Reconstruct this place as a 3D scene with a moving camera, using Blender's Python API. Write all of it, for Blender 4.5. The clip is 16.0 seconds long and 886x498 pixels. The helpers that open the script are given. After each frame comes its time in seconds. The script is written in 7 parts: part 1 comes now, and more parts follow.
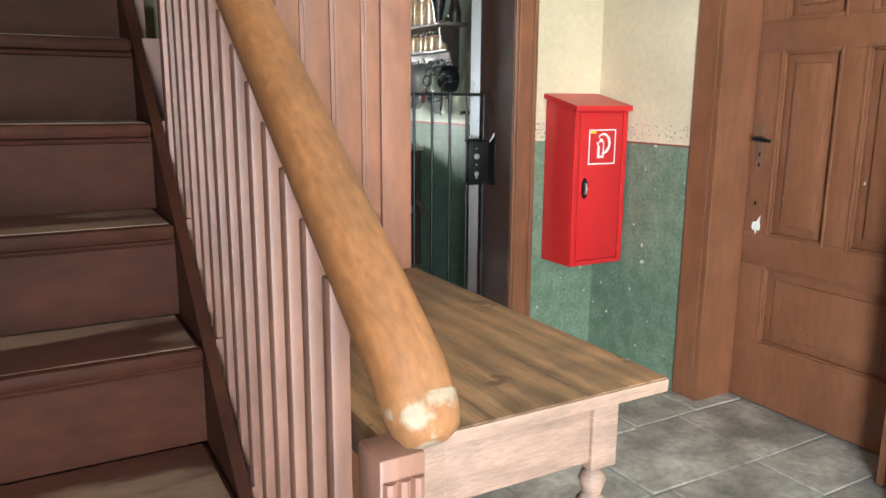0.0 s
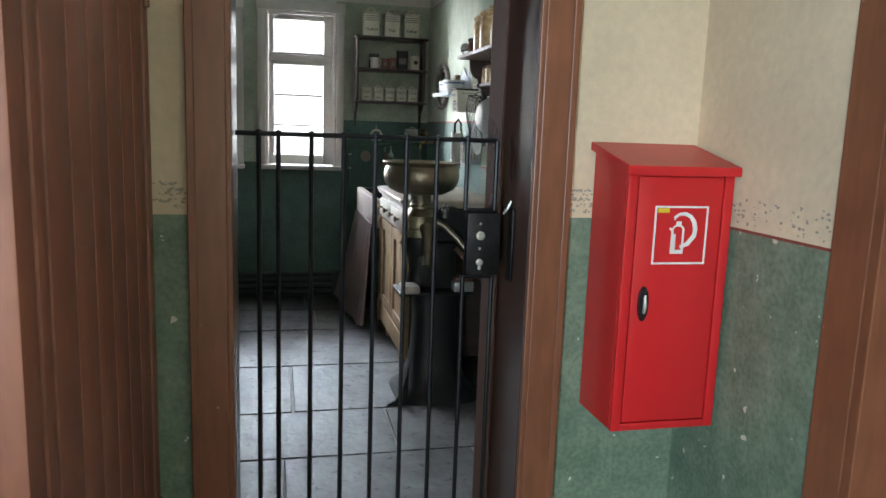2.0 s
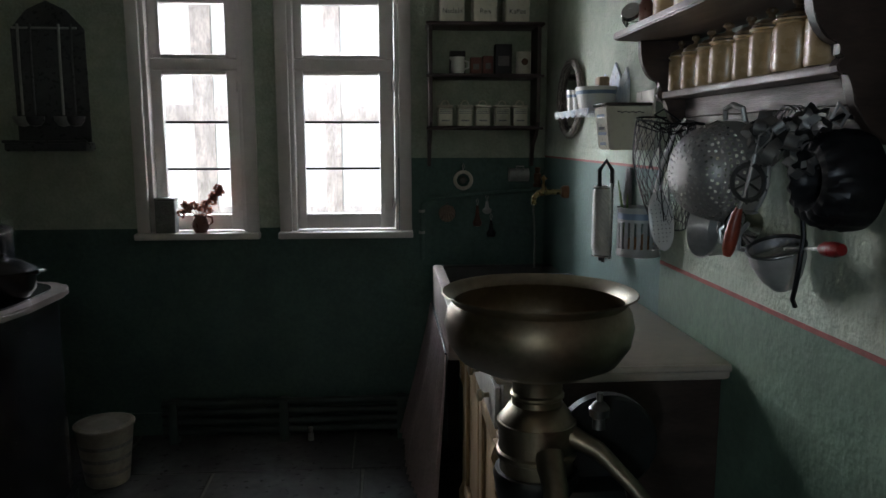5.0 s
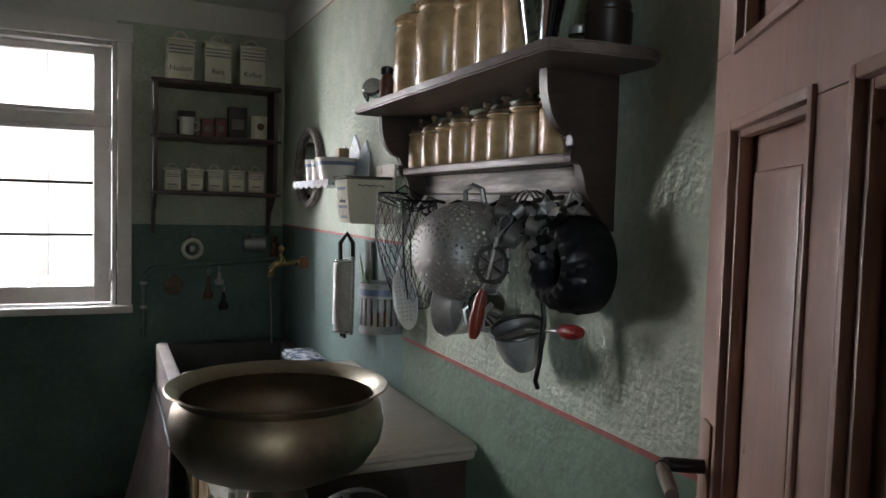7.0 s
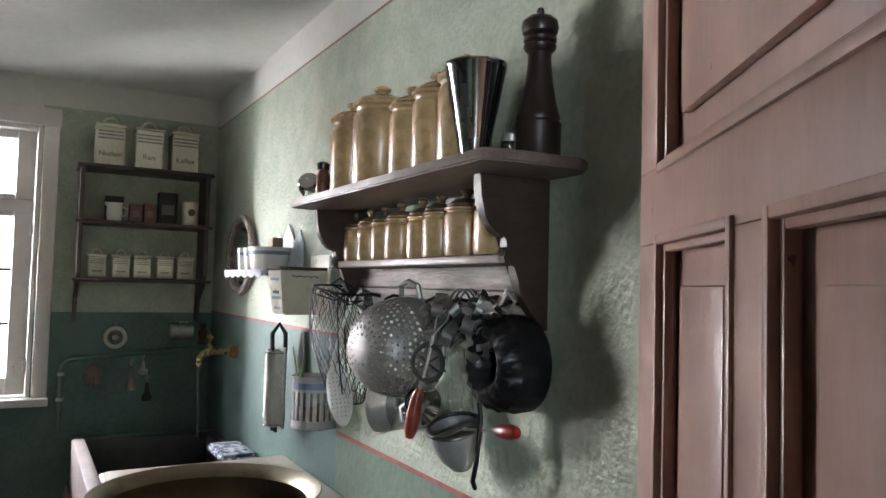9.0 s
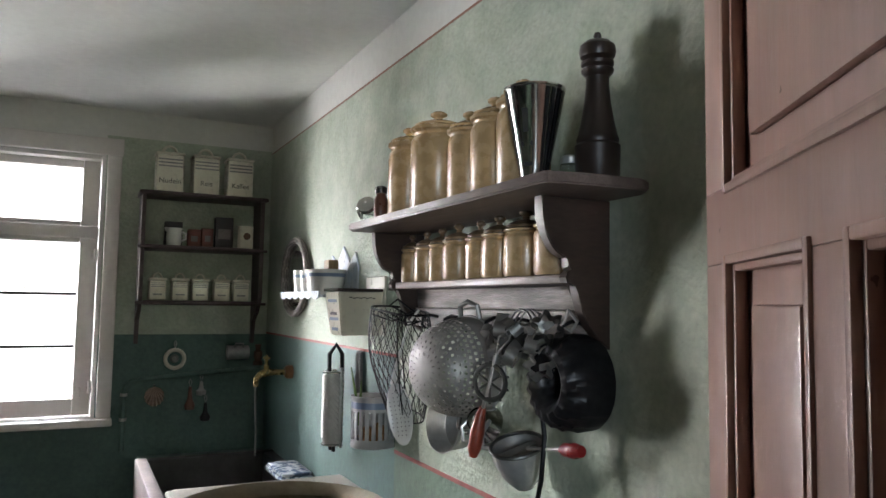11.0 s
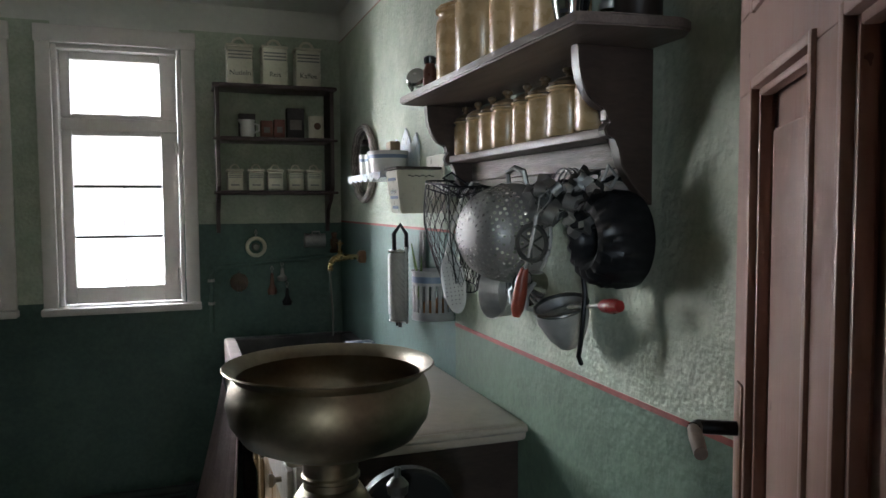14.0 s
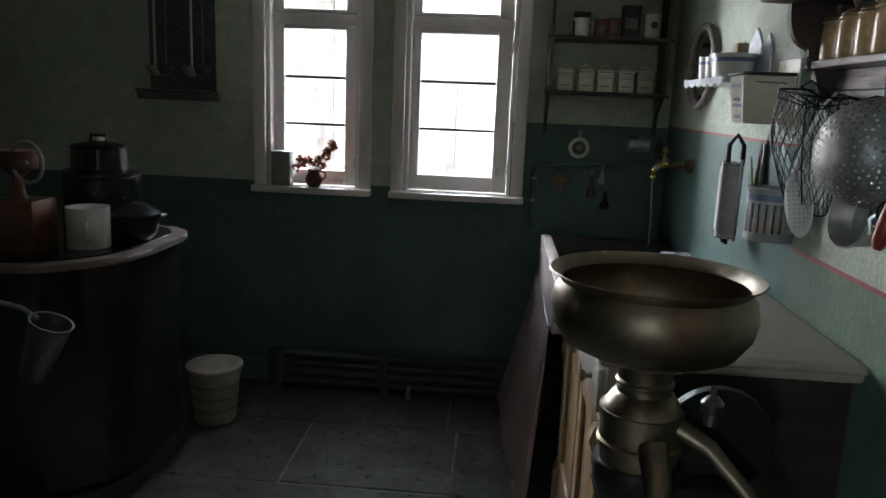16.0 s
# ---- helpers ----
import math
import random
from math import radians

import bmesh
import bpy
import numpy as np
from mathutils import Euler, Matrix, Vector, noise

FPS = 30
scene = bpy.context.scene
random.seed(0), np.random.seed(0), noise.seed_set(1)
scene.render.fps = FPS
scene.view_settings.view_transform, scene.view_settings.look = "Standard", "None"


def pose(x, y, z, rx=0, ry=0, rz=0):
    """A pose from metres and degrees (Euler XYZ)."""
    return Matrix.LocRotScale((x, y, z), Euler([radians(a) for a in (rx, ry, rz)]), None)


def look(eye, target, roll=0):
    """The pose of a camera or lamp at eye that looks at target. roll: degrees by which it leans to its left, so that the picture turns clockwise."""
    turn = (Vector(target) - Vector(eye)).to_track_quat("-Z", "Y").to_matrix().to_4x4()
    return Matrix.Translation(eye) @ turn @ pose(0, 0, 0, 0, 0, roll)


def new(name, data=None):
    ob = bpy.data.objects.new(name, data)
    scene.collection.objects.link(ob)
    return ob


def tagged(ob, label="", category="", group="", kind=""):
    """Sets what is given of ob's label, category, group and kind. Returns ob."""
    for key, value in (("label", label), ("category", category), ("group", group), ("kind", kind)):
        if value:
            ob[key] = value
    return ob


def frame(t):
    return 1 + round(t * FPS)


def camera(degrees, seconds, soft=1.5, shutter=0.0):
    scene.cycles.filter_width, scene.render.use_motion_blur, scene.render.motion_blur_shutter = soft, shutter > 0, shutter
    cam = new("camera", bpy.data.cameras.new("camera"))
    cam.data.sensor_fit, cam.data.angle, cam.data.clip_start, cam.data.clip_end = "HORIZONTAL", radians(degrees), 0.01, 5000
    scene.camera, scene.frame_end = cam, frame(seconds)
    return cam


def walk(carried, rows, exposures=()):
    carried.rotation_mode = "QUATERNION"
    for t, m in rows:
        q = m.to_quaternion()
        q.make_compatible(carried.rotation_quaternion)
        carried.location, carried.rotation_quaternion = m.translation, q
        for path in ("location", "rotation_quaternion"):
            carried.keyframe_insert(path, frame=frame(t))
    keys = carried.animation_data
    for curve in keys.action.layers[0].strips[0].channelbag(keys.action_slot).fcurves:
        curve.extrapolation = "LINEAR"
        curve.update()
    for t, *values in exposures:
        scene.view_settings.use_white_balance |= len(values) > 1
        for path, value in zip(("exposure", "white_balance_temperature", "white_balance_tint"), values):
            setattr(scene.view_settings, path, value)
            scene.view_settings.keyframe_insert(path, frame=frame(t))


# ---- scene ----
cam = camera(61.9, 16.0, soft=1.5)
PATH = [
    (0, (-1.514, -2.647, 1.215), (-0.549, -0.942, 0.813), 0.4),
    (0.5, (-1.175, -2.549, 1.232), (-0.072, -0.933, 0.819), 2.2),
    (1, (-0.804, -2.424, 1.24), (0.126, -0.698, 0.846), 2.4),
    (1.5, (-0.545, -2.181, 1.251), (0.088, -0.527, 0.932), 2.6),
    (2, (-0.352, -1.867, 1.253), (0.052, -0.137, 0.967), 2.0),
    (2.5, (-0.179, -1.509, 1.264), (0.025, 0.255, 0.972), 1.8),
    (3, (-0.121, -1.144, 1.262), (-0.021, 0.628, 0.966), 1.4),
    (5.3, (0.052, 0.238, 1.391), (0.217, 2.21, 1.102), -0.7),
    (5.5, (0.049, 0.249, 1.391), (0.312, 2.211, 1.105), -0.6),
    (6, (0.048, 0.266, 1.389), (0.542, 2.187, 1.13), 0.1),
    (6.5, (0.064, 0.278, 1.392), (0.743, 2.149, 1.195), 1.0),
    (7, (0.061, 0.286, 1.408), (0.887, 2.104, 1.293), 1.6),
    (7.5, (0.056, 0.295, 1.417), (0.985, 2.066, 1.387), 2.0),
    (8, (0.052, 0.288, 1.43), (1.041, 2.026, 1.468), 1.8),
    (8.5, (0.058, 0.284, 1.441), (1.054, 2.017, 1.521), 1.6),
    (9, (0.049, 0.28, 1.442), (1.033, 2.018, 1.543), 1.5),
    (11.5, (0.006, 0.272, 1.446), (0.872, 2.069, 1.596), 0.6),
    (12, (0.015, 0.276, 1.447), (0.874, 2.078, 1.572), 0.2),
    (12.5, (0.029, 0.273, 1.437), (0.866, 2.088, 1.51), -0.4),
    (13, (0.059, 0.262, 1.424), (0.872, 2.089, 1.438), -0.4),
    (13.5, (0.085, 0.255, 1.405), (0.849, 2.102, 1.352), -0.2),
    (14, (0.089, 0.244, 1.378), (0.75, 2.128, 1.259), -0.3),
    (14.5, (0.093, 0.241, 1.362), (0.612, 2.165, 1.19), -0.3),
    (15, (0.102, 0.252, 1.364), (0.441, 2.21, 1.138), -0.2),
    (15.5, (0.083, 0.245, 1.365), (0.23, 2.219, 1.076), 0.8),
    (16, (0.045, 0.237, 1.383), (-0.098, 2.193, 0.988), 2.3),
]
EXPOSURES = [(0.0, 3.3, 6450, 10), (0.5, 3.2, 6500, 10), (1.0, 3.1, 6450, 10), (1.5, 2.9, 6350, 10), (2.0, 2.45, 6150, 10), (2.5, 2.1, 5900, 10), (3.0, 1.95, 5850, 10), (5.3, 1.05, 6250, 12), (6.0, 1.15, 6400, 14), (7.0, 1.7, 6450, 15), (8.0, 2.35, 6500, 16), (9.0, 2.55, 6450, 16), (11.5, 2.3, 6400, 14), (12.5, 2.15, 6350, 13), (13.5, 2.0, 6300, 12), (14.0, 1.95, 6250, 12), (14.5, 1.75, 6200, 12), (15.0, 1.45, 6200, 12), (16.0, 1.5, 6150, 11)]
walk(cam, [(t, look(eye, target, roll)) for t, eye, target, roll in PATH], EXPOSURES)

# ---- world, sun, lamps ----
SUN_EL, SUN_ROT = 35.0, 195.0
world = bpy.data.worlds.new("sky")
scene.world = world
world.use_nodes = True
wn = world.node_tree.nodes
wn.clear()
sky = wn.new("ShaderNodeTexSky")
sky.sky_type = "NISHITA"
sky.sun_disc = False
sky.sun_elevation, sky.sun_rotation = radians(SUN_EL), radians(SUN_ROT)
bg = wn.new("ShaderNodeBackground")
bg.inputs["Strength"].default_value = 0.09
wo = wn.new("ShaderNodeOutputWorld")
world.node_tree.links.new(sky.outputs[0], bg.inputs["Color"])
world.node_tree.links.new(bg.outputs[0], wo.inputs["Surface"])

sun = new("sun", bpy.data.lights.new("sun", "SUN"))
sun.data.energy, sun.data.angle, sun.data.color = 1.2, radians(12.0), (1.0, 0.97, 0.94)
sun.matrix_world = look((-2.5, -9.0, 6.5), (0, 0, 0))


def area_lamp(name, eye, target, width, height, watts, color):
    ob = new(name, bpy.data.lights.new(name, "AREA"))
    ob.data.shape, ob.data.size, ob.data.size_y, ob.data.energy, ob.data.color = "RECTANGLE", width, height, watts, color
    ob.matrix_world = look(eye, target)
    return ob


# area lamps: one stands in for the sky above the two kitchen windows; two are added fills, one outside to the windows'
# left, one in an assumed hall opening behind the start
area_lamp("sky_light_kitchen", (-0.7, 6.2, 3.0), (-0.1, 2.0, 0.8), 3.6, 0.8, 180, (0.84, 0.92, 1.0))
area_lamp("fill_light_window_side", (-2.2, 5.85, 1.7), (0.7, 1.0, 1.45), 0.85, 2.6, 150, (0.98, 0.97, 0.96))
area_lamp("fill_light_hall", (-2.16, -4.4, 1.2), (0.7, -4.1, 1.1), 0.9, 2.0, 46, (0.74, 0.90, 1.0))

# ---- materials ----
def material(name, color, rough=0.6, metal=0.0, vary=0.15, scale=6.0, fine=60.0, bump=0.1, stretch=(1, 1, 1), second=None, patch=0.5, spread=0.12, per_object=0.0, coat=0.0, distance=0.004, stain=0.0, stain_scale=1.6, chips=None, rings=None, spec=0.5):
    """A surface in one colour with large patches (second, or a shade of color), fine grain, uneven gloss and relief."""
    m = bpy.data.materials.new(name)
    m.use_nodes = True
    n, l = m.node_tree.nodes, m.node_tree.links
    b = n["Principled BSDF"]
    tc = n.new("ShaderNodeTexCoord")
    mp = n.new("ShaderNodeMapping")
    mp.inputs["Scale"].default_value = stretch
    l.new(tc.outputs["Object"], mp.inputs["Vector"])
    big, small = n.new("ShaderNodeTexNoise"), n.new("ShaderNodeTexNoise")
    big.inputs["Scale"].default_value, big.inputs["Detail"].default_value = scale, 5
    small.inputs["Scale"].default_value, small.inputs["Detail"].default_value = fine, 6
    l.new(mp.outputs[0], big.inputs["Vector"])
    l.new(mp.outputs[0], small.inputs["Vector"])
    ramp = n.new("ShaderNodeValToRGB")
    ramp.color_ramp.elements[0].position, ramp.color_ramp.elements[1].position = patch - spread, patch + spread
    c2 = second or tuple(c * (1 - vary) for c in color)
    ramp.color_ramp.elements[0].color, ramp.color_ramp.elements[1].color = (*color, 1), (*c2, 1)
    l.new(big.outputs[0], ramp.inputs[0])
    grain = n.new("ShaderNodeMapRange")
    grain.inputs[1].default_value, grain.inputs[2].default_value = 0.3, 0.7
    grain.inputs[3].default_value, grain.inputs[4].default_value = 1 - vary * 0.8, 1 + vary * 0.5
    l.new(small.outputs[0], grain.inputs[0])
    mul = n.new("ShaderNodeVectorMath")
    mul.operation = "MULTIPLY"
    l.new(ramp.outputs[0], mul.inputs[0])
    l.new(grain.outputs[0], mul.inputs[1])
    out = mul.outputs[0]
    if rings:
        rm, wv, wr, w2 = n.new("ShaderNodeMapping"), n.new("ShaderNodeTexWave"), n.new("ShaderNodeMapRange"), n.new("ShaderNodeVectorMath")
        rm.inputs["Scale"].default_value = rings[0]
        wv.inputs["Scale"].default_value, wv.inputs["Distortion"].default_value, wv.inputs["Detail"].default_value, wv.inputs["Detail Scale"].default_value = rings[1], 9.0, 3.0, 0.9
        wr.inputs[3].default_value, wr.inputs[4].default_value = 1.12, 1 - rings[2]
        w2.operation = "MULTIPLY"
        l.new(tc.outputs["Object"], rm.inputs["Vector"])
        l.new(rm.outputs[0], wv.inputs["Vector"])
        l.new(wv.outputs[0], wr.inputs[0])
        l.new(out, w2.inputs[0])
        l.new(wr.outputs[0], w2.inputs[1])
        out = w2.outputs[0]
    if stain:
        sn, sm, s2 = n.new("ShaderNodeTexNoise"), n.new("ShaderNodeMapRange"), n.new("ShaderNodeVectorMath")
        sn.inputs["Scale"].default_value, sn.inputs["Detail"].default_value, sn.inputs["Distortion"].default_value = stain_scale, 4, 0.6
        sm.inputs[1].default_value, sm.inputs[2].default_value = 0.38, 0.66
        sm.inputs[3].default_value, sm.inputs[4].default_value = 1 + stain * 0.25, 1 - stain
        s2.operation = "MULTIPLY"
        l.new(tc.outputs["Object"], sn.inputs["Vector"])
        l.new(sn.outputs[0], sm.inputs[0])
        l.new(out, s2.inputs[0])
        l.new(sm.outputs[0], s2.inputs[1])
        out = s2.outputs[0]
    if chips:
        cn, cr, cm = n.new("ShaderNodeTexNoise"), n.new("ShaderNodeValToRGB"), n.new("ShaderNodeMix")
        cn.inputs["Scale"].default_value, cn.inputs["Detail"].default_value, cn.inputs["Roughness"].default_value = chips[1], 3, 0.6
        cr.color_ramp.elements[0].position, cr.color_ramp.elements[1].position = chips[2], chips[2] + 0.012
        cm.data_type = "RGBA"
        cm.inputs["B"].default_value = (*chips[0], 1)
        l.new(tc.outputs["Object"], cn.inputs["Vector"])
        l.new(cn.outputs[0], cr.inputs[0])
        l.new(cr.outputs[0], cm.inputs["Factor"])
        l.new(out, cm.inputs["A"])
        out = cm.outputs["Result"]
    if per_object:
        oi, mr, m2 = n.new("ShaderNodeObjectInfo"), n.new("ShaderNodeMapRange"), n.new("ShaderNodeVectorMath")
        mr.inputs[3].default_value, mr.inputs[4].default_value = 1 - per_object, 1 + per_object
        m2.operation = "MULTIPLY"
        l.new(oi.outputs["Random"], mr.inputs[0])
        l.new(out, m2.inputs[0])
        l.new(mr.outputs[0], m2.inputs[1])
        out = m2.outputs[0]
    l.new(out, b.inputs["Base Color"])
    rr = n.new("ShaderNodeMapRange")
    rr.inputs[3].default_value, rr.inputs[4].default_value = max(0.02, rough - 0.12), min(1, rough + 0.12)
    l.new(small.outputs[0], rr.inputs[0])
    l.new(rr.outputs[0], b.inputs["Roughness"])
    b.inputs["Metallic"].default_value = metal
    b.inputs["Specular IOR Level"].default_value = spec
    b.inputs["Coat Weight"].default_value = coat
    if bump:
        bp = n.new("ShaderNodeBump")
        bp.inputs["Strength"].default_value, bp.inputs["Distance"].default_value = bump, distance
        add = n.new("ShaderNodeMath")
        add.operation = "ADD"
        l.new(big.outputs[0], add.inputs[0])
        l.new(small.outputs[0], add.inputs[1])
        l.new(add.outputs[0], bp.inputs["Height"])
        l.new(bp.outputs[0], b.inputs["Normal"])
    return m


def glass_material(name, color=(1, 1, 1), rough=0.0):
    m = bpy.data.materials.new(name)
    m.use_nodes = True
    b = m.node_tree.nodes["Principled BSDF"]
    b.inputs["Base Color"].default_value = (*color, 1)
    b.inputs["Roughness"].default_value = rough
    b.inputs["Transmission Weight"].default_value = 1.0
    b.inputs["IOR"].default_value = 1.45
    return m


M_CREAM = material("cream_limewash", (0.70, 0.575, 0.405), 0.85, vary=0.10, scale=2.5, fine=40, bump=0.3, stain=0.14)
M_GREEN = material("green_dado_paint", (0.13, 0.192, 0.132), 0.5, vary=0.35, scale=14, fine=70, bump=0.5, second=(0.195, 0.262, 0.188), spread=0.16, stain=0.15, chips=((0.60, 0.58, 0.50), 20, 0.672))
M_KGREEN = material("pale_green_plaster", (0.445, 0.49, 0.395), 0.72, vary=0.15, scale=13, fine=75, bump=0.75, stain=0.14, distance=0.006, second=(0.375, 0.43, 0.335))
M_KDADO = material("dark_green_oil_paint", (0.102, 0.168, 0.150), 0.6, spec=0.25, vary=0.2, scale=4, fine=60, bump=0.35)
M_KDADO2 = material("mid_green_oil_paint", (0.130, 0.192, 0.136), 0.55, spec=0.3, vary=0.2, scale=9, fine=55, bump=0.5, distance=0.005)
M_RED_LINE = material("red_line_paint", (0.30, 0.07, 0.05), 0.6, vary=0.3, scale=30, fine=120)
M_WHITE = material("white_ceiling_paint", (0.64, 0.64, 0.60), 0.85, vary=0.06, scale=2, fine=40, bump=0.2)
M_WINFRAME = material("white_window_paint", (0.66, 0.62, 0.59), 0.5, vary=0.05, scale=4, fine=60, bump=0.08)
M_CASING = material("red_brown_paint", (0.235, 0.088, 0.044), 0.36, vary=0.18, scale=5, fine=50, bump=0.12, stretch=(1, 1, 0.15), stain=0.12, stain_scale=5, chips=((0.36, 0.22, 0.14), 26, 0.74))
M_DOORBROWN = material("brown_door_paint", (0.225, 0.085, 0.042), 0.36, vary=0.18, scale=4, fine=60, bump=0.14, stretch=(1, 1, 0.2), stain=0.15, stain_scale=4, chips=((0.55, 0.45, 0.36), 30, 0.745))
M_PINKBOARD = material("pink_brown_board_paint", (0.285, 0.115, 0.075), 0.46, vary=0.16, scale=6, fine=50, bump=0.15, stretch=(1, 1, 0.25), stain=0.2, stain_scale=4, chips=((0.40, 0.22, 0.16), 18, 0.735))
M_PINKDOOR = material("dull_pink_door_paint", (0.34, 0.205, 0.165), 0.42, vary=0.16, scale=4, fine=55, bump=0.2, stretch=(1, 1, 0.2), stain=0.16, stain_scale=4.5, chips=((0.12, 0.065, 0.05), 34, 0.725))
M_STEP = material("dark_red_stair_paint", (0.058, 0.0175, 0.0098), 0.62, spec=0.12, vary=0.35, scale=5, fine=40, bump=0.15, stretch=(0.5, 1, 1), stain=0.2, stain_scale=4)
M_WORN = material("worn_bare_tread", (0.25, 0.15, 0.10), 0.55, vary=0.3, scale=4, fine=60, bump=0.2, stretch=(0.45, 1.6, 1), second=(0.08, 0.024, 0.013), patch=0.51, spread=0.035)
M_HANDRAIL = material("worn_oak_handrail", (0.26, 0.105, 0.040), 0.40, vary=0.3, scale=5, fine=45, bump=0.12, stretch=(3, 1, 1), second=(0.20, 0.078, 0.029), stain=0.2, stain_scale=6)
M_PINE = material("old_pine_table_top", (0.32, 0.175, 0.088), 0.48, vary=0.4, scale=9, fine=30, bump=0.4, stretch=(7, 0.6, 1), second=(0.215, 0.108, 0.050), spread=0.18, stain=0.45, stain_scale=5.5, rings=((1, 0.20, 1), 5.5, 0.32), chips=((0.085, 0.040, 0.020), 11, 0.685))
M_LIMED = material("limed_pink_wood", (0.31, 0.19, 0.145), 0.6, vary=0.25, scale=8, fine=50, bump=0.2, stretch=(1, 1, 5))
M_RED = material("red_powder_coat", (0.56, 0.016, 0.019), 0.33, vary=0.05, scale=3, fine=200, bump=0.03)
M_IRON = material("black_gate_iron", (0.018, 0.018, 0.02), 0.4, 0.6, vary=0.3, scale=20, fine=90, bump=0.15)
M_CAST = material("black_cast_iron", (0.011, 0.013, 0.013), 0.46, 0.1, vary=0.3, scale=10, fine=70, bump=0.15)
M_STONE = material("grey_stone_slab", (0.41, 0.36, 0.315), 0.6, vary=0.35, scale=7, fine=38, bump=0.6, second=(0.20, 0.175, 0.15), spread=0.2, per_object=0.16, stain=0.4, stain_scale=3.5)
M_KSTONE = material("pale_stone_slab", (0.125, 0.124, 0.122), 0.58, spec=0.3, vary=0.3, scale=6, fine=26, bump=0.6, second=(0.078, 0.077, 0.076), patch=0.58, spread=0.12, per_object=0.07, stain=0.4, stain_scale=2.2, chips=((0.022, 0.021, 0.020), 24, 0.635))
M_JOINT = material("mortar_joint", (0.25, 0.24, 0.22), 0.9, vary=0.2, scale=20, fine=90)
M_BRASS = material("tarnished_brass", (0.36, 0.31, 0.23), 0.41, 1.0, stain=0.25, stain_scale=9, vary=0.14, scale=6, fine=90, bump=0.012)
M_TIN = material("dull_tin", (0.50, 0.50, 0.48), 0.34, 0.65, vary=0.2, scale=9, fine=70, bump=0.05)
M_DARKTIN = material("dark_tin", (0.22, 0.22, 0.21), 0.38, 0.9, vary=0.25, scale=9, fine=70, bump=0.06)
M_BLACK = material("black_enamel", (0.012, 0.012, 0.013), 0.22, vary=0.2, scale=8, fine=50, bump=0.05)
M_STONEWARE = material("yellow_stoneware_glaze", (0.47, 0.325, 0.17), 0.27, vary=0.14, scale=6, fine=45, bump=0.1, per_object=0.08, coat=0.12, stain=0.08, stain_scale=14)
M_ENAMEL = material("cream_enamel", (0.66, 0.63, 0.52), 0.3, vary=0.06, scale=7, fine=60, bump=0.04)
M_WHITEENAMEL = material("white_enamel", (0.72, 0.72, 0.69), 0.22, vary=0.06, scale=7, fine=60, bump=0.04)
M_BLUE = material("grey_blue_enamel", (0.16, 0.22, 0.33), 0.35, vary=0.1, scale=12, fine=60, bump=0.04)
M_DARKWOOD = material("dark_stained_wood", (0.055, 0.036, 0.028), 0.45, vary=0.3, scale=7, fine=50, bump=0.15, stretch=(1, 1, 4))
M_SHELFWOOD = material("purple_brown_shelf_paint", (0.075, 0.05, 0.05), 0.42, vary=0.25, scale=7, fine=50, bump=0.12)
M_GREYWOOD = material("bleached_grey_wood", (0.36, 0.32, 0.295), 0.6, vary=0.3, scale=9, fine=50, bump=0.25, stretch=(8, 1, 8), second=(0.22, 0.19, 0.17), rings=((1, 0.10, 1), 34.0, 0.5))
M_OAK = material("golden_oak", (0.34, 0.23, 0.125), 0.45, vary=0.3, scale=7, fine=50, bump=0.15, stretch=(4, 4, 0.6))
M_OILCLOTH = material("pale_worktop", (0.43, 0.375, 0.31), 0.4, vary=0.12, scale=4, fine=40, bump=0.2)
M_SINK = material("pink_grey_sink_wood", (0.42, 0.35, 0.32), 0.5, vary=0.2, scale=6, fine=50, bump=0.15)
M_SINKDARK = material("dark_sink_stone", (0.045, 0.043, 0.042), 0.5, vary=0.3, scale=8, fine=50, bump=0.2, stain=0.3, stain_scale=6)
M_CLOTH = material("dusty_pink_cloth", (0.47, 0.37, 0.36), 0.9, vary=0.15, scale=6, fine=90, bump=0.2)
M_PLASTER_OUT = material("white_outside_plaster", (0.80, 0.79, 0.76), 0.9, vary=0.06, scale=1.5, fine=20, bump=0.2)
M_TIMBER = material("weathered_timber", (0.52, 0.46, 0.43), 0.8, vary=0.3, scale=5, fine=25, bump=0.4, stretch=(3, 1, 1))
M_GLASS = glass_material("window_glass")
M_PINKBAL = material("pale_pink_baluster_paint", (0.235, 0.108, 0.076), 0.5, vary=0.2, scale=5, fine=50, bump=0.15, stretch=(1, 1, 0.2), stain=0.15, stain_scale=7)
M_JAMB = material("dark_brown_gloss", (0.060, 0.032, 0.025), 0.30, spec=0.5, vary=0.08, scale=1.5, fine=2.5, bump=0.0, stretch=(1, 1, 0.5))
M_PLATE = material("painted_lock_plate", (0.20, 0.10, 0.06), 0.4, 0.2, vary=0.2, scale=20, fine=90)
M_HORN = material("brown_horn_grip", (0.17, 0.125, 0.095), 0.4, vary=0.2, scale=30, fine=90)
M_CHIP = material("bare_white_primer", (0.72, 0.69, 0.64), 0.8, vary=0.15, scale=40, fine=120)
M_YELLOW = material("yellow_sticker", (0.70, 0.50, 0.03), 0.5, vary=0.06, scale=30, fine=90)
M_PICTO = material("white_sign_print", (0.75, 0.72, 0.70), 0.5, vary=0.05, scale=30, fine=90)
M_REDWOOD = material("red_painted_wood_handle", (0.28, 0.055, 0.03), 0.35, vary=0.25, scale=30, fine=90)
M_REDPLASTIC = material("red_knob", (0.26, 0.016, 0.016), 0.3, vary=0.1, scale=30, fine=90)
M_INK = material("black_label_ink", (0.03, 0.03, 0.03), 0.5, vary=0.1, scale=30, fine=90)
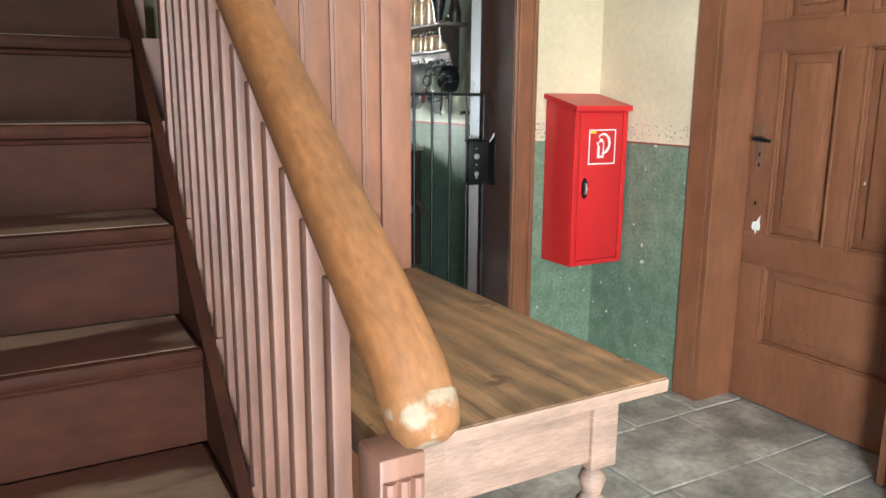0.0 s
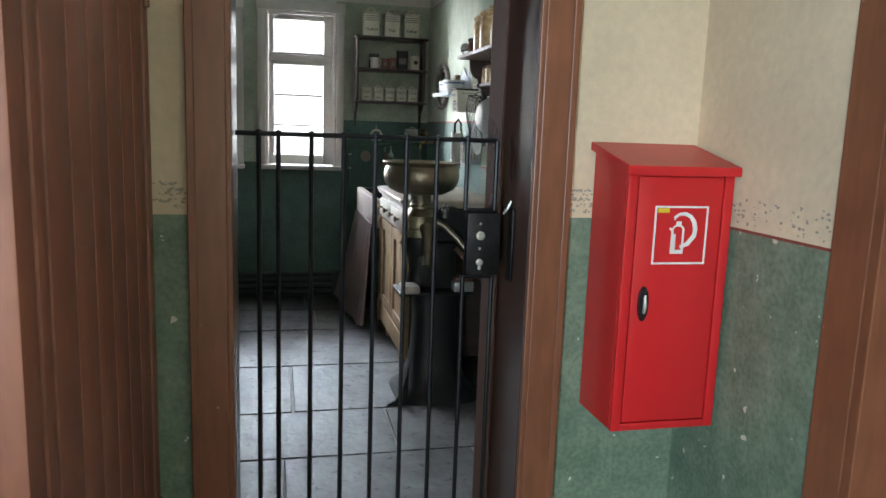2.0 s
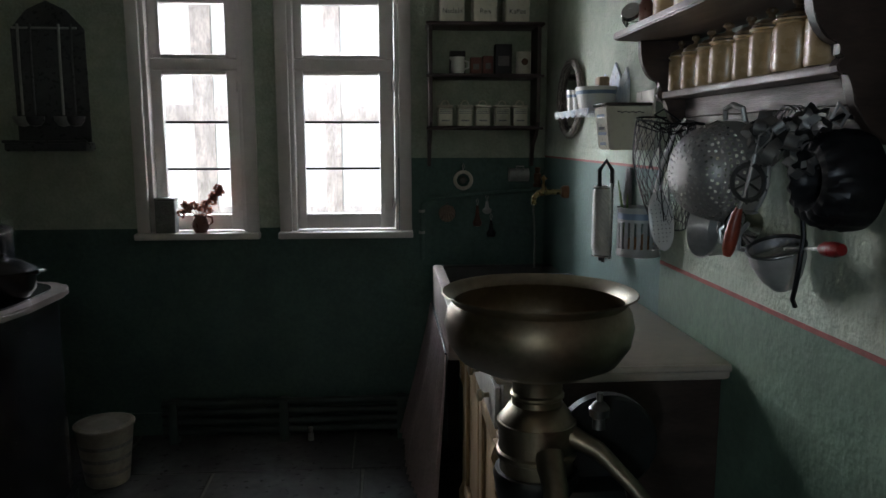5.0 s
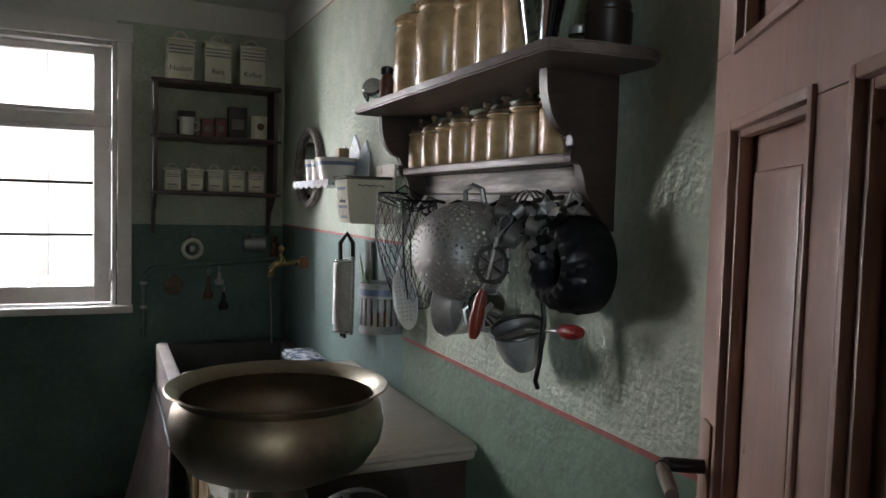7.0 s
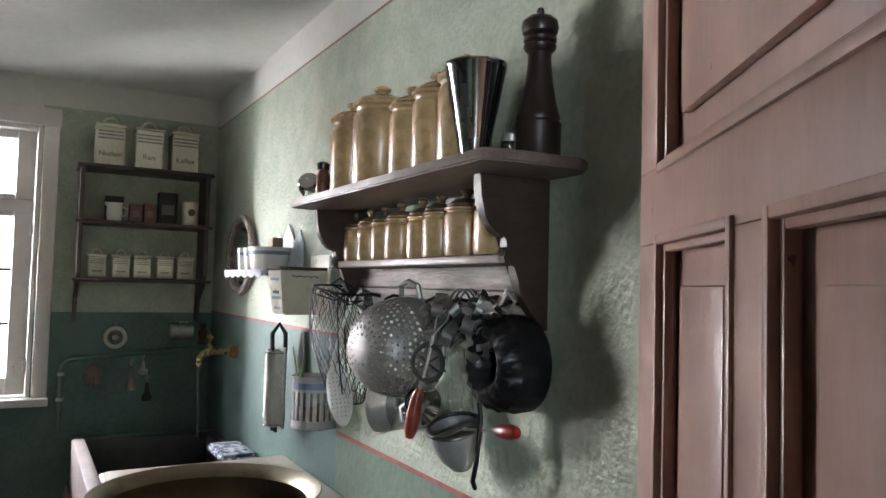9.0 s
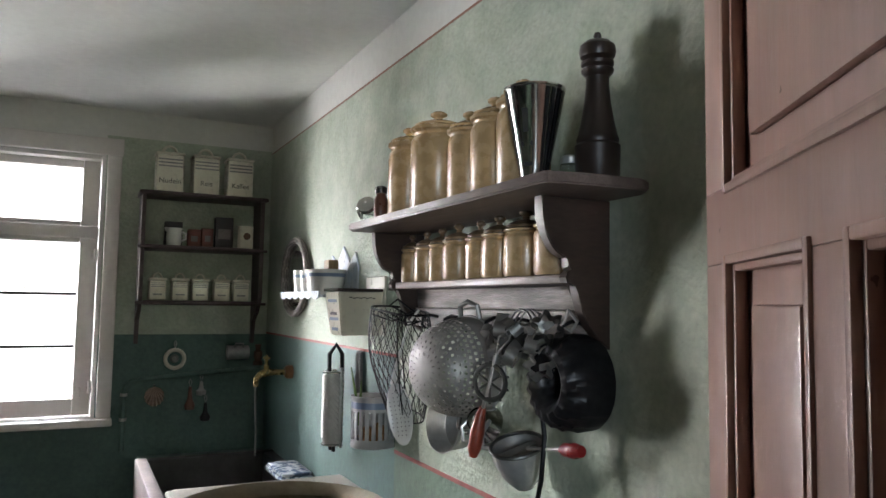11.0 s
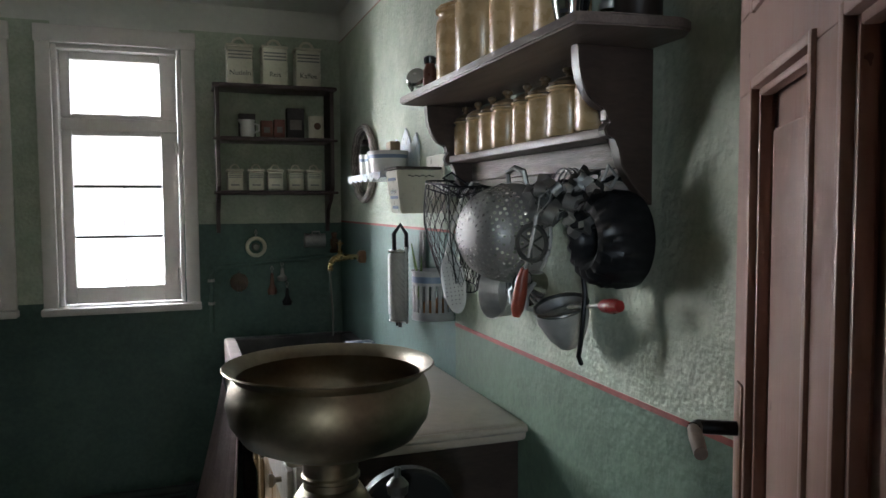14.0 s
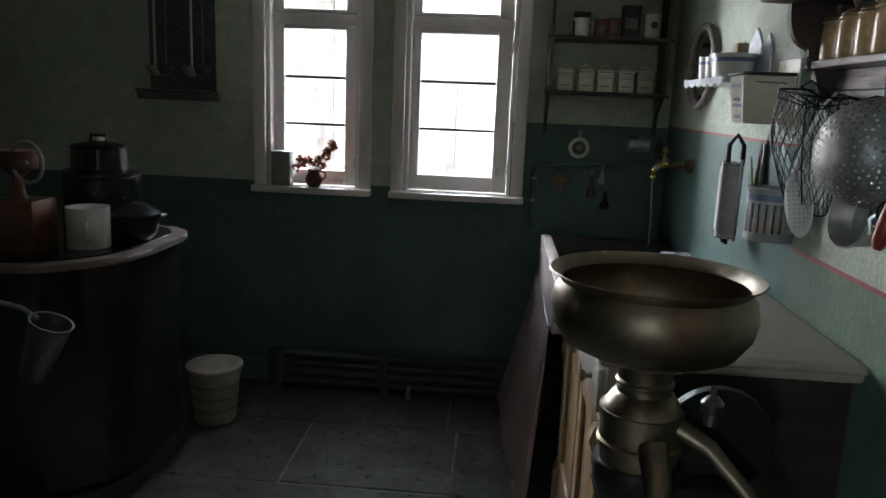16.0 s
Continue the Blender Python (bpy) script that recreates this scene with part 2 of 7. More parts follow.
M_CLEAR = glass_material("clear_jar_glass", (0.92, 0.95, 0.93))
M_MIRROR = material("old_mirror", (0.75, 0.77, 0.77), 0.06, 1.0, vary=0.05, scale=5, fine=60, bump=0.0)
M_FLOWER = material("dried_pink_blossom", (0.40, 0.15, 0.10), 0.9, vary=0.4, scale=40, fine=150, bump=0.4)
M_CLAY = material("brown_jug_glaze", (0.14, 0.055, 0.035), 0.3, vary=0.3, scale=20, fine=80)
M_GREENLEAF = material("onion_shoot", (0.12, 0.22, 0.05), 0.5, vary=0.2, scale=30, fine=90)
M_SHELL = material("pale_shell", (0.55, 0.40, 0.32), 0.5, vary=0.2, scale=40, fine=120)
M_PAPER = material("faded_packet_paper", (0.22, 0.20, 0.19), 0.7, vary=0.2, scale=25, fine=90)
M_PAPERRED = material("faded_red_packet", (0.22, 0.09, 0.07), 0.7, vary=0.2, scale=25, fine=90)
M_PAPERDARK = material("dark_packet", (0.04, 0.035, 0.04), 0.6, vary=0.2, scale=25, fine=90)
M_COPPERBAND = material("pale_lid_trim", (0.24, 0.19, 0.165), 0.45, 0.4, vary=0.2, scale=15, fine=60)
M_GREENBOX = material("green_painted_box", (0.15, 0.25, 0.17), 0.45, vary=0.15, scale=8, fine=60, bump=0.2)
M_WHITEGREY = material("worn_pale_drawer_paint", (0.45, 0.42, 0.38), 0.5, vary=0.2, scale=8, fine=60, bump=0.15)
M_CLOTHBLUE = material("blue_white_pattern_cloth", (0.55, 0.58, 0.62), 0.9, vary=0.1, scale=45, fine=120, second=(0.10, 0.14, 0.22), patch=0.5, spread=0.03)
M_RUSTIRON = material("rusty_brown_iron", (0.13, 0.065, 0.04), 0.6, 0.2, vary=0.35, scale=20, fine=80, bump=0.2)
M_SHELFTOP = material("grey_brown_shelf_board", (0.17, 0.13, 0.115), 0.42, vary=0.25, scale=9, fine=50, bump=0.12, stretch=(6, 1, 6))
M_CLAYLID = material("brown_stoneware_lid", (0.235, 0.155, 0.085), 0.3, vary=0.3, scale=20, fine=80, per_object=0.35)
M_CHROME = material("shiny_tin", (0.60, 0.60, 0.58), 0.14, 1.0, vary=0.08, scale=9, fine=60, bump=0.03)
M_POT = material("grey_salt_glaze", (0.40, 0.41, 0.42), 0.35, vary=0.12, scale=12, fine=70, bump=0.05)
M_ONION = material("onion_skin", (0.38, 0.19, 0.08), 0.5, vary=0.25, scale=20, fine=80)
M_LIGHTBLUE = material("pale_blue_enamel", (0.55, 0.62, 0.72), 0.3, vary=0.15, scale=18, fine=60, second=(0.68, 0.70, 0.72))
M_COPPER = material("aged_copper", (0.30, 0.15, 0.08), 0.4, 0.9, vary=0.25, scale=15, fine=70)
M_TAPBRASS = material("yellow_brass", (0.36, 0.26, 0.12), 0.28, 1.0, vary=0.2, scale=15, fine=60)
M_GREYPRINT = material("grey_printed_enamel", (0.25, 0.25, 0.24), 0.4, vary=0.25, scale=90, fine=200)
M_PAPERTIN = material("grey_green_printed_tin", (0.25, 0.27, 0.24), 0.5, vary=0.25, scale=25, fine=90)
M_DARKENAMEL = material("dark_grey_enamel", (0.09, 0.095, 0.10), 0.3, vary=0.2, scale=15, fine=60, bump=0.05)
M_ALU = material("dull_aluminium", (0.50, 0.495, 0.48), 0.42, 0.45, vary=0.15, scale=9, fine=70, bump=0.04)
M_STENCIL = material("faded_stencil_grey", (0.36, 0.32, 0.26), 0.85, vary=0.15, scale=30, fine=90)
M_MOULD = material("worn_black_mould_enamel", (0.045, 0.045, 0.048), 0.34, 0.3, vary=0.3, scale=12, fine=70, bump=0.05)
M_RAILEND = material("chipped_rail_end", (0.23, 0.098, 0.040), 0.6, spec=0.25, vary=0.2, scale=24, fine=90, bump=0.3, second=(0.28, 0.21, 0.15), patch=0.54, spread=0.04)
M_MILL = material("dark_polished_beech", (0.03, 0.02, 0.016), 0.38, vary=0.3, scale=9, fine=50, bump=0.08, stretch=(1, 1, 0.3))
M_HEATER = material("dark_green_heater_paint", (0.04, 0.06, 0.055), 0.6, vary=0.2, scale=9, fine=60, bump=0.1)
# bucket enamel: a darker cream than M_ENAMEL, with stain noise
M_BUCKET = material("darker_cream_enamel", (0.40, 0.37, 0.31), 0.4, vary=0.15, scale=7, fine=60, bump=0.05, stain=0.3, stain_scale=9)

# ---- builders ----
def finish(name, bm, mat, smooth=False):
    bmesh.ops.recalc_face_normals(bm, faces=bm.faces)
    me = bpy.data.meshes.new(name)
    bm.to_mesh(me)
    bm.free()
    me.materials.append(mat)
    if smooth:
        for p in me.polygons:
            p.use_smooth = True
        me.set_sharp_from_angle(angle=radians(38))
    return me


def structure(name, bm, mat, label="", category=""):
    return tagged(new(name, finish(name, bm, mat)), label, category, kind="structure")


def thing(name, at, label, category, group="", kind=""):
    ob = new(name)
    ob.location = at
    ob.empty_display_size = 0.05
    return tagged(ob, label, category, group, kind)


def root_of(ob):
    while ob.parent:
        ob = ob.parent
    return ob


def part(name, bm, mat, parent, label="", smooth=True, local=False):
    """bm, in world coordinates (local: in the thing's), as one mesh under a thing or a part."""
    if not local:
        bmesh.ops.translate(bm, vec=-root_of(parent).location, verts=bm.verts)
    ob = new(name, finish(name, bm, mat, smooth))
    ob.parent = parent
    if label:
        ob["label"] = label
    return ob


def box(x0, x1, y0, y1, z0, z1, bevel=0.0, bm=None):
    bm = bm or bmesh.new()
    r = bmesh.ops.create_cube(bm, size=1)
    vs = r["verts"]
    for v in vs:
        v.co = Vector((x0 + (v.co.x + 0.5) * (x1 - x0), y0 + (v.co.y + 0.5) * (y1 - y0), z0 + (v.co.z + 0.5) * (z1 - z0)))
    if bevel:
        es = {e for v in vs for e in v.link_edges}
        bmesh.ops.bevel(bm, geom=list(es), offset=bevel, segments=2, affect="EDGES", profile=0.5)
    return bm


def lathe(profile, seg=32, at=(0, 0, 0), bm=None, sx=1.0, sy=1.0):
    """A turned body from (radius, height) pairs."""
    bm = bm or bmesh.new()
    rings = []
    for r, z in profile:
        if r < 1e-5:
            rings.append([bm.verts.new((at[0], at[1], at[2] + z))])
        else:
            rings.append([bm.verts.new((at[0] + sx * r * math.cos(2 * math.pi * i / seg), at[1] + sy * r * math.sin(2 * math.pi * i / seg), at[2] + z)) for i in range(seg)])
    for a, b in zip(rings, rings[1:]):
        for i in range(seg):
            j = (i + 1) % seg
            if len(a) == 1 and len(b) == 1:
                continue
            if len(a) == 1:
                bm.faces.new((a[0], b[j], b[i]))
            elif len(b) == 1:
                bm.faces.new((a[i], a[j], b[0]))
            else:
                bm.faces.new((a[i], a[j], b[j], b[i]))
    return bm


def tube(points, radius, seg=8, bm=None, closed=False, caps=True):
    """A round bar along points; radius may be a list."""
    bm = bm or bmesh.new()
    pts = [Vector(p) for p in points]
    n = len(pts)
    radii = radius if isinstance(radius, (list, tuple)) else [radius] * n
    rings, side = [], None
    for i, p in enumerate(pts):
        a = pts[i - 1] if i or closed else p
        c = pts[(i + 1) % n] if i < n - 1 or closed else p
        d = (c - a).normalized()
        if side is None:
            side = d.orthogonal().normalized()
        side = (side - d * side.dot(d)).normalized()
        up = d.cross(side)
        rings.append([bm.verts.new(p + radii[i] * (side * math.cos(2 * math.pi * k / seg) + up * math.sin(2 * math.pi * k / seg))) for k in range(seg)])
    pairs = list(zip(rings, rings[1:]))
    if closed:
        pairs.append((rings[-1], rings[0]))
    for a, b in pairs:
        for k in range(seg):
            j = (k + 1) % seg
            bm.faces.new((a[k], a[j], b[j], b[k]))
    if caps and not closed:
        bm.faces.new(rings[0])
        bm.faces.new(rings[-1])
    return bm


def slab(outline, depth, m, bm=None, bevel=0.0):
    """An outline (u, v) given a thickness along its normal, laid into the world by the matrix m."""
    bm = bm or bmesh.new()
    lo = [bm.verts.new(m @ Vector((u, v, 0))) for u, v in outline]
    hi = [bm.verts.new(m @ Vector((u, v, depth))) for u, v in outline]
    fs = [bm.faces.new(lo), bm.faces.new(hi)]
    k = len(lo)
    for i in range(k):
        bm.faces.new((lo[i], lo[(i + 1) % k], hi[(i + 1) % k], hi[i]))
    if bevel:
        es = {e for f in fs for e in f.edges}
        bmesh.ops.bevel(bm, geom=list(es), offset=bevel, segments=2, affect="EDGES")
    return bm


def spun(profile, seg, m):
    """A turned body laid into the world by the matrix m."""
    b = lathe(profile, seg)
    bmesh.ops.transform(b, matrix=m, verts=b.verts)
    return b


def arc(cx, cy, r, a0, a1, n):
    return [(cx + r * math.cos(radians(a0 + (a1 - a0) * i / (n - 1))), cy + r * math.sin(radians(a0 + (a1 - a0) * i / (n - 1)))) for i in range(n)]

# ---- rooms ----
KX0, KX1, KY0, KY1, KZ = -2.40, 0.775, 0.25, 3.61, 2.24   # kitchen
HX0, HX1, HY0, HZ = -2.20, 0.80, -5.2, 2.55              # hall
DX0, DX1, DZ = -0.447, 0.318, 2.02                       # doorway between them
WINDOWS = [(-1.04, -0.605), (-0.40, 0.09)]               # window openings, z 0.96 to 2.03
WZ0, WZ1 = 0.965, 2.04

structure("floor", box(-3.2, 1.4, -6.0, 4.1, -0.20, -0.005), M_JOINT, "mortar bed under the stone floor", "floor")
structure("ceiling_kitchen", box(KX0, KX1 + 0.3, KY0, KY1 + 0.3, KZ, KZ + 0.12), M_WHITE, "flat white painted kitchen ceiling", "ceiling")
structure("ceiling_hall", box(HX0, HX1 + 0.3, HY0 - 0.2, 0.25, HZ, HZ + 0.12), M_WHITE, "flat pale hall ceiling", "ceiling")


def banded_wall(name, x0, x1, y0, y1, bands, label):
    """A wall as one painted band above the next."""
    for i, (z0, z1, mat, text) in enumerate(bands):
        structure(name + "_" + text.replace(" ", "_"), box(x0, x1, y0, y1, z0, z1), mat, label + ", " + text, "wall")


# back wall with the two windows
KB = KY1 + 0.28
def back_piece(name, x0, x1, z0, z1, mat, label):
    structure(name, box(x0, x1, KY1, KB, z0, z1), mat, label, "wall")


xs = [KX0 - 0.3, WINDOWS[0][0], WINDOWS[0][1], WINDOWS[1][0], WINDOWS[1][1], KX1 + 0.3]
for i in range(5):
    a, b = xs[i], xs[i + 1]
    if i % 2:
        back_piece("wall_back_below", a, b, -0.02, WZ0 - 0.03, M_KDADO, "dark green painted wall below the window")
        back_piece("wall_back_above", a, b, WZ1, KZ, M_WHITE, "white painted wall above the window")
    else:
        split = 1.30 if i == 4 else 0.983
        back_piece("wall_back_dado", a, b, -0.02, split, M_KDADO, "dark green oil-painted lower kitchen wall")
        back_piece("wall_back_upper", a, b, split, 2.125, M_KGREEN, "pale green plastered kitchen wall")
        back_piece("wall_back_frieze", a, b, 2.125, KZ, M_WHITE, "white frieze above the green wall")

# right kitchen wall
for y0, y1, cut, low in ((0.25, 2.10, 1.055, M_KDADO2), (2.10, KY1, 1.305, M_KDADO)):
    structure("wall_right_dado", box(KX1, KX1 + 0.3, y0, y1, -0.02, cut), low, "green oil-painted lower kitchen wall", "wall")
    structure("wall_right_upper", box(KX1, KX1 + 0.3, y0, y1, cut, 2.115), M_KGREEN, "pale green rough plaster wall", "wall")
    structure("wall_right_frieze", box(KX1, KX1 + 0.3, y0, y1, 2.115, KZ), M_WHITE, "white frieze under the ceiling", "wall")
structure("trim_red_line", box(KX1 - 0.001, KX1 + 0.01, 0.25, 2.10, 1.052, 1.062), M_RED_LINE, "thin red line above the green dado", "trim")
structure("trim_red_line_high", box(KX1 - 0.001, KX1 + 0.01, 2.10, KY1, 1.302, 1.310), M_RED_LINE, "thin red line above the dark dado", "trim")
structure("trim_frieze_line", box(KX1 - 0.001, KX1 + 0.01, 0.25, KY1, 2.111, 2.117), M_CASING, "thin red line below the frieze", "trim")
structure("wall_left_kitchen", box(KX0 - 0.3, KX0, KY0, KY1, -0.02, KZ), M_KGREEN, "pale green kitchen wall", "wall")

# wall between hall and kitchen
for n, a, b in (("left", HX0, DX0 - 0.02), ("right", DX1 + 0.02, 1.4)):
    structure("wall_door_dado_" + n, box(a, b, 0.0, 0.25, -0.02, 1.03), M_GREEN, "mottled green lower hall wall with chips", "wall")
    structure("wall_door_upper_" + n, box(a, b, 0.0, 0.25, 1.03, HZ), M_CREAM, "cream limewashed hall wall", "wall")
structure("wall_door_lintel", box(DX0 - 0.02, DX1 + 0.02, 0.0, 0.25, DZ + 0.02, HZ), M_CREAM, "cream wall above the doorway", "wall")

# unseen slab, added to block the sun from the hall's left opening
structure("roof_sun_block", box(-8.0, HX0 - 0.22, -8.5, -1.5, 2.62, 2.74), M_TIMBER, "unseen slab added outside to keep sun out of the hall", "roof")

# right hall wall with a closed door
RY0, RY1 = -1.437, -0.665
for n, a, b in (("far", RY1 + 0.01, 0.0), ("near", HY0, RY0 - 0.022)):
    structure("wall_hall_dado_" + n, box(HX1, 1.4, a, b, -0.02, 1.03), M_GREEN, "mottled green lower hall wall with chips", "wall")
    structure("wall_hall_upper_" + n, box(HX1, 1.4, a, b, 1.03, HZ), M_CREAM, "cream limewashed hall wall", "wall")
structure("wall_hall_lintel", box(HX1, 1.4, RY0 - 0.01, RY1 + 0.01, 2.06, HZ), M_CREAM, "cream wall above the brown door", "wall")
for n, a, b, z0 in (("near", HY0, -4.95, -0.02), ("far", -3.85, 0.25, -0.02), ("lintel", -4.95, -3.85, 2.25)):
    structure("wall_hall_left_" + n, box(HX0 - 0.2, HX0, a, b, z0, HZ), M_CREAM, "plain cream hall wall", "wall")
structure("wall_hall_behind", box(HX0, HX1, HY0 - 0.2, HY0, -0.02, HZ), M_CREAM, "plain cream hall wall", "wall")

# ---- windows ----
def window(name, ox0, ox1, gx0, gx1, label):
    w = thing(name, ((ox0 + ox1) / 2, 3.65, WZ0), label, "window", "kitchen windows", "structure")
    gy = 3.687
    bm = bmesh.new()
    for a, b in ((ox0 - 0.055, ox0), (ox1, ox1 + 0.055)):
        box(a, b, 3.592, 3.612, WZ0, WZ1, 0.004, bm)
    box(ox0 - 0.06, ox1 + 0.06, 3.590, 3.612, WZ1, WZ1 + 0.07, 0.004, bm)
    part("casing", bm, M_WINFRAME, w, "white painted window casing")
    part("window_sill", box(ox0 - 0.06, ox1 + 0.06, 3.555, 3.70, WZ0 - 0.03, WZ0, 0.006), M_WINFRAME, w, "white painted window sill")
    bm = bmesh.new()
    box(ox0, ox0 + 0.02, 3.613, 3.72, WZ0 + 0.001, WZ1 - 0.001, 0.002, bm)
    box(ox1 - 0.02, ox1, 3.613, 3.72, WZ0 + 0.001, WZ1 - 0.001, 0.002, bm)
    box(ox0 + 0.021, ox1 - 0.021, 3.613, 3.72, WZ1 - 0.02, WZ1 - 0.001, 0.002, bm)
    box(ox0 + 0.021, ox1 - 0.021, 3.66, 3.72, 1.695, 1.745, 0.005, bm)
    part("window_frame", bm, M_WINFRAME, w)
    for z0, z1, g0, g1 in ((WZ0 + 0.006, 1.695, 1.04, 1.675), (1.747, WZ1 - 0.022, 1.765, 1.986)):
        bm = bmesh.new()
        a, b = ox0 + 0.022, ox1 - 0.022
        box(a, gx0, gy - 0.028, gy + 0.012, z0, z1, 0.004, bm)
        box(gx1, b, gy - 0.028, gy + 0.012, z0, z1, 0.004, bm)
        box(gx0 + 0.0005, gx1 - 0.0005, gy - 0.026, gy + 0.012, z0, g0, 0.004, bm)
        box(gx0 + 0.0005, gx1 - 0.0005, gy - 0.026, gy + 0.012, g1, z1, 0.004, bm)
        s = part("sash", bm, M_WINFRAME, w)
        cuts = [g0, 1.250, 1.464, g1] if g0 < 1.2 else [g0, g1]
        for c0, c1 in zip(cuts, cuts[1:]):
            p = part("pane", box(gx0 - 0.004, gx1 + 0.004, gy - 0.002, gy + 0.002, c0 + 0.002, c1 - 0.002), M_GLASS, s, smooth=False)
            p.visible_shadow = False
        for c in cuts[1:-1]:
            part("glazing_bar", box(gx0 + 0.001, gx1 - 0.001, gy - 0.008, gy + 0.006, c - 0.0055, c + 0.0055, 0.001), M_IRON, s, "thin dark glazing bar")
    for z in (1.06, 1.60):
        part("hinge", lathe([(0.0, 0), (0.008, 0), (0.008, 0.05), (0.0, 0.05)], 10, (ox1 - 0.026, gy - 0.034, z)), M_WINFRAME, w)
    part("sash_latch", box(gx1 + 0.012, gx1 + 0.030, gy - 0.036, gy - 0.028, 1.045, 1.085, 0.003), M_WINFRAME, w)
    return w


window("window_1", -1.04, -0.605, -0.970, -0.684, "white painted casement window with three lower panes and a toplight")
window("window_2", -0.40, 0.095, -0.340, 0.006, "white painted casement window with three lower panes and a toplight")

# neighbour's half-timbered wall outside
NY = 6.6
neighbour = thing("half_timbered_house", (0, NY, -0.3), "sunlit half-timbered house wall with white infill and grey weathered beams", "house")
part("wall", box(-7, 6, NY, NY + 0.3, -0.3, 3.6), M_PLASTER_OUT, neighbour, "white plastered infill", smooth=False)
part("roof", slab([(-7.2, 0), (6.2, 0), (6.2, 3.4), (-7.2, 3.4)], 0.12, pose(0, NY - 0.4, 3.55, 50, 0, 0)), M_TIMBER, neighbour, "weathered roof", smooth=False)
for x, wd in ((-3.6, 0.2), (-2.55, 0.17), (-1.49, 0.17), (-0.42, 0.14), (0.65, 0.16), (2.0, 0.2)):
    part("upright_beam", box(x - wd / 2, x + wd / 2, NY - 0.03, NY + 0.05, -0.3, 3.6, 0.008), M_TIMBER, neighbour, "weathered grey oak post")
for z, hd in ((0.75, 0.14), (1.60, 0.15), (3.3, 0.2)):
    part("cross_beam", box(-7, 6, NY - 0.022, NY + 0.05, z - hd / 2, z + hd / 2, 0.008), M_TIMBER, neighbour, "weathered grey oak rail")
structure("ground", box(-150, 150, -150, 150, -0.5, -0.25), M_STONE, "plain grey ground outside", "ground")

# ---- doorway between hall and kitchen ----
def casing_strip(name, x0, x1, z1, label):
    bm = box(x0, x1, -0.018, -0.0005, 0, z1, 0.003)
    box(x0 + (0.012 if x0 > 0 else 0.0), x1 - (0.0 if x0 > 0 else 0.012), -0.026, -0.0185, 0, z1, 0.003, bm)
    box(*((x1 - 0.02, x1) if x0 > 0 else (x0, x0 + 0.02)), -0.034, -0.0265, 0, z1, 0.003, bm)
    structure(name, bm, M_CASING, label, "door casing")


casing_strip("trim_doorway_left", DX0 - 0.103, DX0, DZ + 0.1, "red-brown painted moulded door casing")
casing_strip("trim_doorway_right", DX1, DX1 + 0.103, DZ + 0.1, "red-brown painted moulded door casing")
structure("trim_doorway_top", box(DX0, DX1, -0.026, -0.0005, DZ, DZ + 0.1, 0.003), M_CASING, "red-brown painted door casing", "door casing")
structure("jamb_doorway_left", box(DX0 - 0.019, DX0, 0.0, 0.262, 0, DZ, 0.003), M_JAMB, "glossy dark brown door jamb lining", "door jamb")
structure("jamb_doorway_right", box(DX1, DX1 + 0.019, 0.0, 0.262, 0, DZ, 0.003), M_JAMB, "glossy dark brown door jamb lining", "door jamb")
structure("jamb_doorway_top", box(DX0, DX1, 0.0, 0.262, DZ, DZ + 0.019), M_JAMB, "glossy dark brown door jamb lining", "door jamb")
structure("threshold", box(DX0, DX1, 0.0, 0.25, -0.012, 0.004, 0.002), M_STONE, "worn grey stone threshold", "threshold")


def panel_door(name, m, width, height, thick, face, panels, mat, label):
    """A leaf from stiles and rails with sunk panels; u runs along the width, the front lies at local y = 0."""
    d = thing(name, (0, 0, 0), label, "door", kind="structure")
    d.matrix_world = m
    def b3(u0, u1, w0, w1, z0, z1, bev, bm):
        y0, y1 = sorted((w0 * face, w1 * face))
        return box(u0, u1, y0, y1, z0, z1, bev, bm)
    bm = bmesh.new()
    rows = sorted({(p[2], p[3]) for p in panels})
    z = 0.0
    for r0, r1 in rows:
        b3(0, width, -thick, 0, z, r0, 0.0015, bm)
        cols = sorted((p[0], p[1]) for p in panels if (p[2], p[3]) == (r0, r1))
        u = 0.0
        for c0, c1 in cols + [(width, width)]:
            if c0 > u:
                b3(u, c0, -thick, 0, r0 + 0.0002, r1 - 0.0002, 0.0015, bm)
            u = c1
        z = r1
    b3(0, width, -thick, 0, z, height, 0.0015, bm)
    part("leaf_frame", bm, mat, d, local=True)
    for u0, u1, z0, z1 in panels:
        bm = b3(u0 + 0.0005, u1 - 0.0005, -thick + 0.006, -0.020, z0 + 0.0005, z1 - 0.0005, 0.001, bmesh.new())
        q = 0.045
        if u1 - u0 > 0.16:
            b3(u0 + q, u1 - q, -0.021, -0.009, z0 + q, z1 - q, 0.004, bm)
        p = part("panel", bm, mat, d, local=True)
        bm = bmesh.new()
        for k, (o, wd, h) in enumerate(((0.0, 0.010, 0.004), (0.0095, 0.008, -0.004))):
            a0, a1, c0, c1 = u0 - 0.008 + o, u1 + 0.008 - o, z0 - 0.008 + o, z1 + 0.008 - o
            b3(a0, a0 + wd, -0.016, h, c0, c1, 0.002, bm)
            b3(a1 - wd, a1, -0.016, h, c0, c1, 0.002, bm)
            b3(a0 + wd, a1 - wd, -0.016, h, c0, c0 + wd, 0.002, bm)
            b3(a0 + wd, a1 - wd, -0.016, h, c1 - wd, c1, 0.002, bm)
        part("moulding", bm, mat, p, local=True)
    return d


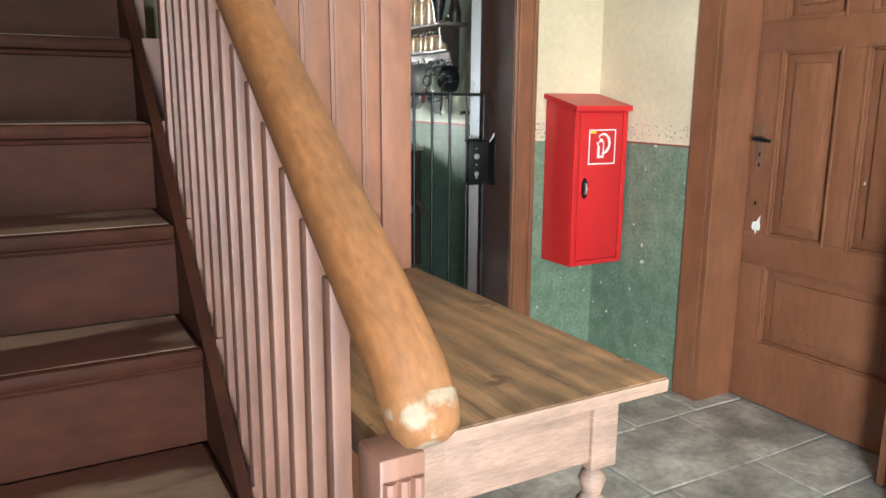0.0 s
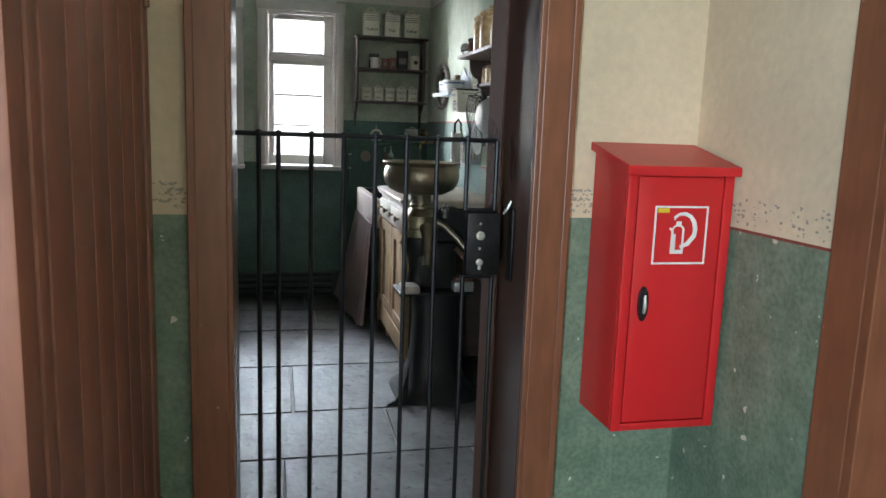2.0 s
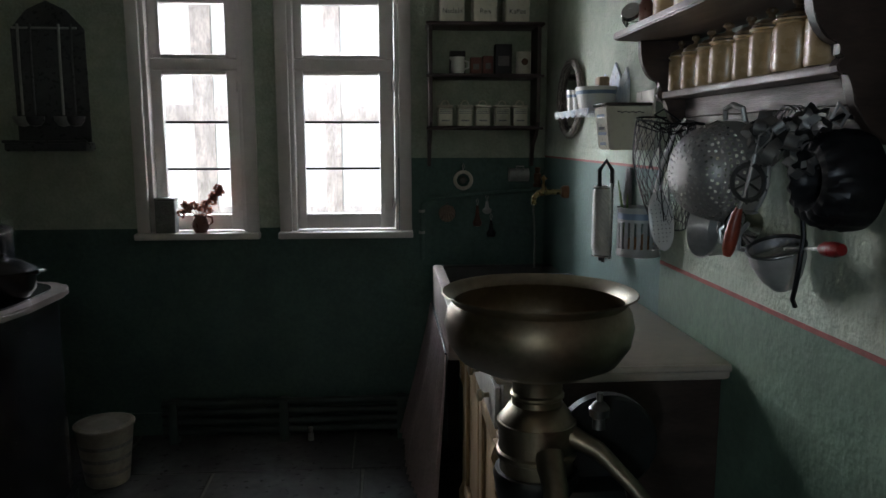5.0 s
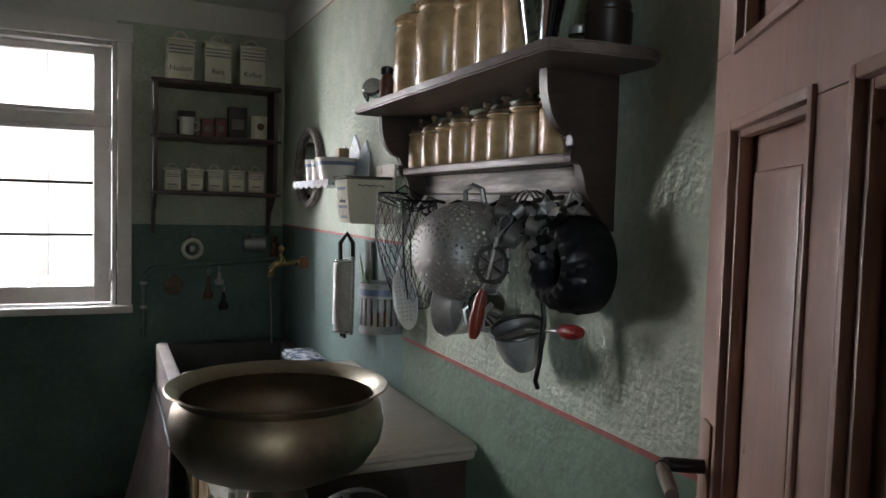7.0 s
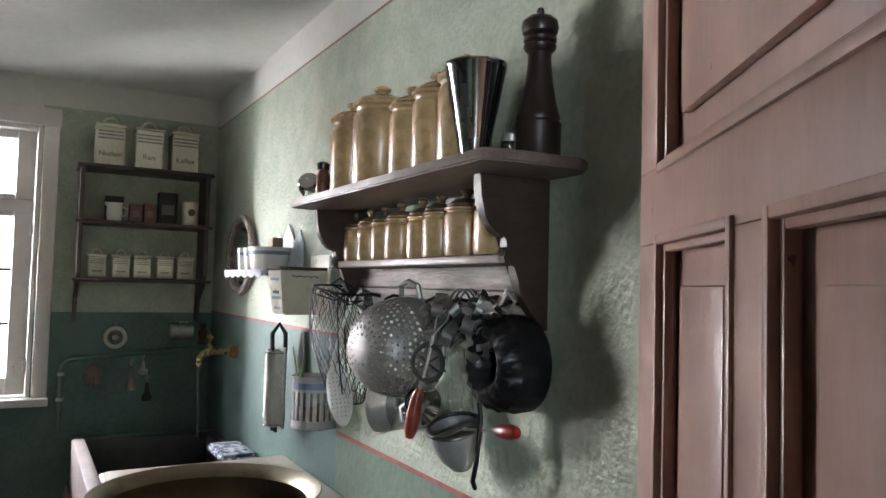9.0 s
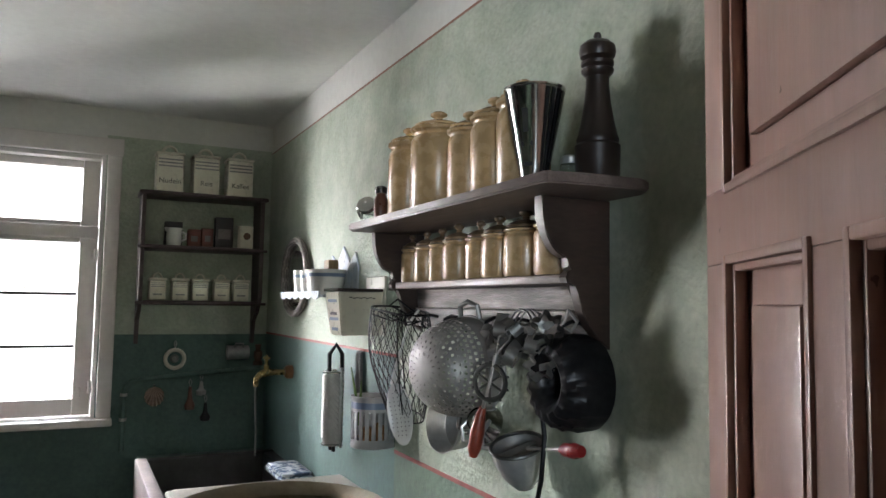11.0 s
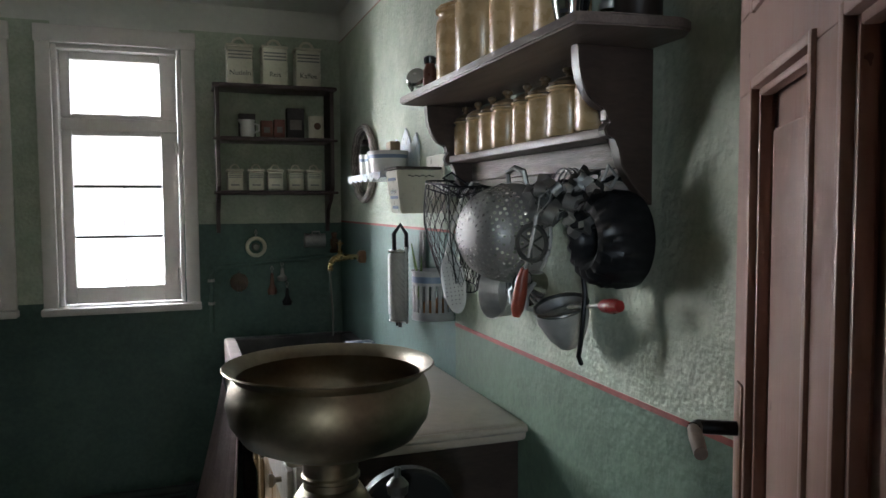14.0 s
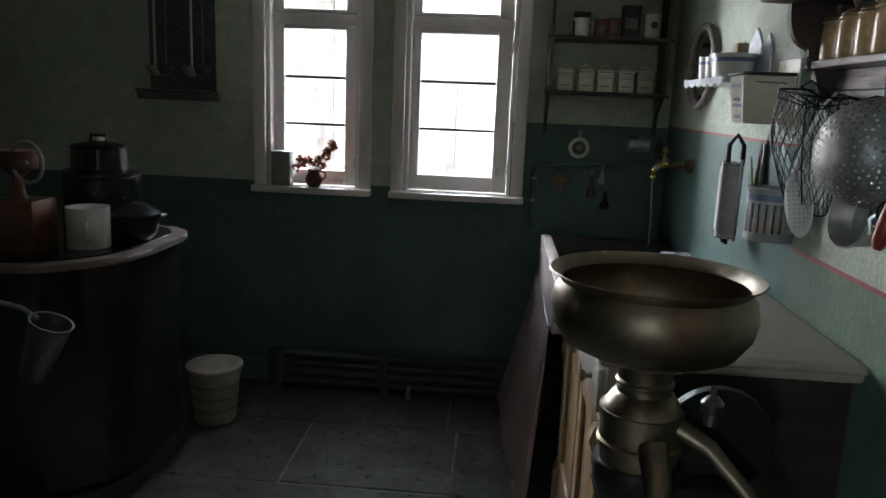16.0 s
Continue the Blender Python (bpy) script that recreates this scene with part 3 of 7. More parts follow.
def lever(d, u, z, face, mat, grip, along):
    bm = bmesh.new()
    box(u - 0.016, u + 0.016, *sorted((0, 0.004 * face)), z - 0.10, z + 0.05, 0.002, bm)
    part("door_plate", bm, M_PLATE, d, local=True)
    bm = tube([(u, 0, z), (u, 0.035 * face, z), (u, 0.045 * face, z), (u + along * 0.012, 0.05 * face, z)], 0.008, 10)
    h = part("door_handle", bm, mat, d, "dark iron lever handle", local=True)
    bm = tube([(u + along * 0.01, 0.05 * face, z), (u + along * 0.03, 0.05 * face, z - 0.002), (u + along * 0.075, 0.05 * face, z - 0.006)], [0.007, 0.008, 0.007], 10)
    part("grip", bm, grip, h, local=True)


# open kitchen door
kd = panel_door("door_1", pose(0.270, 0.262, 0.012, 0, 0, 58.2), 0.776, 1.99, 0.042, 1,
                [(0.12, 0.394, 0.95, 1.482), (0.472, 0.69, 0.95, 1.482), (0.12, 0.69, 1.565, 1.90), (0.12, 0.394, 0.2, 0.82), (0.472, 0.69, 0.2, 0.82)],
                M_PINKDOOR, "open dull pink panelled kitchen door")
# dark strip over the pink leaf's hinge edge, in the jamb colour
part("hinge_edge_strip", box(-0.002, -0.0002, -0.042, 0.0, 0.0, 1.99), M_JAMB, kd, "dark strip over the hinge edge", local=True, smooth=False)
lever(kd, 0.728, 1.122, 1, M_IRON, M_HORN, -1)

# closed brown hall door
hd = panel_door("door_2", pose(0.985, -0.690, 0.006, 0, 0, -90), 0.735, 2.03, 0.042, -1,
                [(0.108, 0.336, 0.690, 1.385), (0.435, 0.640, 0.690, 1.385), (0.113, 0.640, 0.255, 0.565), (0.108, 0.336, 1.50, 1.92), (0.435, 0.640, 1.50, 1.92)],
                M_DOORBROWN, "closed brown painted panelled door with chipped paint")
lever(hd, 0.045, 1.062, -1, M_IRON, M_IRON, 1)
part("chipped_patch", slab([(0.036, 0.712), (0.044, 0.700), (0.050, 0.708), (0.056, 0.684), (0.062, 0.706), (0.072, 0.702), (0.076, 0.722), (0.070, 0.736), (0.075, 0.764), (0.064, 0.752), (0.058, 0.738), (0.040, 0.734)], 0.001, pose(0, -0.0005, 0, 90, 0, 0)), M_CHIP, hd, "bare white chipped patch", local=True)
for z in (0.96, 0.81, 1.00):
    part("keyhole", box(0.041, 0.049, -0.0055, -0.001, z - 0.008, z + 0.008, 0.002), M_IRON, hd, local=True)
for n, y0, y1 in (("far", RY1 + 0.005, RY1 + 0.108), ("near", RY0 - 0.102, RY0 - 0.022)):
    structure("trim_hall_door_" + n, box(0.788, 0.7995, y0, y1, 0, 2.15, 0.003), M_CASING, "red-brown painted door casing", "door casing")
structure("jamb_hall_door_far", box(0.7885, 1.03, RY1 - 0.022, RY1 + 0.0045, 0, 2.06, 0.003), M_CASING, "red-brown painted door jamb", "door jamb")
structure("jamb_hall_door_near", box(0.7885, 1.03, RY0 - 0.021, RY0 + 0.006, 0, 2.06, 0.003), M_CASING, "red-brown painted door jamb", "door jamb")
structure("wall_hall_door_back", box(1.035, 1.2, RY0 - 0.06, RY1, -0.02, 2.06), M_CREAM, "wall behind the closed door", "wall")

# faded stencil dabs above the green dado
srn = random.Random(21)
def stencil(name, spots):
    bm = bmesh.new()
    for j, (o, u, nrm) in enumerate(spots):
        n2 = srn.randint(5, 8)
        r = srn.uniform(0.0015, 0.0045)
        vs = []
        for k in range(n2):
            a = 2 * math.pi * k / n2
            q = r * srn.uniform(0.5, 1.2)
            vs.append(bm.verts.new(o + u * (q * 1.5 * math.cos(a)) + Vector((0, 0, q * math.sin(a))) + nrm * (0.0004 + j * 0.000008)))
        bm.faces.new(vs)
    structure(name, bm, M_STENCIL, "faded grey stencilled border above the dado", "wall border")


spots = []
for k in range(90):
    z = 1.03 + srn.choice((0.018, 0.035, 0.05, 0.062, 0.075)) + srn.uniform(-0.004, 0.004)
    spots.append((Vector((0.7995, srn.uniform(-0.55, -0.02), z)), Vector((0, 1, 0)), Vector((-1, 0, 0))))
    spots.append((Vector((0.7995, srn.uniform(-2.4, -1.55), z)), Vector((0, 1, 0)), Vector((-1, 0, 0))))
for k in range(60):
    z = 1.03 + srn.choice((0.018, 0.035, 0.05, 0.062, 0.075)) + srn.uniform(-0.004, 0.004)
    spots.append((Vector((srn.uniform(0.425, 0.50), -0.0005, z)), Vector((1, 0, 0)), Vector((0, -1, 0))))
    spots.append((Vector((srn.uniform(-0.65, -0.555), -0.0005, z)), Vector((1, 0, 0)), Vector((0, -1, 0))))
stencil("trim_stencil", spots)
structure("trim_hall_line", box(HX1 - 0.0012, HX1 + 0.01, RY1 + 0.109, -0.0005, 1.026, 1.033), M_RED_LINE, "thin dark red line above the green dado", "trim")

# ---- hall: fire extinguisher box ----
fx0, fx1, fy0, fz0, fz1 = 0.496, 0.788, -0.206, 0.499, 1.170
ext = thing("extinguisher_box", (0.65, -0.1, fz0), "red metal fire extinguisher box mounted on the wall", "fire box")
part("body", slab([(fy0 + 0.012, fz0), (fy0 + 0.012, fz1), (-0.002, fz1 + 0.043), (-0.002, fz0)], fx1 - fx0, Matrix(((0, 0, 1, fx0), (1, 0, 0, 0), (0, 1, 0, 0), (0, 0, 0, 1))), bevel=0.003), M_RED, ext)
bm = bmesh.new()
for a in (fx0, fx1 - 0.026):
    box(a, a + 0.026, fy0, fy0 + 0.0118, fz0, fz1, 0.002, bm)
box(fx0 + 0.0262, fx1 - 0.0262, fy0, fy0 + 0.0118, fz0, fz0 + 0.02, 0.002, bm)
part("front_frame", bm, M_RED, ext)
edoor = part("door", box(fx0 + 0.030, fx1 - 0.030, fy0 + 0.001, fy0 + 0.0118, fz0 + 0.024, fz1 - 0.012, 0.002), M_RED, ext)
part("roof", slab([(fy0 - 0.022, 1.163), (fy0 - 0.022, 1.185), (-0.002, 1.236), (-0.002, 1.214)], fx1 - fx0 + 0.018, Matrix(((0, 0, 1, fx0 - 0.014), (1, 0, 0, 0), (0, 1, 0, 0), (0, 0, 0, 1))), bevel=0.002), M_RED, ext, "sloping red lid")
yS = fy0 - 0.0005
bm = bmesh.new()
sx0, sx1, sz0, sz1 = 0.573, 0.721, 0.938, 1.086
for b in ((sx0, sx1, sz1 - 0.005, sz1), (sx0, sx1, sz0, sz0 + 0.005), (sx0, sx0 + 0.005, sz0 + 0.005, sz1 - 0.005), (sx1 - 0.005, sx1, sz0 + 0.005, sz1 - 0.005)):
    box(b[0], b[1], yS - 0.0006, yS + 0.001, b[2], b[3], 0, bm)
part("pictogram", bm, M_PICTO, edoor, "white-bordered extinguisher pictogram", smooth=False)
bm = bmesh.new()
box(0.622, 0.628, yS - 0.0006, yS + 0.001, 0.965, 1.022, 0, bm)
box(0.6285, 0.652, yS - 0.0006, yS + 0.001, 0.965, 0.975, 0, bm)
box(0.652, 0.6575, yS - 0.0006, yS + 0.001, 0.965, 1.025, 0, bm)
box(0.6285, 0.6345, yS - 0.0006, yS + 0.001, 0.975, 1.015, 0, bm)
tube([(0.640 + 0.0155 * math.cos(radians(a)), yS, 1.024 + 0.013 * math.sin(radians(a))) for a in range(0, 181, 20)], 0.0026, 6, bm)
tube([(0.617, yS, 1.030), (0.626, yS, 1.022)], 0.0028, 6, bm)
box(0.634, 0.648, yS - 0.0006, yS + 0.001, 1.037, 1.047, 0, bm)
tube([(0.630, yS, 1.050)] + [(0.652 + 0.036 * math.cos(radians(a)), yS, 1.025 + 0.042 * math.sin(radians(a))) for a in (130, 105, 80, 55, 30, 5, -20)] + [(0.668, yS, 0.990), (0.648, yS, 0.982)], [0.002, 0.004, 0.004, 0.005, 0.005, 0.006, 0.006, 0.006, 0.006, 0.004], 6, bm)
for v in bm.verts:
    v.co.y = min(max(v.co.y, yS - 0.0007), yS + 0.001)
part("printed_symbol", bm, M_PICTO, edoor, smooth=False)
part("sticker", box(0.581, 0.612, yS - 0.001, yS + 0.001, 1.069, 1.080), M_YELLOW, edoor, "small yellow sticker", smooth=False)
bm = slab([(0.020 * 0.62 * math.cos(a) if abs(math.sin(a)) < 0.8 else 0.011 * math.cos(a) * 1.2, 0.045 * math.sin(a)) for a in [2 * math.pi * i / 24 for i in range(24)]], 0.012, Matrix(((1, 0, 0, 0.556), (0, 0, -1, fy0 + 0.001), (0, 1, 0, 0.838), (0, 0, 0, 1))), bevel=0.003)
latch = part("latch", bm, M_BLACK, edoor, "black plastic latch")
part("latch_lever", tube([(0.557, fy0 - 0.012, 0.815), (0.556, fy0 - 0.018, 0.835), (0.557, fy0 - 0.012, 0.862)], [0.004, 0.006, 0.004], 8), M_TIN, ext, "small steel lever")

# ---- hall: pine table ----
tx0, tx1, ty0, ty1, tz = -1.135, -0.630, -1.835, -0.938, 0.770
table = thing("side_table", ((tx0 + tx1) / 2, (ty0 + ty1) / 2, 0), "old pine table with worn brown top and limed turned legs", "table")
n = 3
for i in range(n):
    a, b = tx0 + (tx1 - tx0) * i / n, tx0 + (tx1 - tx0) * (i + 1) / n
    part("tabletop_board", box(a + 0.0003, b - 0.0003, ty0, ty1, tz - 0.024, tz, 0.0012), M_PINE, table)
part("front_edge", box(tx0 + 0.002, tx1 - 0.002, ty0 - 0.0045, ty0 - 0.0002, tz - 0.023, tz - 0.002, 0.001), M_LIMED, table, "pale rubbed edge")
lx0, lx1, ly0, ly1 = tx0 + 0.06, tx1 - 0.055, ty0 + 0.05, ty1 - 0.05
for nm, b in (("apron", (lx0 + 0.055, lx1 - 0.055, ly0 + 0.006, ly0 + 0.028)), ("apron", (lx0 + 0.055, lx1 - 0.055, ly1 - 0.028, ly1 - 0.006)),
              ("apron", (lx0 + 0.006, lx0 + 0.028, ly0 + 0.055, ly1 - 0.055)), ("apron", (lx1 - 0.028, lx1 - 0.006, ly0 + 0.055, ly1 - 0.055))):
    part(nm, box(*b, tz - 0.15, tz - 0.0245, 0.002), M_LIMED, table)
for x in (lx0, lx1 - 0.055):
    for y in (ly0, ly1 - 0.055):
        bm = box(x, x + 0.055, y, y + 0.055, tz - 0.165, tz - 0.0245, 0.003)
        lathe([(0, 0), (0.014, 0), (0.020, 0.03), (0.013, 0.07), (0.017, 0.12), (0.026, 0.40), (0.024, 0.47), (0.015, 0.505), (0.026, 0.52), (0.026, 0.535), (0.016, 0.548), (0.024, 0.575), (0.018, 0.59), (0.0, 0.606)], 20, (x + 0.0275, y + 0.0275, 0), bm)
        part("leg", bm, M_LIMED, table)

# ---- hall: closet of boards under the upper stair ----
closet = thing("stair_closet", (-0.93, -0.9, 0), "pink-brown painted board closet beside the stairs", "closet")
cx0, cx1, cy0, cy1, cz = -1.235, -0.641, -0.930, -0.004, HZ - 0.002
edges = [cx0, -1.14, -1.069, -0.997, -0.929, -0.855, -0.776, -0.725]
for a, b in zip(edges, edges[1:]):
    part("board", box(a + 0.0006, b - 0.0006, cy0, cy0 + 0.02, 0.0, cz, 0.003), M_PINKBOARD, closet)
for a in edges[2:-1]:
    part("bead", tube([(a + 0.013, cy0 + 0.0005, 0), (a + 0.013, cy0 + 0.0005, cz)], 0.0035, 8), M_PINKBOARD, closet)
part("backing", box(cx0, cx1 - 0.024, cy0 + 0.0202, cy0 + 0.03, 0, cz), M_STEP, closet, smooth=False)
part("corner_post", box(-0.7245, cx1, cy0 - 0.006, cy0 + 0.06, 0, cz, 0.004), M_PINKBOARD, closet)
cd = part("closet_door", box(cx1 - 0.024, cx1 - 0.006, cy0 + 0.105, cy1 - 0.06, 0.02, 2.0, 0.002), M_PINKBOARD, closet)
for i in range(6):
    y0 = cy0 + 0.105 + i * 0.1265
    part("door_board", box(cx1 - 0.0058, cx1 + 0.006, y0 + 0.003, y0 + 0.1235, 0.02, 2.0, 0.004), M_PINKBOARD, cd)
part("frame_post", box(cx1 - 0.024, cx1 + 0.004, cy0 + 0.062, cy0 + 0.103, 0, cz, 0.003), M_PINKBOARD, closet)
part("frame_post", box(cx1 - 0.024, cx1 + 0.010, cy1 - 0.058, cy1, 0, cz, 0.003), M_PINKBOARD, closet)
part("door_head", box(cx1 - 0.024, cx1 - 0.002, cy0 + 0.104, cy1 - 0.059, 2.004, cz, 0.003), M_PINKBOARD, closet)
for z in (0.30, 1.53):
    bm = box(cx1 + 0.0065, cx1 + 0.011, cy1 - 0.13, cy1 - 0.025, z - 0.014, z + 0.014, 0.002)
    lathe([(0, -0.03), (0.009, -0.03), (0.009, 0.03), (0, 0.03)], 10, (cx1 + 0.014, cy1 - 0.05, z), bm)
    part("hinge", bm, M_PLATE, cd, "old iron strap hinge")

# ---- hall: unseen dark surfaces added beside and above the stairs to dim them ----
structure("wall_stair_shade", box(HX0 + 0.0005, HX0 + 0.0015, -2.35, -0.001, 0.0, HZ - 0.001), M_STEP, "unseen dark sheet added beside the stairs to dim them", "wall")
structure("ceiling_stair_shade", slab([(-2.25, 2.53), (-0.94, 1.98), (-0.94, 2.02), (-2.25, 2.545)], 0.95, Matrix(((0, 0, 1, HX0 + 0.002), (1, 0, 0, 0), (0, 1, 0, 0), (0, 0, 0, 1)))), M_STEP, "unseen dark slope added over the stairs to shade them", "soffit")

# ---- hall: staircase ----
RISE, RUN, SX = 0.1925, 0.215, -1.262
stair = thing("staircase", (-1.7, -2.0, 0), "painted wooden staircase with worn dark red treads and pink balusters", "staircase")
def nose(k):
    return -1.333 + RUN * (k - 4)


for k in range(1, 9):
    y, z = nose(k), RISE * k
    part("tread", box(HX0 + 0.002, SX, y, y + RUN + 0.03, z - 0.032, z, 0.012), M_STEP, stair, "dark red tread")
    part("worn_patch", box(HX0 + 0.01, SX - 0.012, y + 0.014, y + RUN + 0.02, z + 0.0002, z + 0.0012), M_WORN, stair, "tread centre worn to bare wood", smooth=False)
    part("riser", box(HX0 + 0.002, SX, y + 0.028, y + 0.045, z - RISE + 0.001, z - 0.0325), M_STEP, stair, smooth=False)
    part("cove", tube([(HX0 + 0.01, y + 0.024, z - 0.036), (SX - 0.002, y + 0.024, z - 0.036)], 0.008, 8), M_STEP, stair)
bm = bmesh.new()
pts = [(nose(1) + 0.028, 0.0)]
for k in range(1, 9):
    pts += [(nose(k) + 0.028, RISE * k + 0.004), (nose(k + 1) + 0.028, RISE * k + 0.004)]
pts += [(nose(9) + 0.028, 0.0)]
slab(pts, 0.04, Matrix(((0, 0, 1, -1.236), (1, 0, 0, 0), (0, 1, 0, 0), (0, 0, 0, 1))), bm)
part("string", bm, M_PINKBAL, stair, "stepped side string", smooth=False)
inner = [(nose(1) - 0.02, 0.0), (nose(1) - 0.02, 0.16), (nose(9), RISE * 8 + 0.17), (nose(9), RISE * 8 - 0.2), (nose(3), 0.0)]
part("inner_string", slab(inner, 0.022, Matrix(((0, 0, 1, SX + 0.001), (1, 0, 0, 0), (0, 1, 0, 0), (0, 0, 0, 1)))), M_STEP, stair, "dark red inner string board", smooth=False)
RX = -1.205
def rail_z(y):
    return 0.955 + 0.74 * (y + 2.03) if y < -1.45 else 1.384 + 0.86 * (y + 1.45)


path = [(RX, -2.086, 0.899), (RX, -2.0815, 0.9035), (RX, -2.072, 0.912), (RX, -2.056, 0.927)] + [(RX, y, rail_z(y)) for y in (-2.03, -1.95, -1.8, -1.6, -1.45, -1.2, -0.95)]
prof = [(0.038 * math.copysign(abs(math.cos(a)) ** 0.7, math.cos(a)), 0.030 * math.copysign(abs(math.sin(a)) ** 0.7, math.sin(a))) for a in [2 * math.pi * i / 18 for i in range(18)]]
bm = bmesh.new()
rings = []
for i, p in enumerate(path):
    a, b = Vector(path[max(i - 1, 0)]), Vector(path[min(i + 1, len(path) - 1)])
    d = (b - a).normalized()
    if i == 0:
        d = (Vector(path[4]) - Vector(path[0])).normalized()
    up = Vector((1, 0, 0)).cross(d)
    s = (0.42, 0.70, 0.88, 0.97, 1.0)[min(i, 4)]
    rings.append([bm.verts.new(Vector(p) + Vector((1, 0, 0)) * u * s + up * v * s) for u, v in prof])
for a, b in zip(rings, rings[1:]):
    for k in range(18):
        bm.faces.new((a[k], a[(k + 1) % 18], b[(k + 1) % 18], b[k]))
bm.faces.new(rings[0])
worn_rings = [([v.co.copy() for v in rings[i]], Vector(path[i])) for i in (0, 1, 2, 3)]
bm.faces.new(rings[-1])
handrail = part("handrail", bm, M_HANDRAIL, stair, "rounded worn oak handrail")
bm = bmesh.new()
cap = [[bm.verts.new(v + Vector((0, -0.0006, 0.0004)) + (v - q) * 0.012) for v in r] for r, q in worn_rings]
for a, b in zip(cap, cap[1:]):
    for k in range(18):
        bm.faces.new((a[k], a[(k + 1) % 18], b[(k + 1) % 18], b[k]))
bm.faces.new(cap[0])
part("worn_end", bm, M_RAILEND, handrail, "pale bare chipped rail end")
rail_under = tube([(RX, y, rail_z(y) - 0.045) for y in (-2.0, -1.8, -1.6, -1.45, -1.2, -0.95)], 0.016, 8)
part("rail_fillet", rail_under, M_PINKBOARD, stair)
for i in range(13):
    y = -1.885 + i * 0.074
    if y > -0.94:
        break
    k = max(0, math.floor((y - nose(1) - 0.028) / RUN) + 1)
    part("baluster", box(-1.234, -1.210, y - 0.013, y + 0.013, RISE * k + 0.005, rail_z(y) - 0.045, 0.003), M_PINKBAL, stair)
bm = box(RX - 0.026, RX + 0.028, -2.020, -1.962, 0, 0.855, 0.005)
box(RX - 0.036, RX + 0.038, -2.030, -1.952, 0.0, 0.20, 0.005, bm)
newel = part("newel_post", bm, M_PINKBAL, stair)
for x in (RX - 0.015, RX + 0.001, RX + 0.017):
    part("fluting", tube([(x, -2.021, 0.24), (x, -2.021, 0.83)], 0.0075, 8), M_PINKBAL, newel)
for j in range(9):
    part("bead", tube([(RX - 0.024, -2.022, 0.60 + j * 0.022), (RX - 0.008, -2.022, 0.60 + j * 0.022)], 0.008, 8), M_PINKBAL, newel)

# ---- hall: green box ----
gb = thing("green_chest", (0.72, -1.85, 0), "low green painted wooden chest against the wall", "chest")
part("body", box(0.66, 0.795, -2.25, -1.565, 0, 0.215, 0.004), M_GREENBOX, gb)
part("lid", box(0.645, 0.795, -2.26, -1.555, 0.217, 0.237, 0.006), M_GREENBOX, gb)

# ---- doorway gate ----
def spun_disc(x, y, z, r):
    b = lathe([(0, 0), (r, 0), (r * 0.8, 0.002), (0, 0.0024)], 12)
    bmesh.ops.transform(b, matrix=pose(x, y, z, 90, 0, 0), verts=b.verts)
    return b


gy, gz0, gz1 = 0.140, 0.035, 1.228
gate = thing("iron_gate", (0, gy, gz0), "black wrought iron bar gate with a lock box across the doorway", "gate")
R = 0.0065
xs9 = [-0.387] + [-0.337 + 0.0857 * i for i in range(8)]
part("top_rail", tube([(-0.446, gy, gz1), (-0.30, gy, gz1), (0.0, gy, gz1), (0.262, gy, gz1)], R, 8), M_IRON, gate)
part("bottom_rail", tube([(-0.41, gy, gz0 + 0.05), (-0.405, gy, gz0 + 0.012), (-0.385, gy, gz0), (0.262, gy, gz0)], R, 8), M_IRON, gate)
for i, x in enumerate(xs9):
    segs = [(gz0, gz1 + 0.008)]
    if i == 7:
        segs = [(gz0, 0.842), (1.032, gz1 + 0.008)]
    if i == 8:
        segs = [(gz0, 0.842), (1.032, gz1)]
    for a, b in segs:
        bm = tube([(x, gy, a), (x, gy, b)], R, 8)
        if b > gz1:
            lathe([(0, 0), (0.009, 0.002), (0.009, 0.008), (0, 0.012)], 8, (x, gy, gz1), bm)
        part("bar", bm, M_IRON, gate)
for z in (0.842, 1.032):
    part("lock_bracket", tube([(0.170, gy, z), (0.268, gy, z)], R, 8), M_IRON, gate)
lk = part("lock_box", box(0.182, 0.278, gy - 0.018, gy + 0.018, 0.848, 1.026, 0.003), M_IRON, gate, "black steel lock box")
for z, r in ((0.962, 0.0125), (0.886, 0.010)):
    bm = lathe([(0, 0), (r, 0), (r, 0.006), (r * 0.5, 0.007), (r * 0.5, 0.004), (0, 0.004)], 18)
    bmesh.ops.transform(bm, matrix=pose(0.219, gy - 0.018, z, 90, 0, 0), verts=bm.verts)
    part("cylinder" if z < 0.9 else "knob", bm, M_TIN, lk, "worn steel lock cylinder")
for z in (0.996, 0.925):
    part("screw", spun_disc(0.219, gy - 0.018, z, 0.0042), M_TIN, lk, "small steel screw")
part("cylinder_tail", box(0.2145, 0.2235, gy - 0.024, gy - 0.018, 0.864, 0.882, 0.002), M_TIN, lk)
part("latch_hook", tube([(0.284, gy - 0.02, 1.025), (0.293, gy - 0.028, 1.042), (0.302, gy - 0.03, 1.062)], [0.004, 0.005, 0.004], 8), M_TIN, gate, "bare steel latch hook")
part("keep_plate", box(0.308, 0.3165, gy - 0.03, gy + 0.02, 0.83, 1.04, 0.003), M_IRON, gate, "black strike plate on the jamb")
for z in (0.12,):
    part("hinge_pin", tube([(-0.446, gy, z), (-0.395, gy, z)], 0.006, 8), M_IRON, gate)

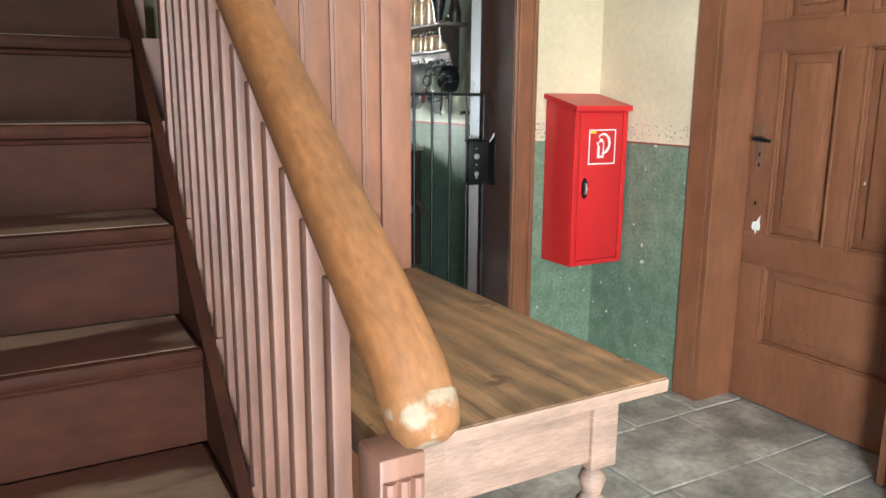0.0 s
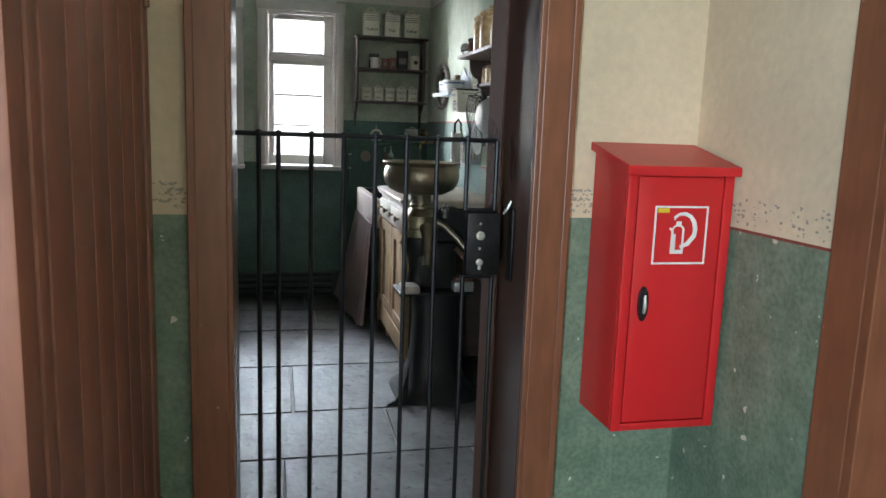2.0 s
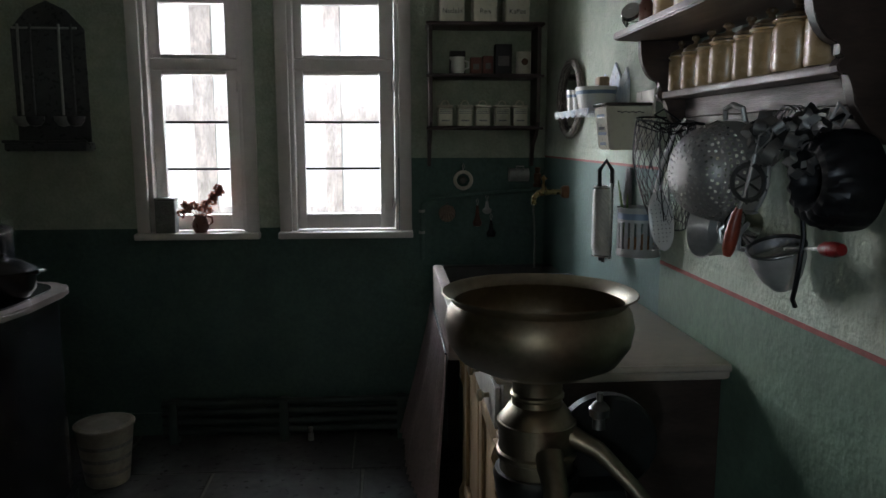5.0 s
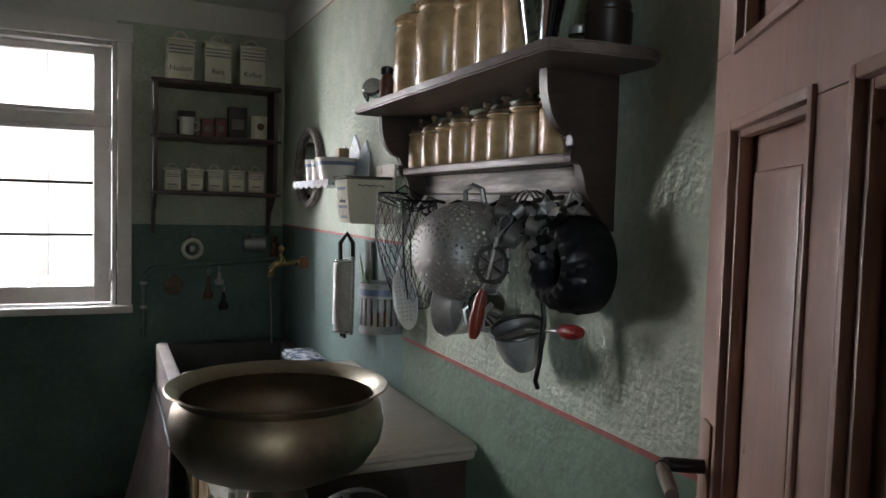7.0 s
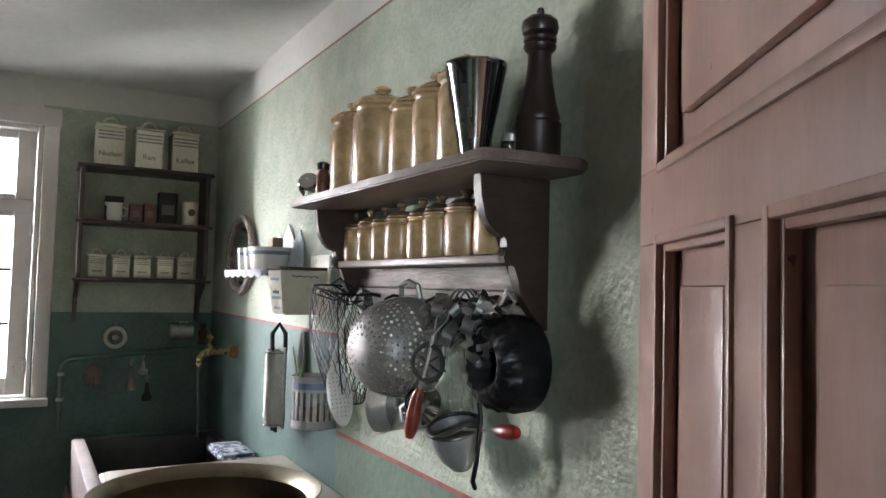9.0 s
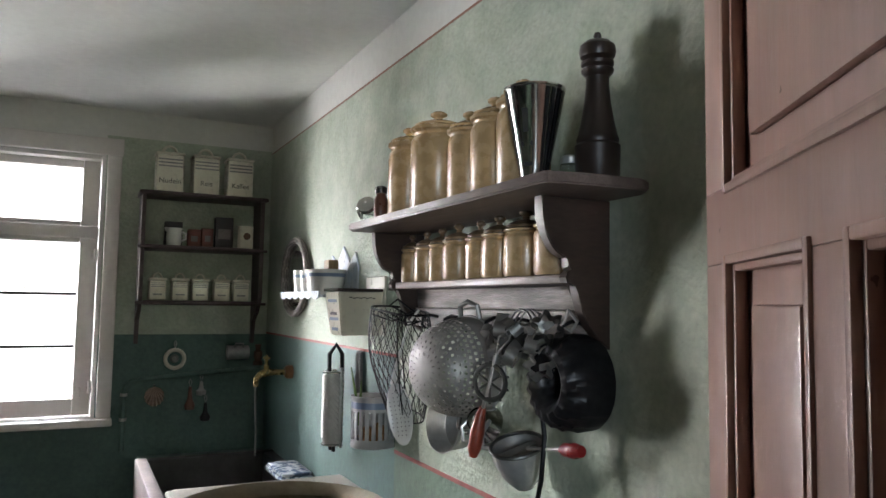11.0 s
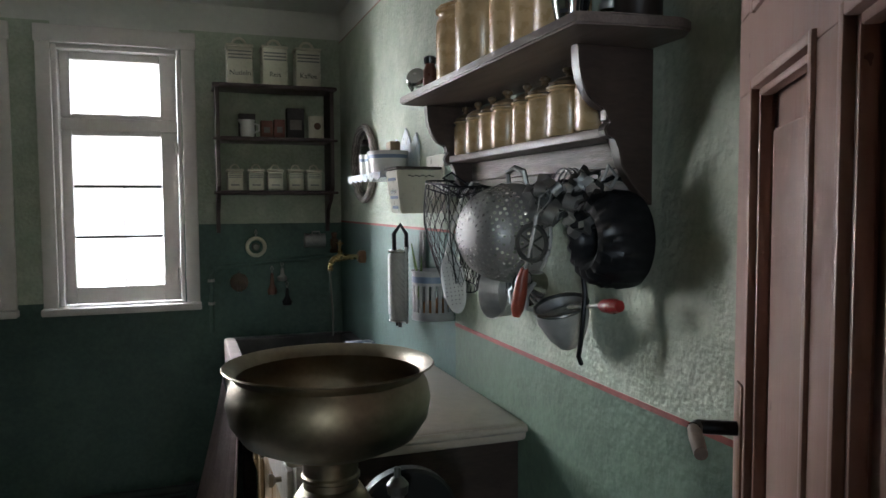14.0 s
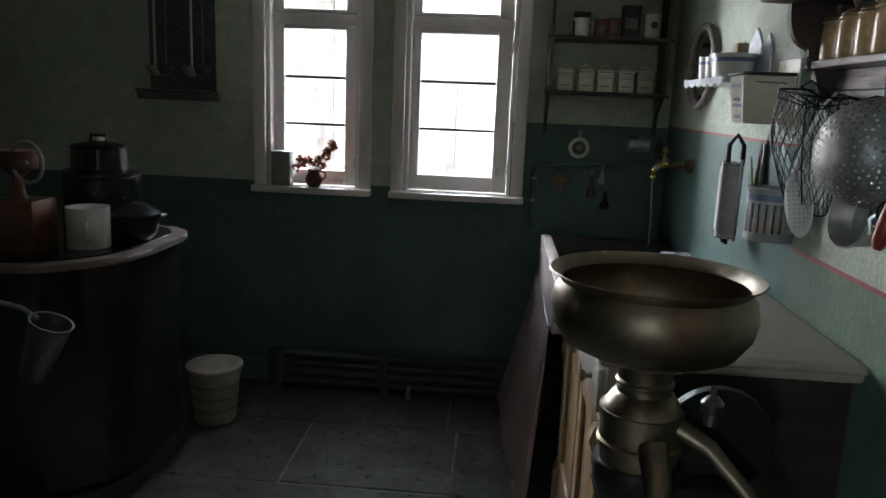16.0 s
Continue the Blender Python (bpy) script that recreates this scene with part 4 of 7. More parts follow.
# ---- kitchen: cupboard with worktop ----
cup = thing("base_cupboard", (0.54, 2.05, 0), "golden oak kitchen base cupboard with dark side and drawers", "cupboard")
ux0, uy0, uy1 = 0.315, 1.695, 2.50
part("body", box(ux0, 0.772, uy0, uy1, 0.10, 0.872, 0.004), M_DARKWOOD, cup, "dark brown side panel")
for y in (uy0 + 0.03, uy1 - 0.03):
    for x in (ux0 + 0.03, 0.735):
        part("foot", lathe([(0, 0), (0.018, 0), (0.028, 0.03), (0.02, 0.07), (0.026, 0.098), (0, 0.0985)], 16, (x, y, 0)), M_OAK, cup)
part("drawer_frame", box(ux0 - 0.030, ux0 - 0.001, uy0 - 0.01, uy1 + 0.01, 0.732, 0.866, 0.004), M_WHITEGREY, cup, "pale painted drawer rail")
for i in range(2):
    a = uy0 + 0.02 + i * 0.388
    dr = part("drawer", box(ux0 - 0.044, ux0 - 0.0305, a, a + 0.372, 0.752, 0.848, 0.004), M_WHITEGREY, cup)
    for dy in (0.09, 0.28):
        bm = lathe([(0, 0), (0.006, 0), (0.006, 0.012), (0.014, 0.018), (0.014, 0.026), (0, 0.032)], 14)
        bmesh.ops.transform(bm, matrix=pose(ux0 - 0.044, a + dy, 0.800, 0, -90, 0), verts=bm.verts)
        part("knob", bm, M_BRASS, dr)
for i in range(2):
    a = uy0 + 0.025 + i * 0.388
    dd = part("cupboard_door", box(ux0 - 0.020, ux0 - 0.001, a, a + 0.367, 0.215, 0.727, 0.003), M_OAK, cup)
    bm = bmesh.new()
    for b in ((a, a + 0.055, 0.215, 0.727), (a + 0.312, a + 0.367, 0.215, 0.727), (a + 0.0552, a + 0.3118, 0.215, 0.275), (a + 0.0552, a + 0.3118, 0.667, 0.727)):
        box(ux0 - 0.032, ux0 - 0.0202, b[0], b[1], b[2], b[3], 0.003, bm)
    part("door_frame", bm, M_OAK, dd)
for a in (uy0 - 0.012, uy1 - 0.028):
    part("pilaster", slab([(0.0, 0.10), (0.0, 0.73), (-0.045, 0.73), (-0.055, 0.70), (-0.040, 0.66), (-0.045, 0.62), (-0.028, 0.57), (-0.026, 0.26), (-0.045, 0.22), (-0.045, 0.10)], 0.038, Matrix(((1, 0, 0, ux0 - 0.001), (0, 0, 1, a), (0, 1, 0, 0), (0, 0, 0, 1))), bevel=0.003), M_OAK, cup, "carved corner bracket")
part("plinth", box(ux0 - 0.030, ux0 - 0.0005, uy0 + 0.03, uy1 - 0.03, 0.10, 0.205, 0.008), M_OAK, cup, "moulded oak plinth")
top = thing("worktop", (0.52, 2.03, 0.873), "pale worn kitchen worktop with rounded edge", "worktop")
part("slab", box(0.262, 0.773, 1.650, 2.515, 0.8725, 0.914, 0.012), M_OILCLOTH, top)

part("near_edge", tube([(0.275, 1.6495, 0.902), (0.768, 1.6495, 0.902)], 0.009, 10), M_OILCLOTH, top, "rounded worn edge lip")
part("front_edge", tube([(0.2615, 1.662, 0.902), (0.2615, 2.505, 0.902)], 0.009, 10), M_OILCLOTH, top, "rounded worn edge lip")

# ---- kitchen: sink with curtain ----
sk = thing("stone_sink", (0.5, 3.0, 0.65), "pale pinkish stone sink with thick rim and dark inside", "sink")
s0, s1, q0, q1, t0, t1 = 0.236, 0.772, 2.56, 3.42, 0.650, 0.830
# front and near walls pale; far walls, inner lining and bottom coloured darker
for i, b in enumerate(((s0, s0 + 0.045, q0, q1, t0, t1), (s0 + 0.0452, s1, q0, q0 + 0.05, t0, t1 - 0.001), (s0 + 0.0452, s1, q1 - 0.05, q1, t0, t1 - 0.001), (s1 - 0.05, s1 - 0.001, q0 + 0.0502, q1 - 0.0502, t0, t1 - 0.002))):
    part("rim_wall", box(*b, 0.008), M_SINK if i < 2 else M_SINKDARK, sk, "" if i < 2 else "dark stone rim")
part("basin_lining", box(s0 + 0.0452, s0 + 0.049, q0 + 0.051, q1 - 0.051, t0 + 0.031, t1 - 0.010), M_SINKDARK, sk, "dark inner face", smooth=False)
part("bottom", box(s0 + 0.046, s1 - 0.051, q0 + 0.051, q1 - 0.051, t0, t0 + 0.03), M_CAST, sk, "dark sink bottom", smooth=False)
for y in (q0 + 0.06, q1 - 0.10):
    part("sink_leg", box(s0 + 0.06, s0 + 0.11, y, y + 0.05, 0, t0 - 0.001, 0.004), M_DARKWOOD, sk)
    part("sink_leg", box(s1 - 0.10, s1 - 0.05, y, y + 0.05, 0, t0 - 0.001, 0.004), M_DARKWOOD, sk)
part("splash_back", box(s0 + 0.02, 0.770, 3.4202, 3.608, 0.0, 0.80, 0.004), M_KDADO, sk, "dark ledge behind the sink")
cur = thing("sink_curtain", (0.22, 3.0, 0.03), "dusty pink pleated cloth curtain hanging below the sink", "curtain")
bm = bmesh.new()
N, K = 120, 10
grid = []
for i in range(N + 1):
    f = i / N
    col = []
    for k in range(K + 1):
        g = k / K
        z = 0.668 - g * 0.628
        amp = 0.006 + 0.024 * g
        wob = math.sin(f * 2 * math.pi * 15 + 0.9 * math.sin(f * 17)) * amp + 0.012 * g * math.sin(f * 9)
        belly = -0.13 * g ** 1.15 * (0.45 + 0.55 * f)
        col.append(bm.verts.new((0.229 + belly + wob * 0.8, q0 + 0.03 + f * (q1 - q0 - 0.05) + 0.11 * g * (f - 0.35) * 0.8, z)))
    grid.append(col)
for i in range(N):
    for k in range(K):
        bm.faces.new((grid[i][k], grid[i + 1][k], grid[i + 1][k + 1], grid[i][k + 1]))
bmesh.ops.solidify(bm, geom=bm.faces[:], thickness=0.0025)
part("cloth", bm, M_CLOTH, cur)
part("curtain_rod", tube([(0.229, q0 + 0.01, 0.672), (0.229, q1 - 0.01, 0.672)], 0.004, 8), M_IRON, cur)
cl = thing("patterned_cloth", (0.71, 2.9, 0.83), "folded blue and white patterned cloth on the sink rim", "cloth")
bm = box(0.655, 0.770, 2.80, 3.04, 0.8305, 0.846, 0.005)
box(0.660, 0.768, 2.815, 3.03, 0.8465, 0.858, 0.005, bm)
part("fold", bm, M_CLOTHBLUE, cl)
bk = thing("zinc_pail", (0.52, 2.75, 0.0), "grey zinc pail standing under the sink", "pail")
part("bucket", lathe([(0, 0.004), (0.10, 0.004), (0.13, 0.26), (0.136, 0.265), (0.128, 0.265), (0.098, 0.012), (0, 0.012)], 32, (0.52, 2.75, 0)), M_TIN, bk)
part("bail", tube([(0.52 + 0.13 * math.cos(radians(a)), 2.75, 0.24 + 0.10 * math.sin(radians(a))) for a in range(0, 181, 20)], 0.003, 6), M_IRON, bk)

# ---- kitchen: cream separator ----
bx, by = 0.323, 1.513
sep = thing("cream_separator", (bx, by, 0), "old cream separator with brass-grey bowl on black cast iron stand", "milk separator")
RZ = 1.103
bowl = part("bowl", lathe([(r * 1.07, h * 0.96) for r, h in [(0.045, -0.155), (0.10, -0.150), (0.140, -0.128), (0.160, -0.095), (0.1655, -0.062), (0.160, -0.034), (0.1515, -0.018), (0.156, -0.010), (0.171, 0.0), (0.169, 0.0025), (0.152, -0.008), (0.148, -0.018), (0.156, -0.036), (0.160, -0.062), (0.155, -0.092), (0.135, -0.122), (0.09, -0.142), (0.0, -0.145)]], 72, (bx, by, RZ)), M_BRASS, sep, "wide tarnished tinned brass milk bowl")
part("dent_mark", lathe([(0, 0), (0.004, 0), (0.003, 0.002), (0, 0.0022)], 8, (bx, by - 0.001, RZ - 0.1495)), M_DARKTIN, bowl)
part("neck", lathe([(0.054, 0.0145), (0.048, 0.002), (0.048, -0.030), (0.0515, -0.034), (0.0515, -0.039), (0.048, -0.043), (0.048, -0.068)], 40, (bx, by, 0.942)), M_BRASS, sep)
part("float_chamber", lathe([(0.0487, 0.056), (0.0525, 0.0546), (0.071, 0.0257), (0.0717, 0.024), (0.076, 0.0235), (0.076, 0.0128), (0.0728, 0.0123), (0.0728, -0.032), (0.077, -0.0364), (0.077, -0.045), (0.0706, -0.049), (0.0706, -0.080), (0, -0.080)], 48, (bx, by, 0.832)), M_BRASS, sep, "ringed tinned brass collector")
part("milk_spout", tube([(bx + 0.01, by - 0.060, 0.808), (bx + 0.015, by - 0.105, 0.765), (bx + 0.008, by - 0.155, 0.695), (bx - 0.002, by - 0.177, 0.645)], [0.028, 0.0235, 0.019, 0.018], 16), M_BRASS, sep, "tinned brass spout")
part("cream_spout", tube([(bx + 0.054, by - 0.03, 0.834), (bx + 0.107, by - 0.053, 0.81), (bx + 0.166, by - 0.08, 0.75), (bx + 0.214, by - 0.107, 0.69)], [0.0215, 0.017, 0.014, 0.013], 14), M_BRASS, sep, "tinned brass spout")
part("bowl_housing", lathe([(0, 0.757), (0.079, 0.757), (0.083, 0.747), (0.075, 0.70), (0.054, 0.66), (0.050, 0.60), (0.060, 0.56), (0.060, 0.53), (0, 0.53)], 36, (bx, by, 0)), M_CAST, sep)
gear = part("gear_case", box(bx - 0.02, bx + 0.17, by - 0.06, by + 0.07, 0.509, 0.735, 0.022), M_CAST, sep, "black cast iron gear case")
bm = lathe([(0, 0), (0.094, 0), (0.100, 0.006), (0.100, 0.028), (0.094, 0.034), (0, 0.034)], 36)
bmesh.ops.transform(bm, matrix=pose(bx + 0.140, by + 0.03, 0.797, 90, 0, 0), verts=bm.verts)
part("gear_wheel", bm, M_CAST, sep, "round black gear cover")
bm = lathe([(0, -0.02), (0.012, -0.02), (0.012, 0.0), (0.018, 0.004), (0.020, 0.02), (0.012, 0.03), (0.006, 0.034), (0.006, 0.05), (0, 0.052)], 16, (bx + 0.110, by - 0.04, 0.868))
part("oil_cup", bm, M_DARKTIN, sep, "dull metal oil cup")
part("crank_arm", slab([(-0.012, -0.02), (0.012, -0.02), (0.010, 0.235), (-0.010, 0.235)], 0.016, pose(bx + 0.165, by - 0.085, 0.70, 90, 138, 0)), M_RUSTIRON, sep, "rusty iron crank arm")
part("crank_handle", tube([(bx + 0.31, by - 0.09, 0.52), (bx + 0.31, by - 0.22, 0.52)], [0.016, 0.013], 12), M_HORN, sep)
part("drip_shelf", box(bx - 0.11, bx + 0.24, by - 0.12, by + 0.10, 0.492, 0.508, 0.006), M_CAST, sep, "iron shelf below the spouts")
part("shelf_bracket", box(bx - 0.105, bx - 0.02, by - 0.15, by - 0.04, 0.509, 0.545, 0.008), M_TIN, sep, "worn bright shelf end")
# stand: a waisted iron shell that flares to four toes
bm = bmesh.new()
rings = []
for z, w, d in ((0.0, 0.20, 0.215), (0.02, 0.19, 0.20), (0.06, 0.15, 0.155), (0.13, 0.128, 0.125), (0.22, 0.115, 0.108), (0.36, 0.108, 0.10), (0.49, 0.112, 0.10)):
    ring = []
    for i in range(32):
        a = 2 * math.pi * i / 32
        e = 0.45 if z < 0.1 else 0.7
        ring.append(bm.verts.new((bx + 0.085 + w * math.copysign(abs(math.cos(a)) ** e, math.cos(a)), by + d * math.copysign(abs(math.sin(a)) ** e, math.sin(a)), z)))
    rings.append(ring)
for a, b in zip(rings, rings[1:]):
    for i in range(32):
        bm.faces.new((a[i], a[(i + 1) % 32], b[(i + 1) % 32], b[i]))
bm.faces.new(rings[0])
bm.faces.new(rings[-1])
part("stand", bm, M_CAST, sep, "black cast iron flared stand")
part("foot_toe", slab([(0, 0), (0.10, 0), (0.06, 0.02), (0.03, 0.07), (0.01, 0.14), (0, 0.2)], 0.02, pose(bx - 0.07, by - 0.19, 0.0, 90, 0, 180)), M_CAST, sep)
cup2 = thing("grey_crock", (0.52, 1.46, 0.509), "pale grey metal catch tray on the separator shelf", "tray")
part("tray", box(0.47, 0.565, 1.395, 1.56, 0.5085, 0.556, 0.006), M_TIN, cup2)
part("cover", box(0.475, 0.56, 1.405, 1.55, 0.5565, 0.576, 0.004), M_RUSTIRON, cup2, "brown wooden cover")

# ---- kitchen: wall shelf on brackets ----
ws = thing("wall_shelf", (0.69, 1.5, 1.38), "dark stained wooden wall shelf with scrolled brackets and hook rail", "shelf")
WX = KX1 - 0.001
outl = [(WX, 1.985), (0.590, 1.950), (0.577, 1.935), (0.578, 1.120), (0.582, 1.114), (0.64, 1.106), (0.735, 1.098), (0.757, 1.108), (WX, 1.140)]
part("top_board", slab(outl, 0.017, pose(0, 0, 1.615), bevel=0.003), M_SHELFTOP, ws, "grey-brown front-worn top board")
part("lower_board", box(0.697, WX, 1.2395, 1.9305, 1.480, 1.4955, 0.003), M_SHELFTOP, ws)
def bracket_outline():
    p = [(WX, 1.376), (WX, 1.6145), (0.642, 1.6145), (0.643, 1.600)]
    p += [(0.643 + 0.049 * (1 - math.cos(radians(a))), 1.600 - 0.080 * math.sin(radians(a))) for a in (12, 25, 38, 52, 66, 80, 90)]
    p += [(0.692, 1.505), (0.700, 1.503)] + [(0.701 + 0.0125 * math.cos(radians(a)), 1.489 + 0.0125 * math.sin(radians(a))) for a in (80, 110, 140, 180, 220, 260, 300)]
    p += [(0.712, 1.462), (0.720, 1.435), (0.735, 1.412), (0.752, 1.392)]
    return p


for y in (1.217, 1.931):
    part("bracket", slab(bracket_outline(), 0.022, Matrix(((1, 0, 0, 0), (0, 0, 1, y), (0, 1, 0, 0), (0, 0, 0, 1))), bevel=0.002), M_DARKWOOD, ws, "scrolled dark wooden bracket")
part("rail_upper", box(WX - 0.018, WX, 1.262, 1.93, 1.437, 1.4795, 0.003), M_GREYWOOD, ws, "bleached grey grained board")
part("hook_rail", box(WX - 0.024, WX, 1.2395, 1.93, 1.392, 1.436, 0.004), M_GREYWOOD, ws, "bleached grey hook rail")
HOOKS = [1.90, 1.80, 1.69, 1.60, 1.51, 1.42, 1.34, 1.26]
for y in HOOKS:
    part("hook", tube([(WX - 0.022, y, 1.416), (WX - 0.045, y, 1.42), (WX - 0.062, y, 1.412), (WX - 0.064, y, 1.398), (WX - 0.055, y, 1.39)], 0.0035, 8), M_IRON, ws, "black iron hook")
bm = tube([(WX - 0.03, 1.905, 1.42), (0.70, 1.92, 1.455), (0.66, 1.87, 1.44), (0.69, 1.84, 1.42)], 0.0022, 6)
part("wire_loop", bm, M_IRON, ws)


def jar(name, y, r, h, x, z, lid, group, label):
    t = thing(name, (x, y, z), label, "jar", group)
    part("body", lathe([(0, 0), (r * 0.93, 0), (r, 0.006), (r, h * 0.80), (r * 0.98, h * 0.84), (r * 0.86, h * 0.90), (r * 0.90, h * 0.93), (r * 1.02, h * 0.95), (r * 1.02, h * 0.99), (r * 0.95, h), (r * 0.86, h), (r * 0.85, h * 0.92), (0, h * 0.91)], 40, (x, y, z)), M_STONEWARE, t)
    if lid:
        part("lid", lathe([(0, 0.0), (r * 0.90, 0.001), (r * 0.88, 0.006), (r * 0.5, 0.014), (r * 0.18, 0.017), (r * 0.15, 0.022), (r * 0.30, 0.027), (r * 0.30, 0.031), (r * 0.18, 0.035), (0, 0.036)], 32, (x, y, z + h + 0.0005)), lid, t, "stoneware lid with a knob")
    return t


for y, r, h in ((1.795, 0.046, 0.174), (1.640, 0.058, 0.176), (1.505, 0.042, 0.146), (1.408, 0.044, 0.150), (1.312, 0.046, 0.156)):
    jar("stoneware_jar", y, r, h, 0.668, 1.6325, M_STONEWARE, "large stoneware jars", "yellow glazed stoneware storage jar on the upper shelf board")
for y, r, lid in ((1.832, 0.026, 1), (1.754, 0.028, 1), (1.677, 0.029, 1), (1.600, 0.034, 1), (1.510, 0.030, 1), (1.438, 0.035, 1), (1.350, 0.039, 1), (1.255, 0.039, 0)):
    jar("spice_jar", 0.28 + (y - 0.28) * 1.046, r * 1.046, 0.080 + (r - 0.027) * 0.5, 0.730, 1.496, M_CLAYLID if lid else None, "small stoneware jars", "small yellow glazed stoneware spice jar with a dark lid")

sb = thing("tin_measure", (0.650, 1.252, 1.6325), "shiny tin measuring cone printed with dark scale stripes", "measuring cup")
part("cone", lathe([(0.020, 0.008), (0.0475, 0.152), (0.0495, 0.154), (0.0495, 0.157), (0.0465, 0.155), (0.019, 0.012), (0, 0.012)], 48, (0.650, 1.252, 1.6325)), M_CHROME, sb)
part("base", lathe([(0, 0), (0.030, 0), (0.030, 0.003), (0.021, 0.009), (0, 0.009)], 36, (0.650, 1.252, 1.6325)), M_CHROME, sb)
for i in range(26):
    a = 2 * math.pi * i / 26
    if math.cos(a - radians(215)) > 0.72:
        continue
    w = 0.5 * 2 * math.pi / 26 * 0.62
    bm = bmesh.new()
    ring = [(0.0222, 0.018), (0.0478, 0.150)]
    vs = [bm.verts.new((0.650 + (r + 0.0006) * math.cos(a + q), 1.252 + (r + 0.0006) * math.sin(a + q), 1.6325 + z)) for r, z, q in ((ring[0][0], ring[0][1], -w), (ring[0][0], ring[0][1], w), (ring[1][0], ring[1][1], w), (ring[1][0], ring[1][1], -w))]
    bm.faces.new(vs)
    part("stripe", bm, M_BLACK, sb, "dark printed stripe")
for z0, z1, q0, q1 in ((0.030, 0.036, -0.25, 0.25), (0.060, 0.068, -0.30, 0.32), (0.082, 0.118, -0.12, 0.12), (0.126, 0.130, -0.34, 0.34)):
    bm = bmesh.new()
    vs = []
    for z, q in ((z0, q0), (z0, q1), (z1, q1), (z1, q0)):
        r = 0.0205 + (z - 0.008) * 0.1875 + 0.0007
        vs.append(bm.verts.new((0.650 + r * math.cos(radians(215) + q), 1.252 + r * math.sin(radians(215) + q), 1.6325 + z)))
    bm.faces.new(vs)
    part("printed_mark", bm, M_INK, sb, "dark printed bar")
sh = thing("salt_shaker", (0.706, 1.232, 1.6325), "clear glass salt shaker with a metal cap", "shaker")
part("glass", lathe([(0, 0), (0.020, 0), (0.021, 0.004), (0.016, 0.036), (0.016, 0.038), (0, 0.038)], 24, (0.706, 1.232, 1.6325)), M_CLEAR, sh)
part("salt", lathe([(0, 0.002), (0.017, 0.003), (0.0165, 0.014), (0, 0.015)], 20, (0.706, 1.232, 1.6325)), M_WHITEENAMEL, sh)
part("cap", lathe([(0.0165, 0.0385), (0.0165, 0.048), (0.012, 0.052), (0, 0.053)], 24, (0.706, 1.232, 1.6325)), M_TIN, sh)
pm = thing("pepper_mill", (0.727, 1.190, 1.6325), "tall dark brown turned wooden pepper mill", "pepper mill")
part("body", lathe([(0, 0), (0.035, 0), (0.036, 0.005), (0.0345, 0.012), (0.035, 0.040), (0.0355, 0.062), (0.032, 0.066), (0.0335, 0.072), (0.031, 0.078), (0.026, 0.100), (0.021, 0.130), (0.018, 0.160), (0.0185, 0.172), (0.025, 0.179), (0.0255, 0.184), (0.021, 0.187), (0.0255, 0.191), (0.026, 0.196), (0, 0.197)], 40, (0.727, 1.190, 1.6325)), M_MILL, pm)
part("head", lathe([(0, 0.1975), (0.019, 0.198), (0.027, 0.204), (0.029, 0.212), (0.0275, 0.222), (0.020, 0.229), (0.008, 0.232), (0.005, 0.234), (0.0065, 0.239), (0.0045, 0.244), (0, 0.245)], 40, (0.727, 1.190, 1.6325)), M_MILL, pm)
ck = thing("glass_clip_jar", (0.612, 1.898, 1.6325), "small tilted glass jar with a metal clip", "jar")
CK = Matrix.Translation((0.612, 1.898, 1.6625)) @ pose(0, 0, 0, 62, 0, -38)
part("glass", spun([(0, -0.026), (0.022, -0.026), (0.026, -0.020), (0.027, 0.006), (0.022, 0.014), (0.022, 0.017), (0.019, 0.017), (0.019, 0.012), (0.0235, 0.004), (0.0225, -0.020), (0, -0.022)], 28, CK), M_CLEAR, ck)
part("lid", spun([(0, 0.0175), (0.024, 0.0175), (0.025, 0.020), (0.021, 0.025), (0.008, 0.027), (0, 0.027)], 28, CK), M_CHROME, ck, "shiny metal lid")
part("clip", tube([CK @ Vector((0.028 * math.cos(radians(a)), 0.004, 0.026 * math.sin(radians(a)))) for a in range(0, 360, 24)], 0.002, 6, closed=True), M_TIN, ck)
db = thing("brown_bottle", (0.622, 1.845, 1.6325), "small dark brown bottle beside the jars", "bottle")
part("glass", lathe([(0, 0), (0.014, 0), (0.016, 0.004), (0.016, 0.048), (0.011, 0.058), (0.011, 0.063), (0, 0.063)], 24, (0.622, 1.845, 1.6325)), M_CLAY, db)
part("stopper", lathe([(0, 0.0632), (0.0135, 0.0632), (0.0145, 0.076), (0.010, 0.080), (0, 0.081)], 18, (0.622, 1.845, 1.6325)), M_BLACK, db)
wh = thing("pastry_brush", (0.735, 2.015, 1.48), "worn pastry brush with grey bristles hanging by the shelf", "brush")
for i in range(26):
    rx, ry = random.uniform(-0.014, 0.014), random.uniform(-0.022, 0.022)
    part("bristle", tube([(0.735 + rx * 0.5, 2.015 + ry * 0.6, 1.575), (0.735 + rx, 2.015 + ry, 1.53), (0.735 + rx * 1.3, 2.015 + ry * 1.3, 1.478)], 0.0016, 4), M_GREYWOOD, wh)
part("ferrule", box(0.720, 0.752, 1.998, 2.032, 1.575, 1.62, 0.004), M_TIN, wh)

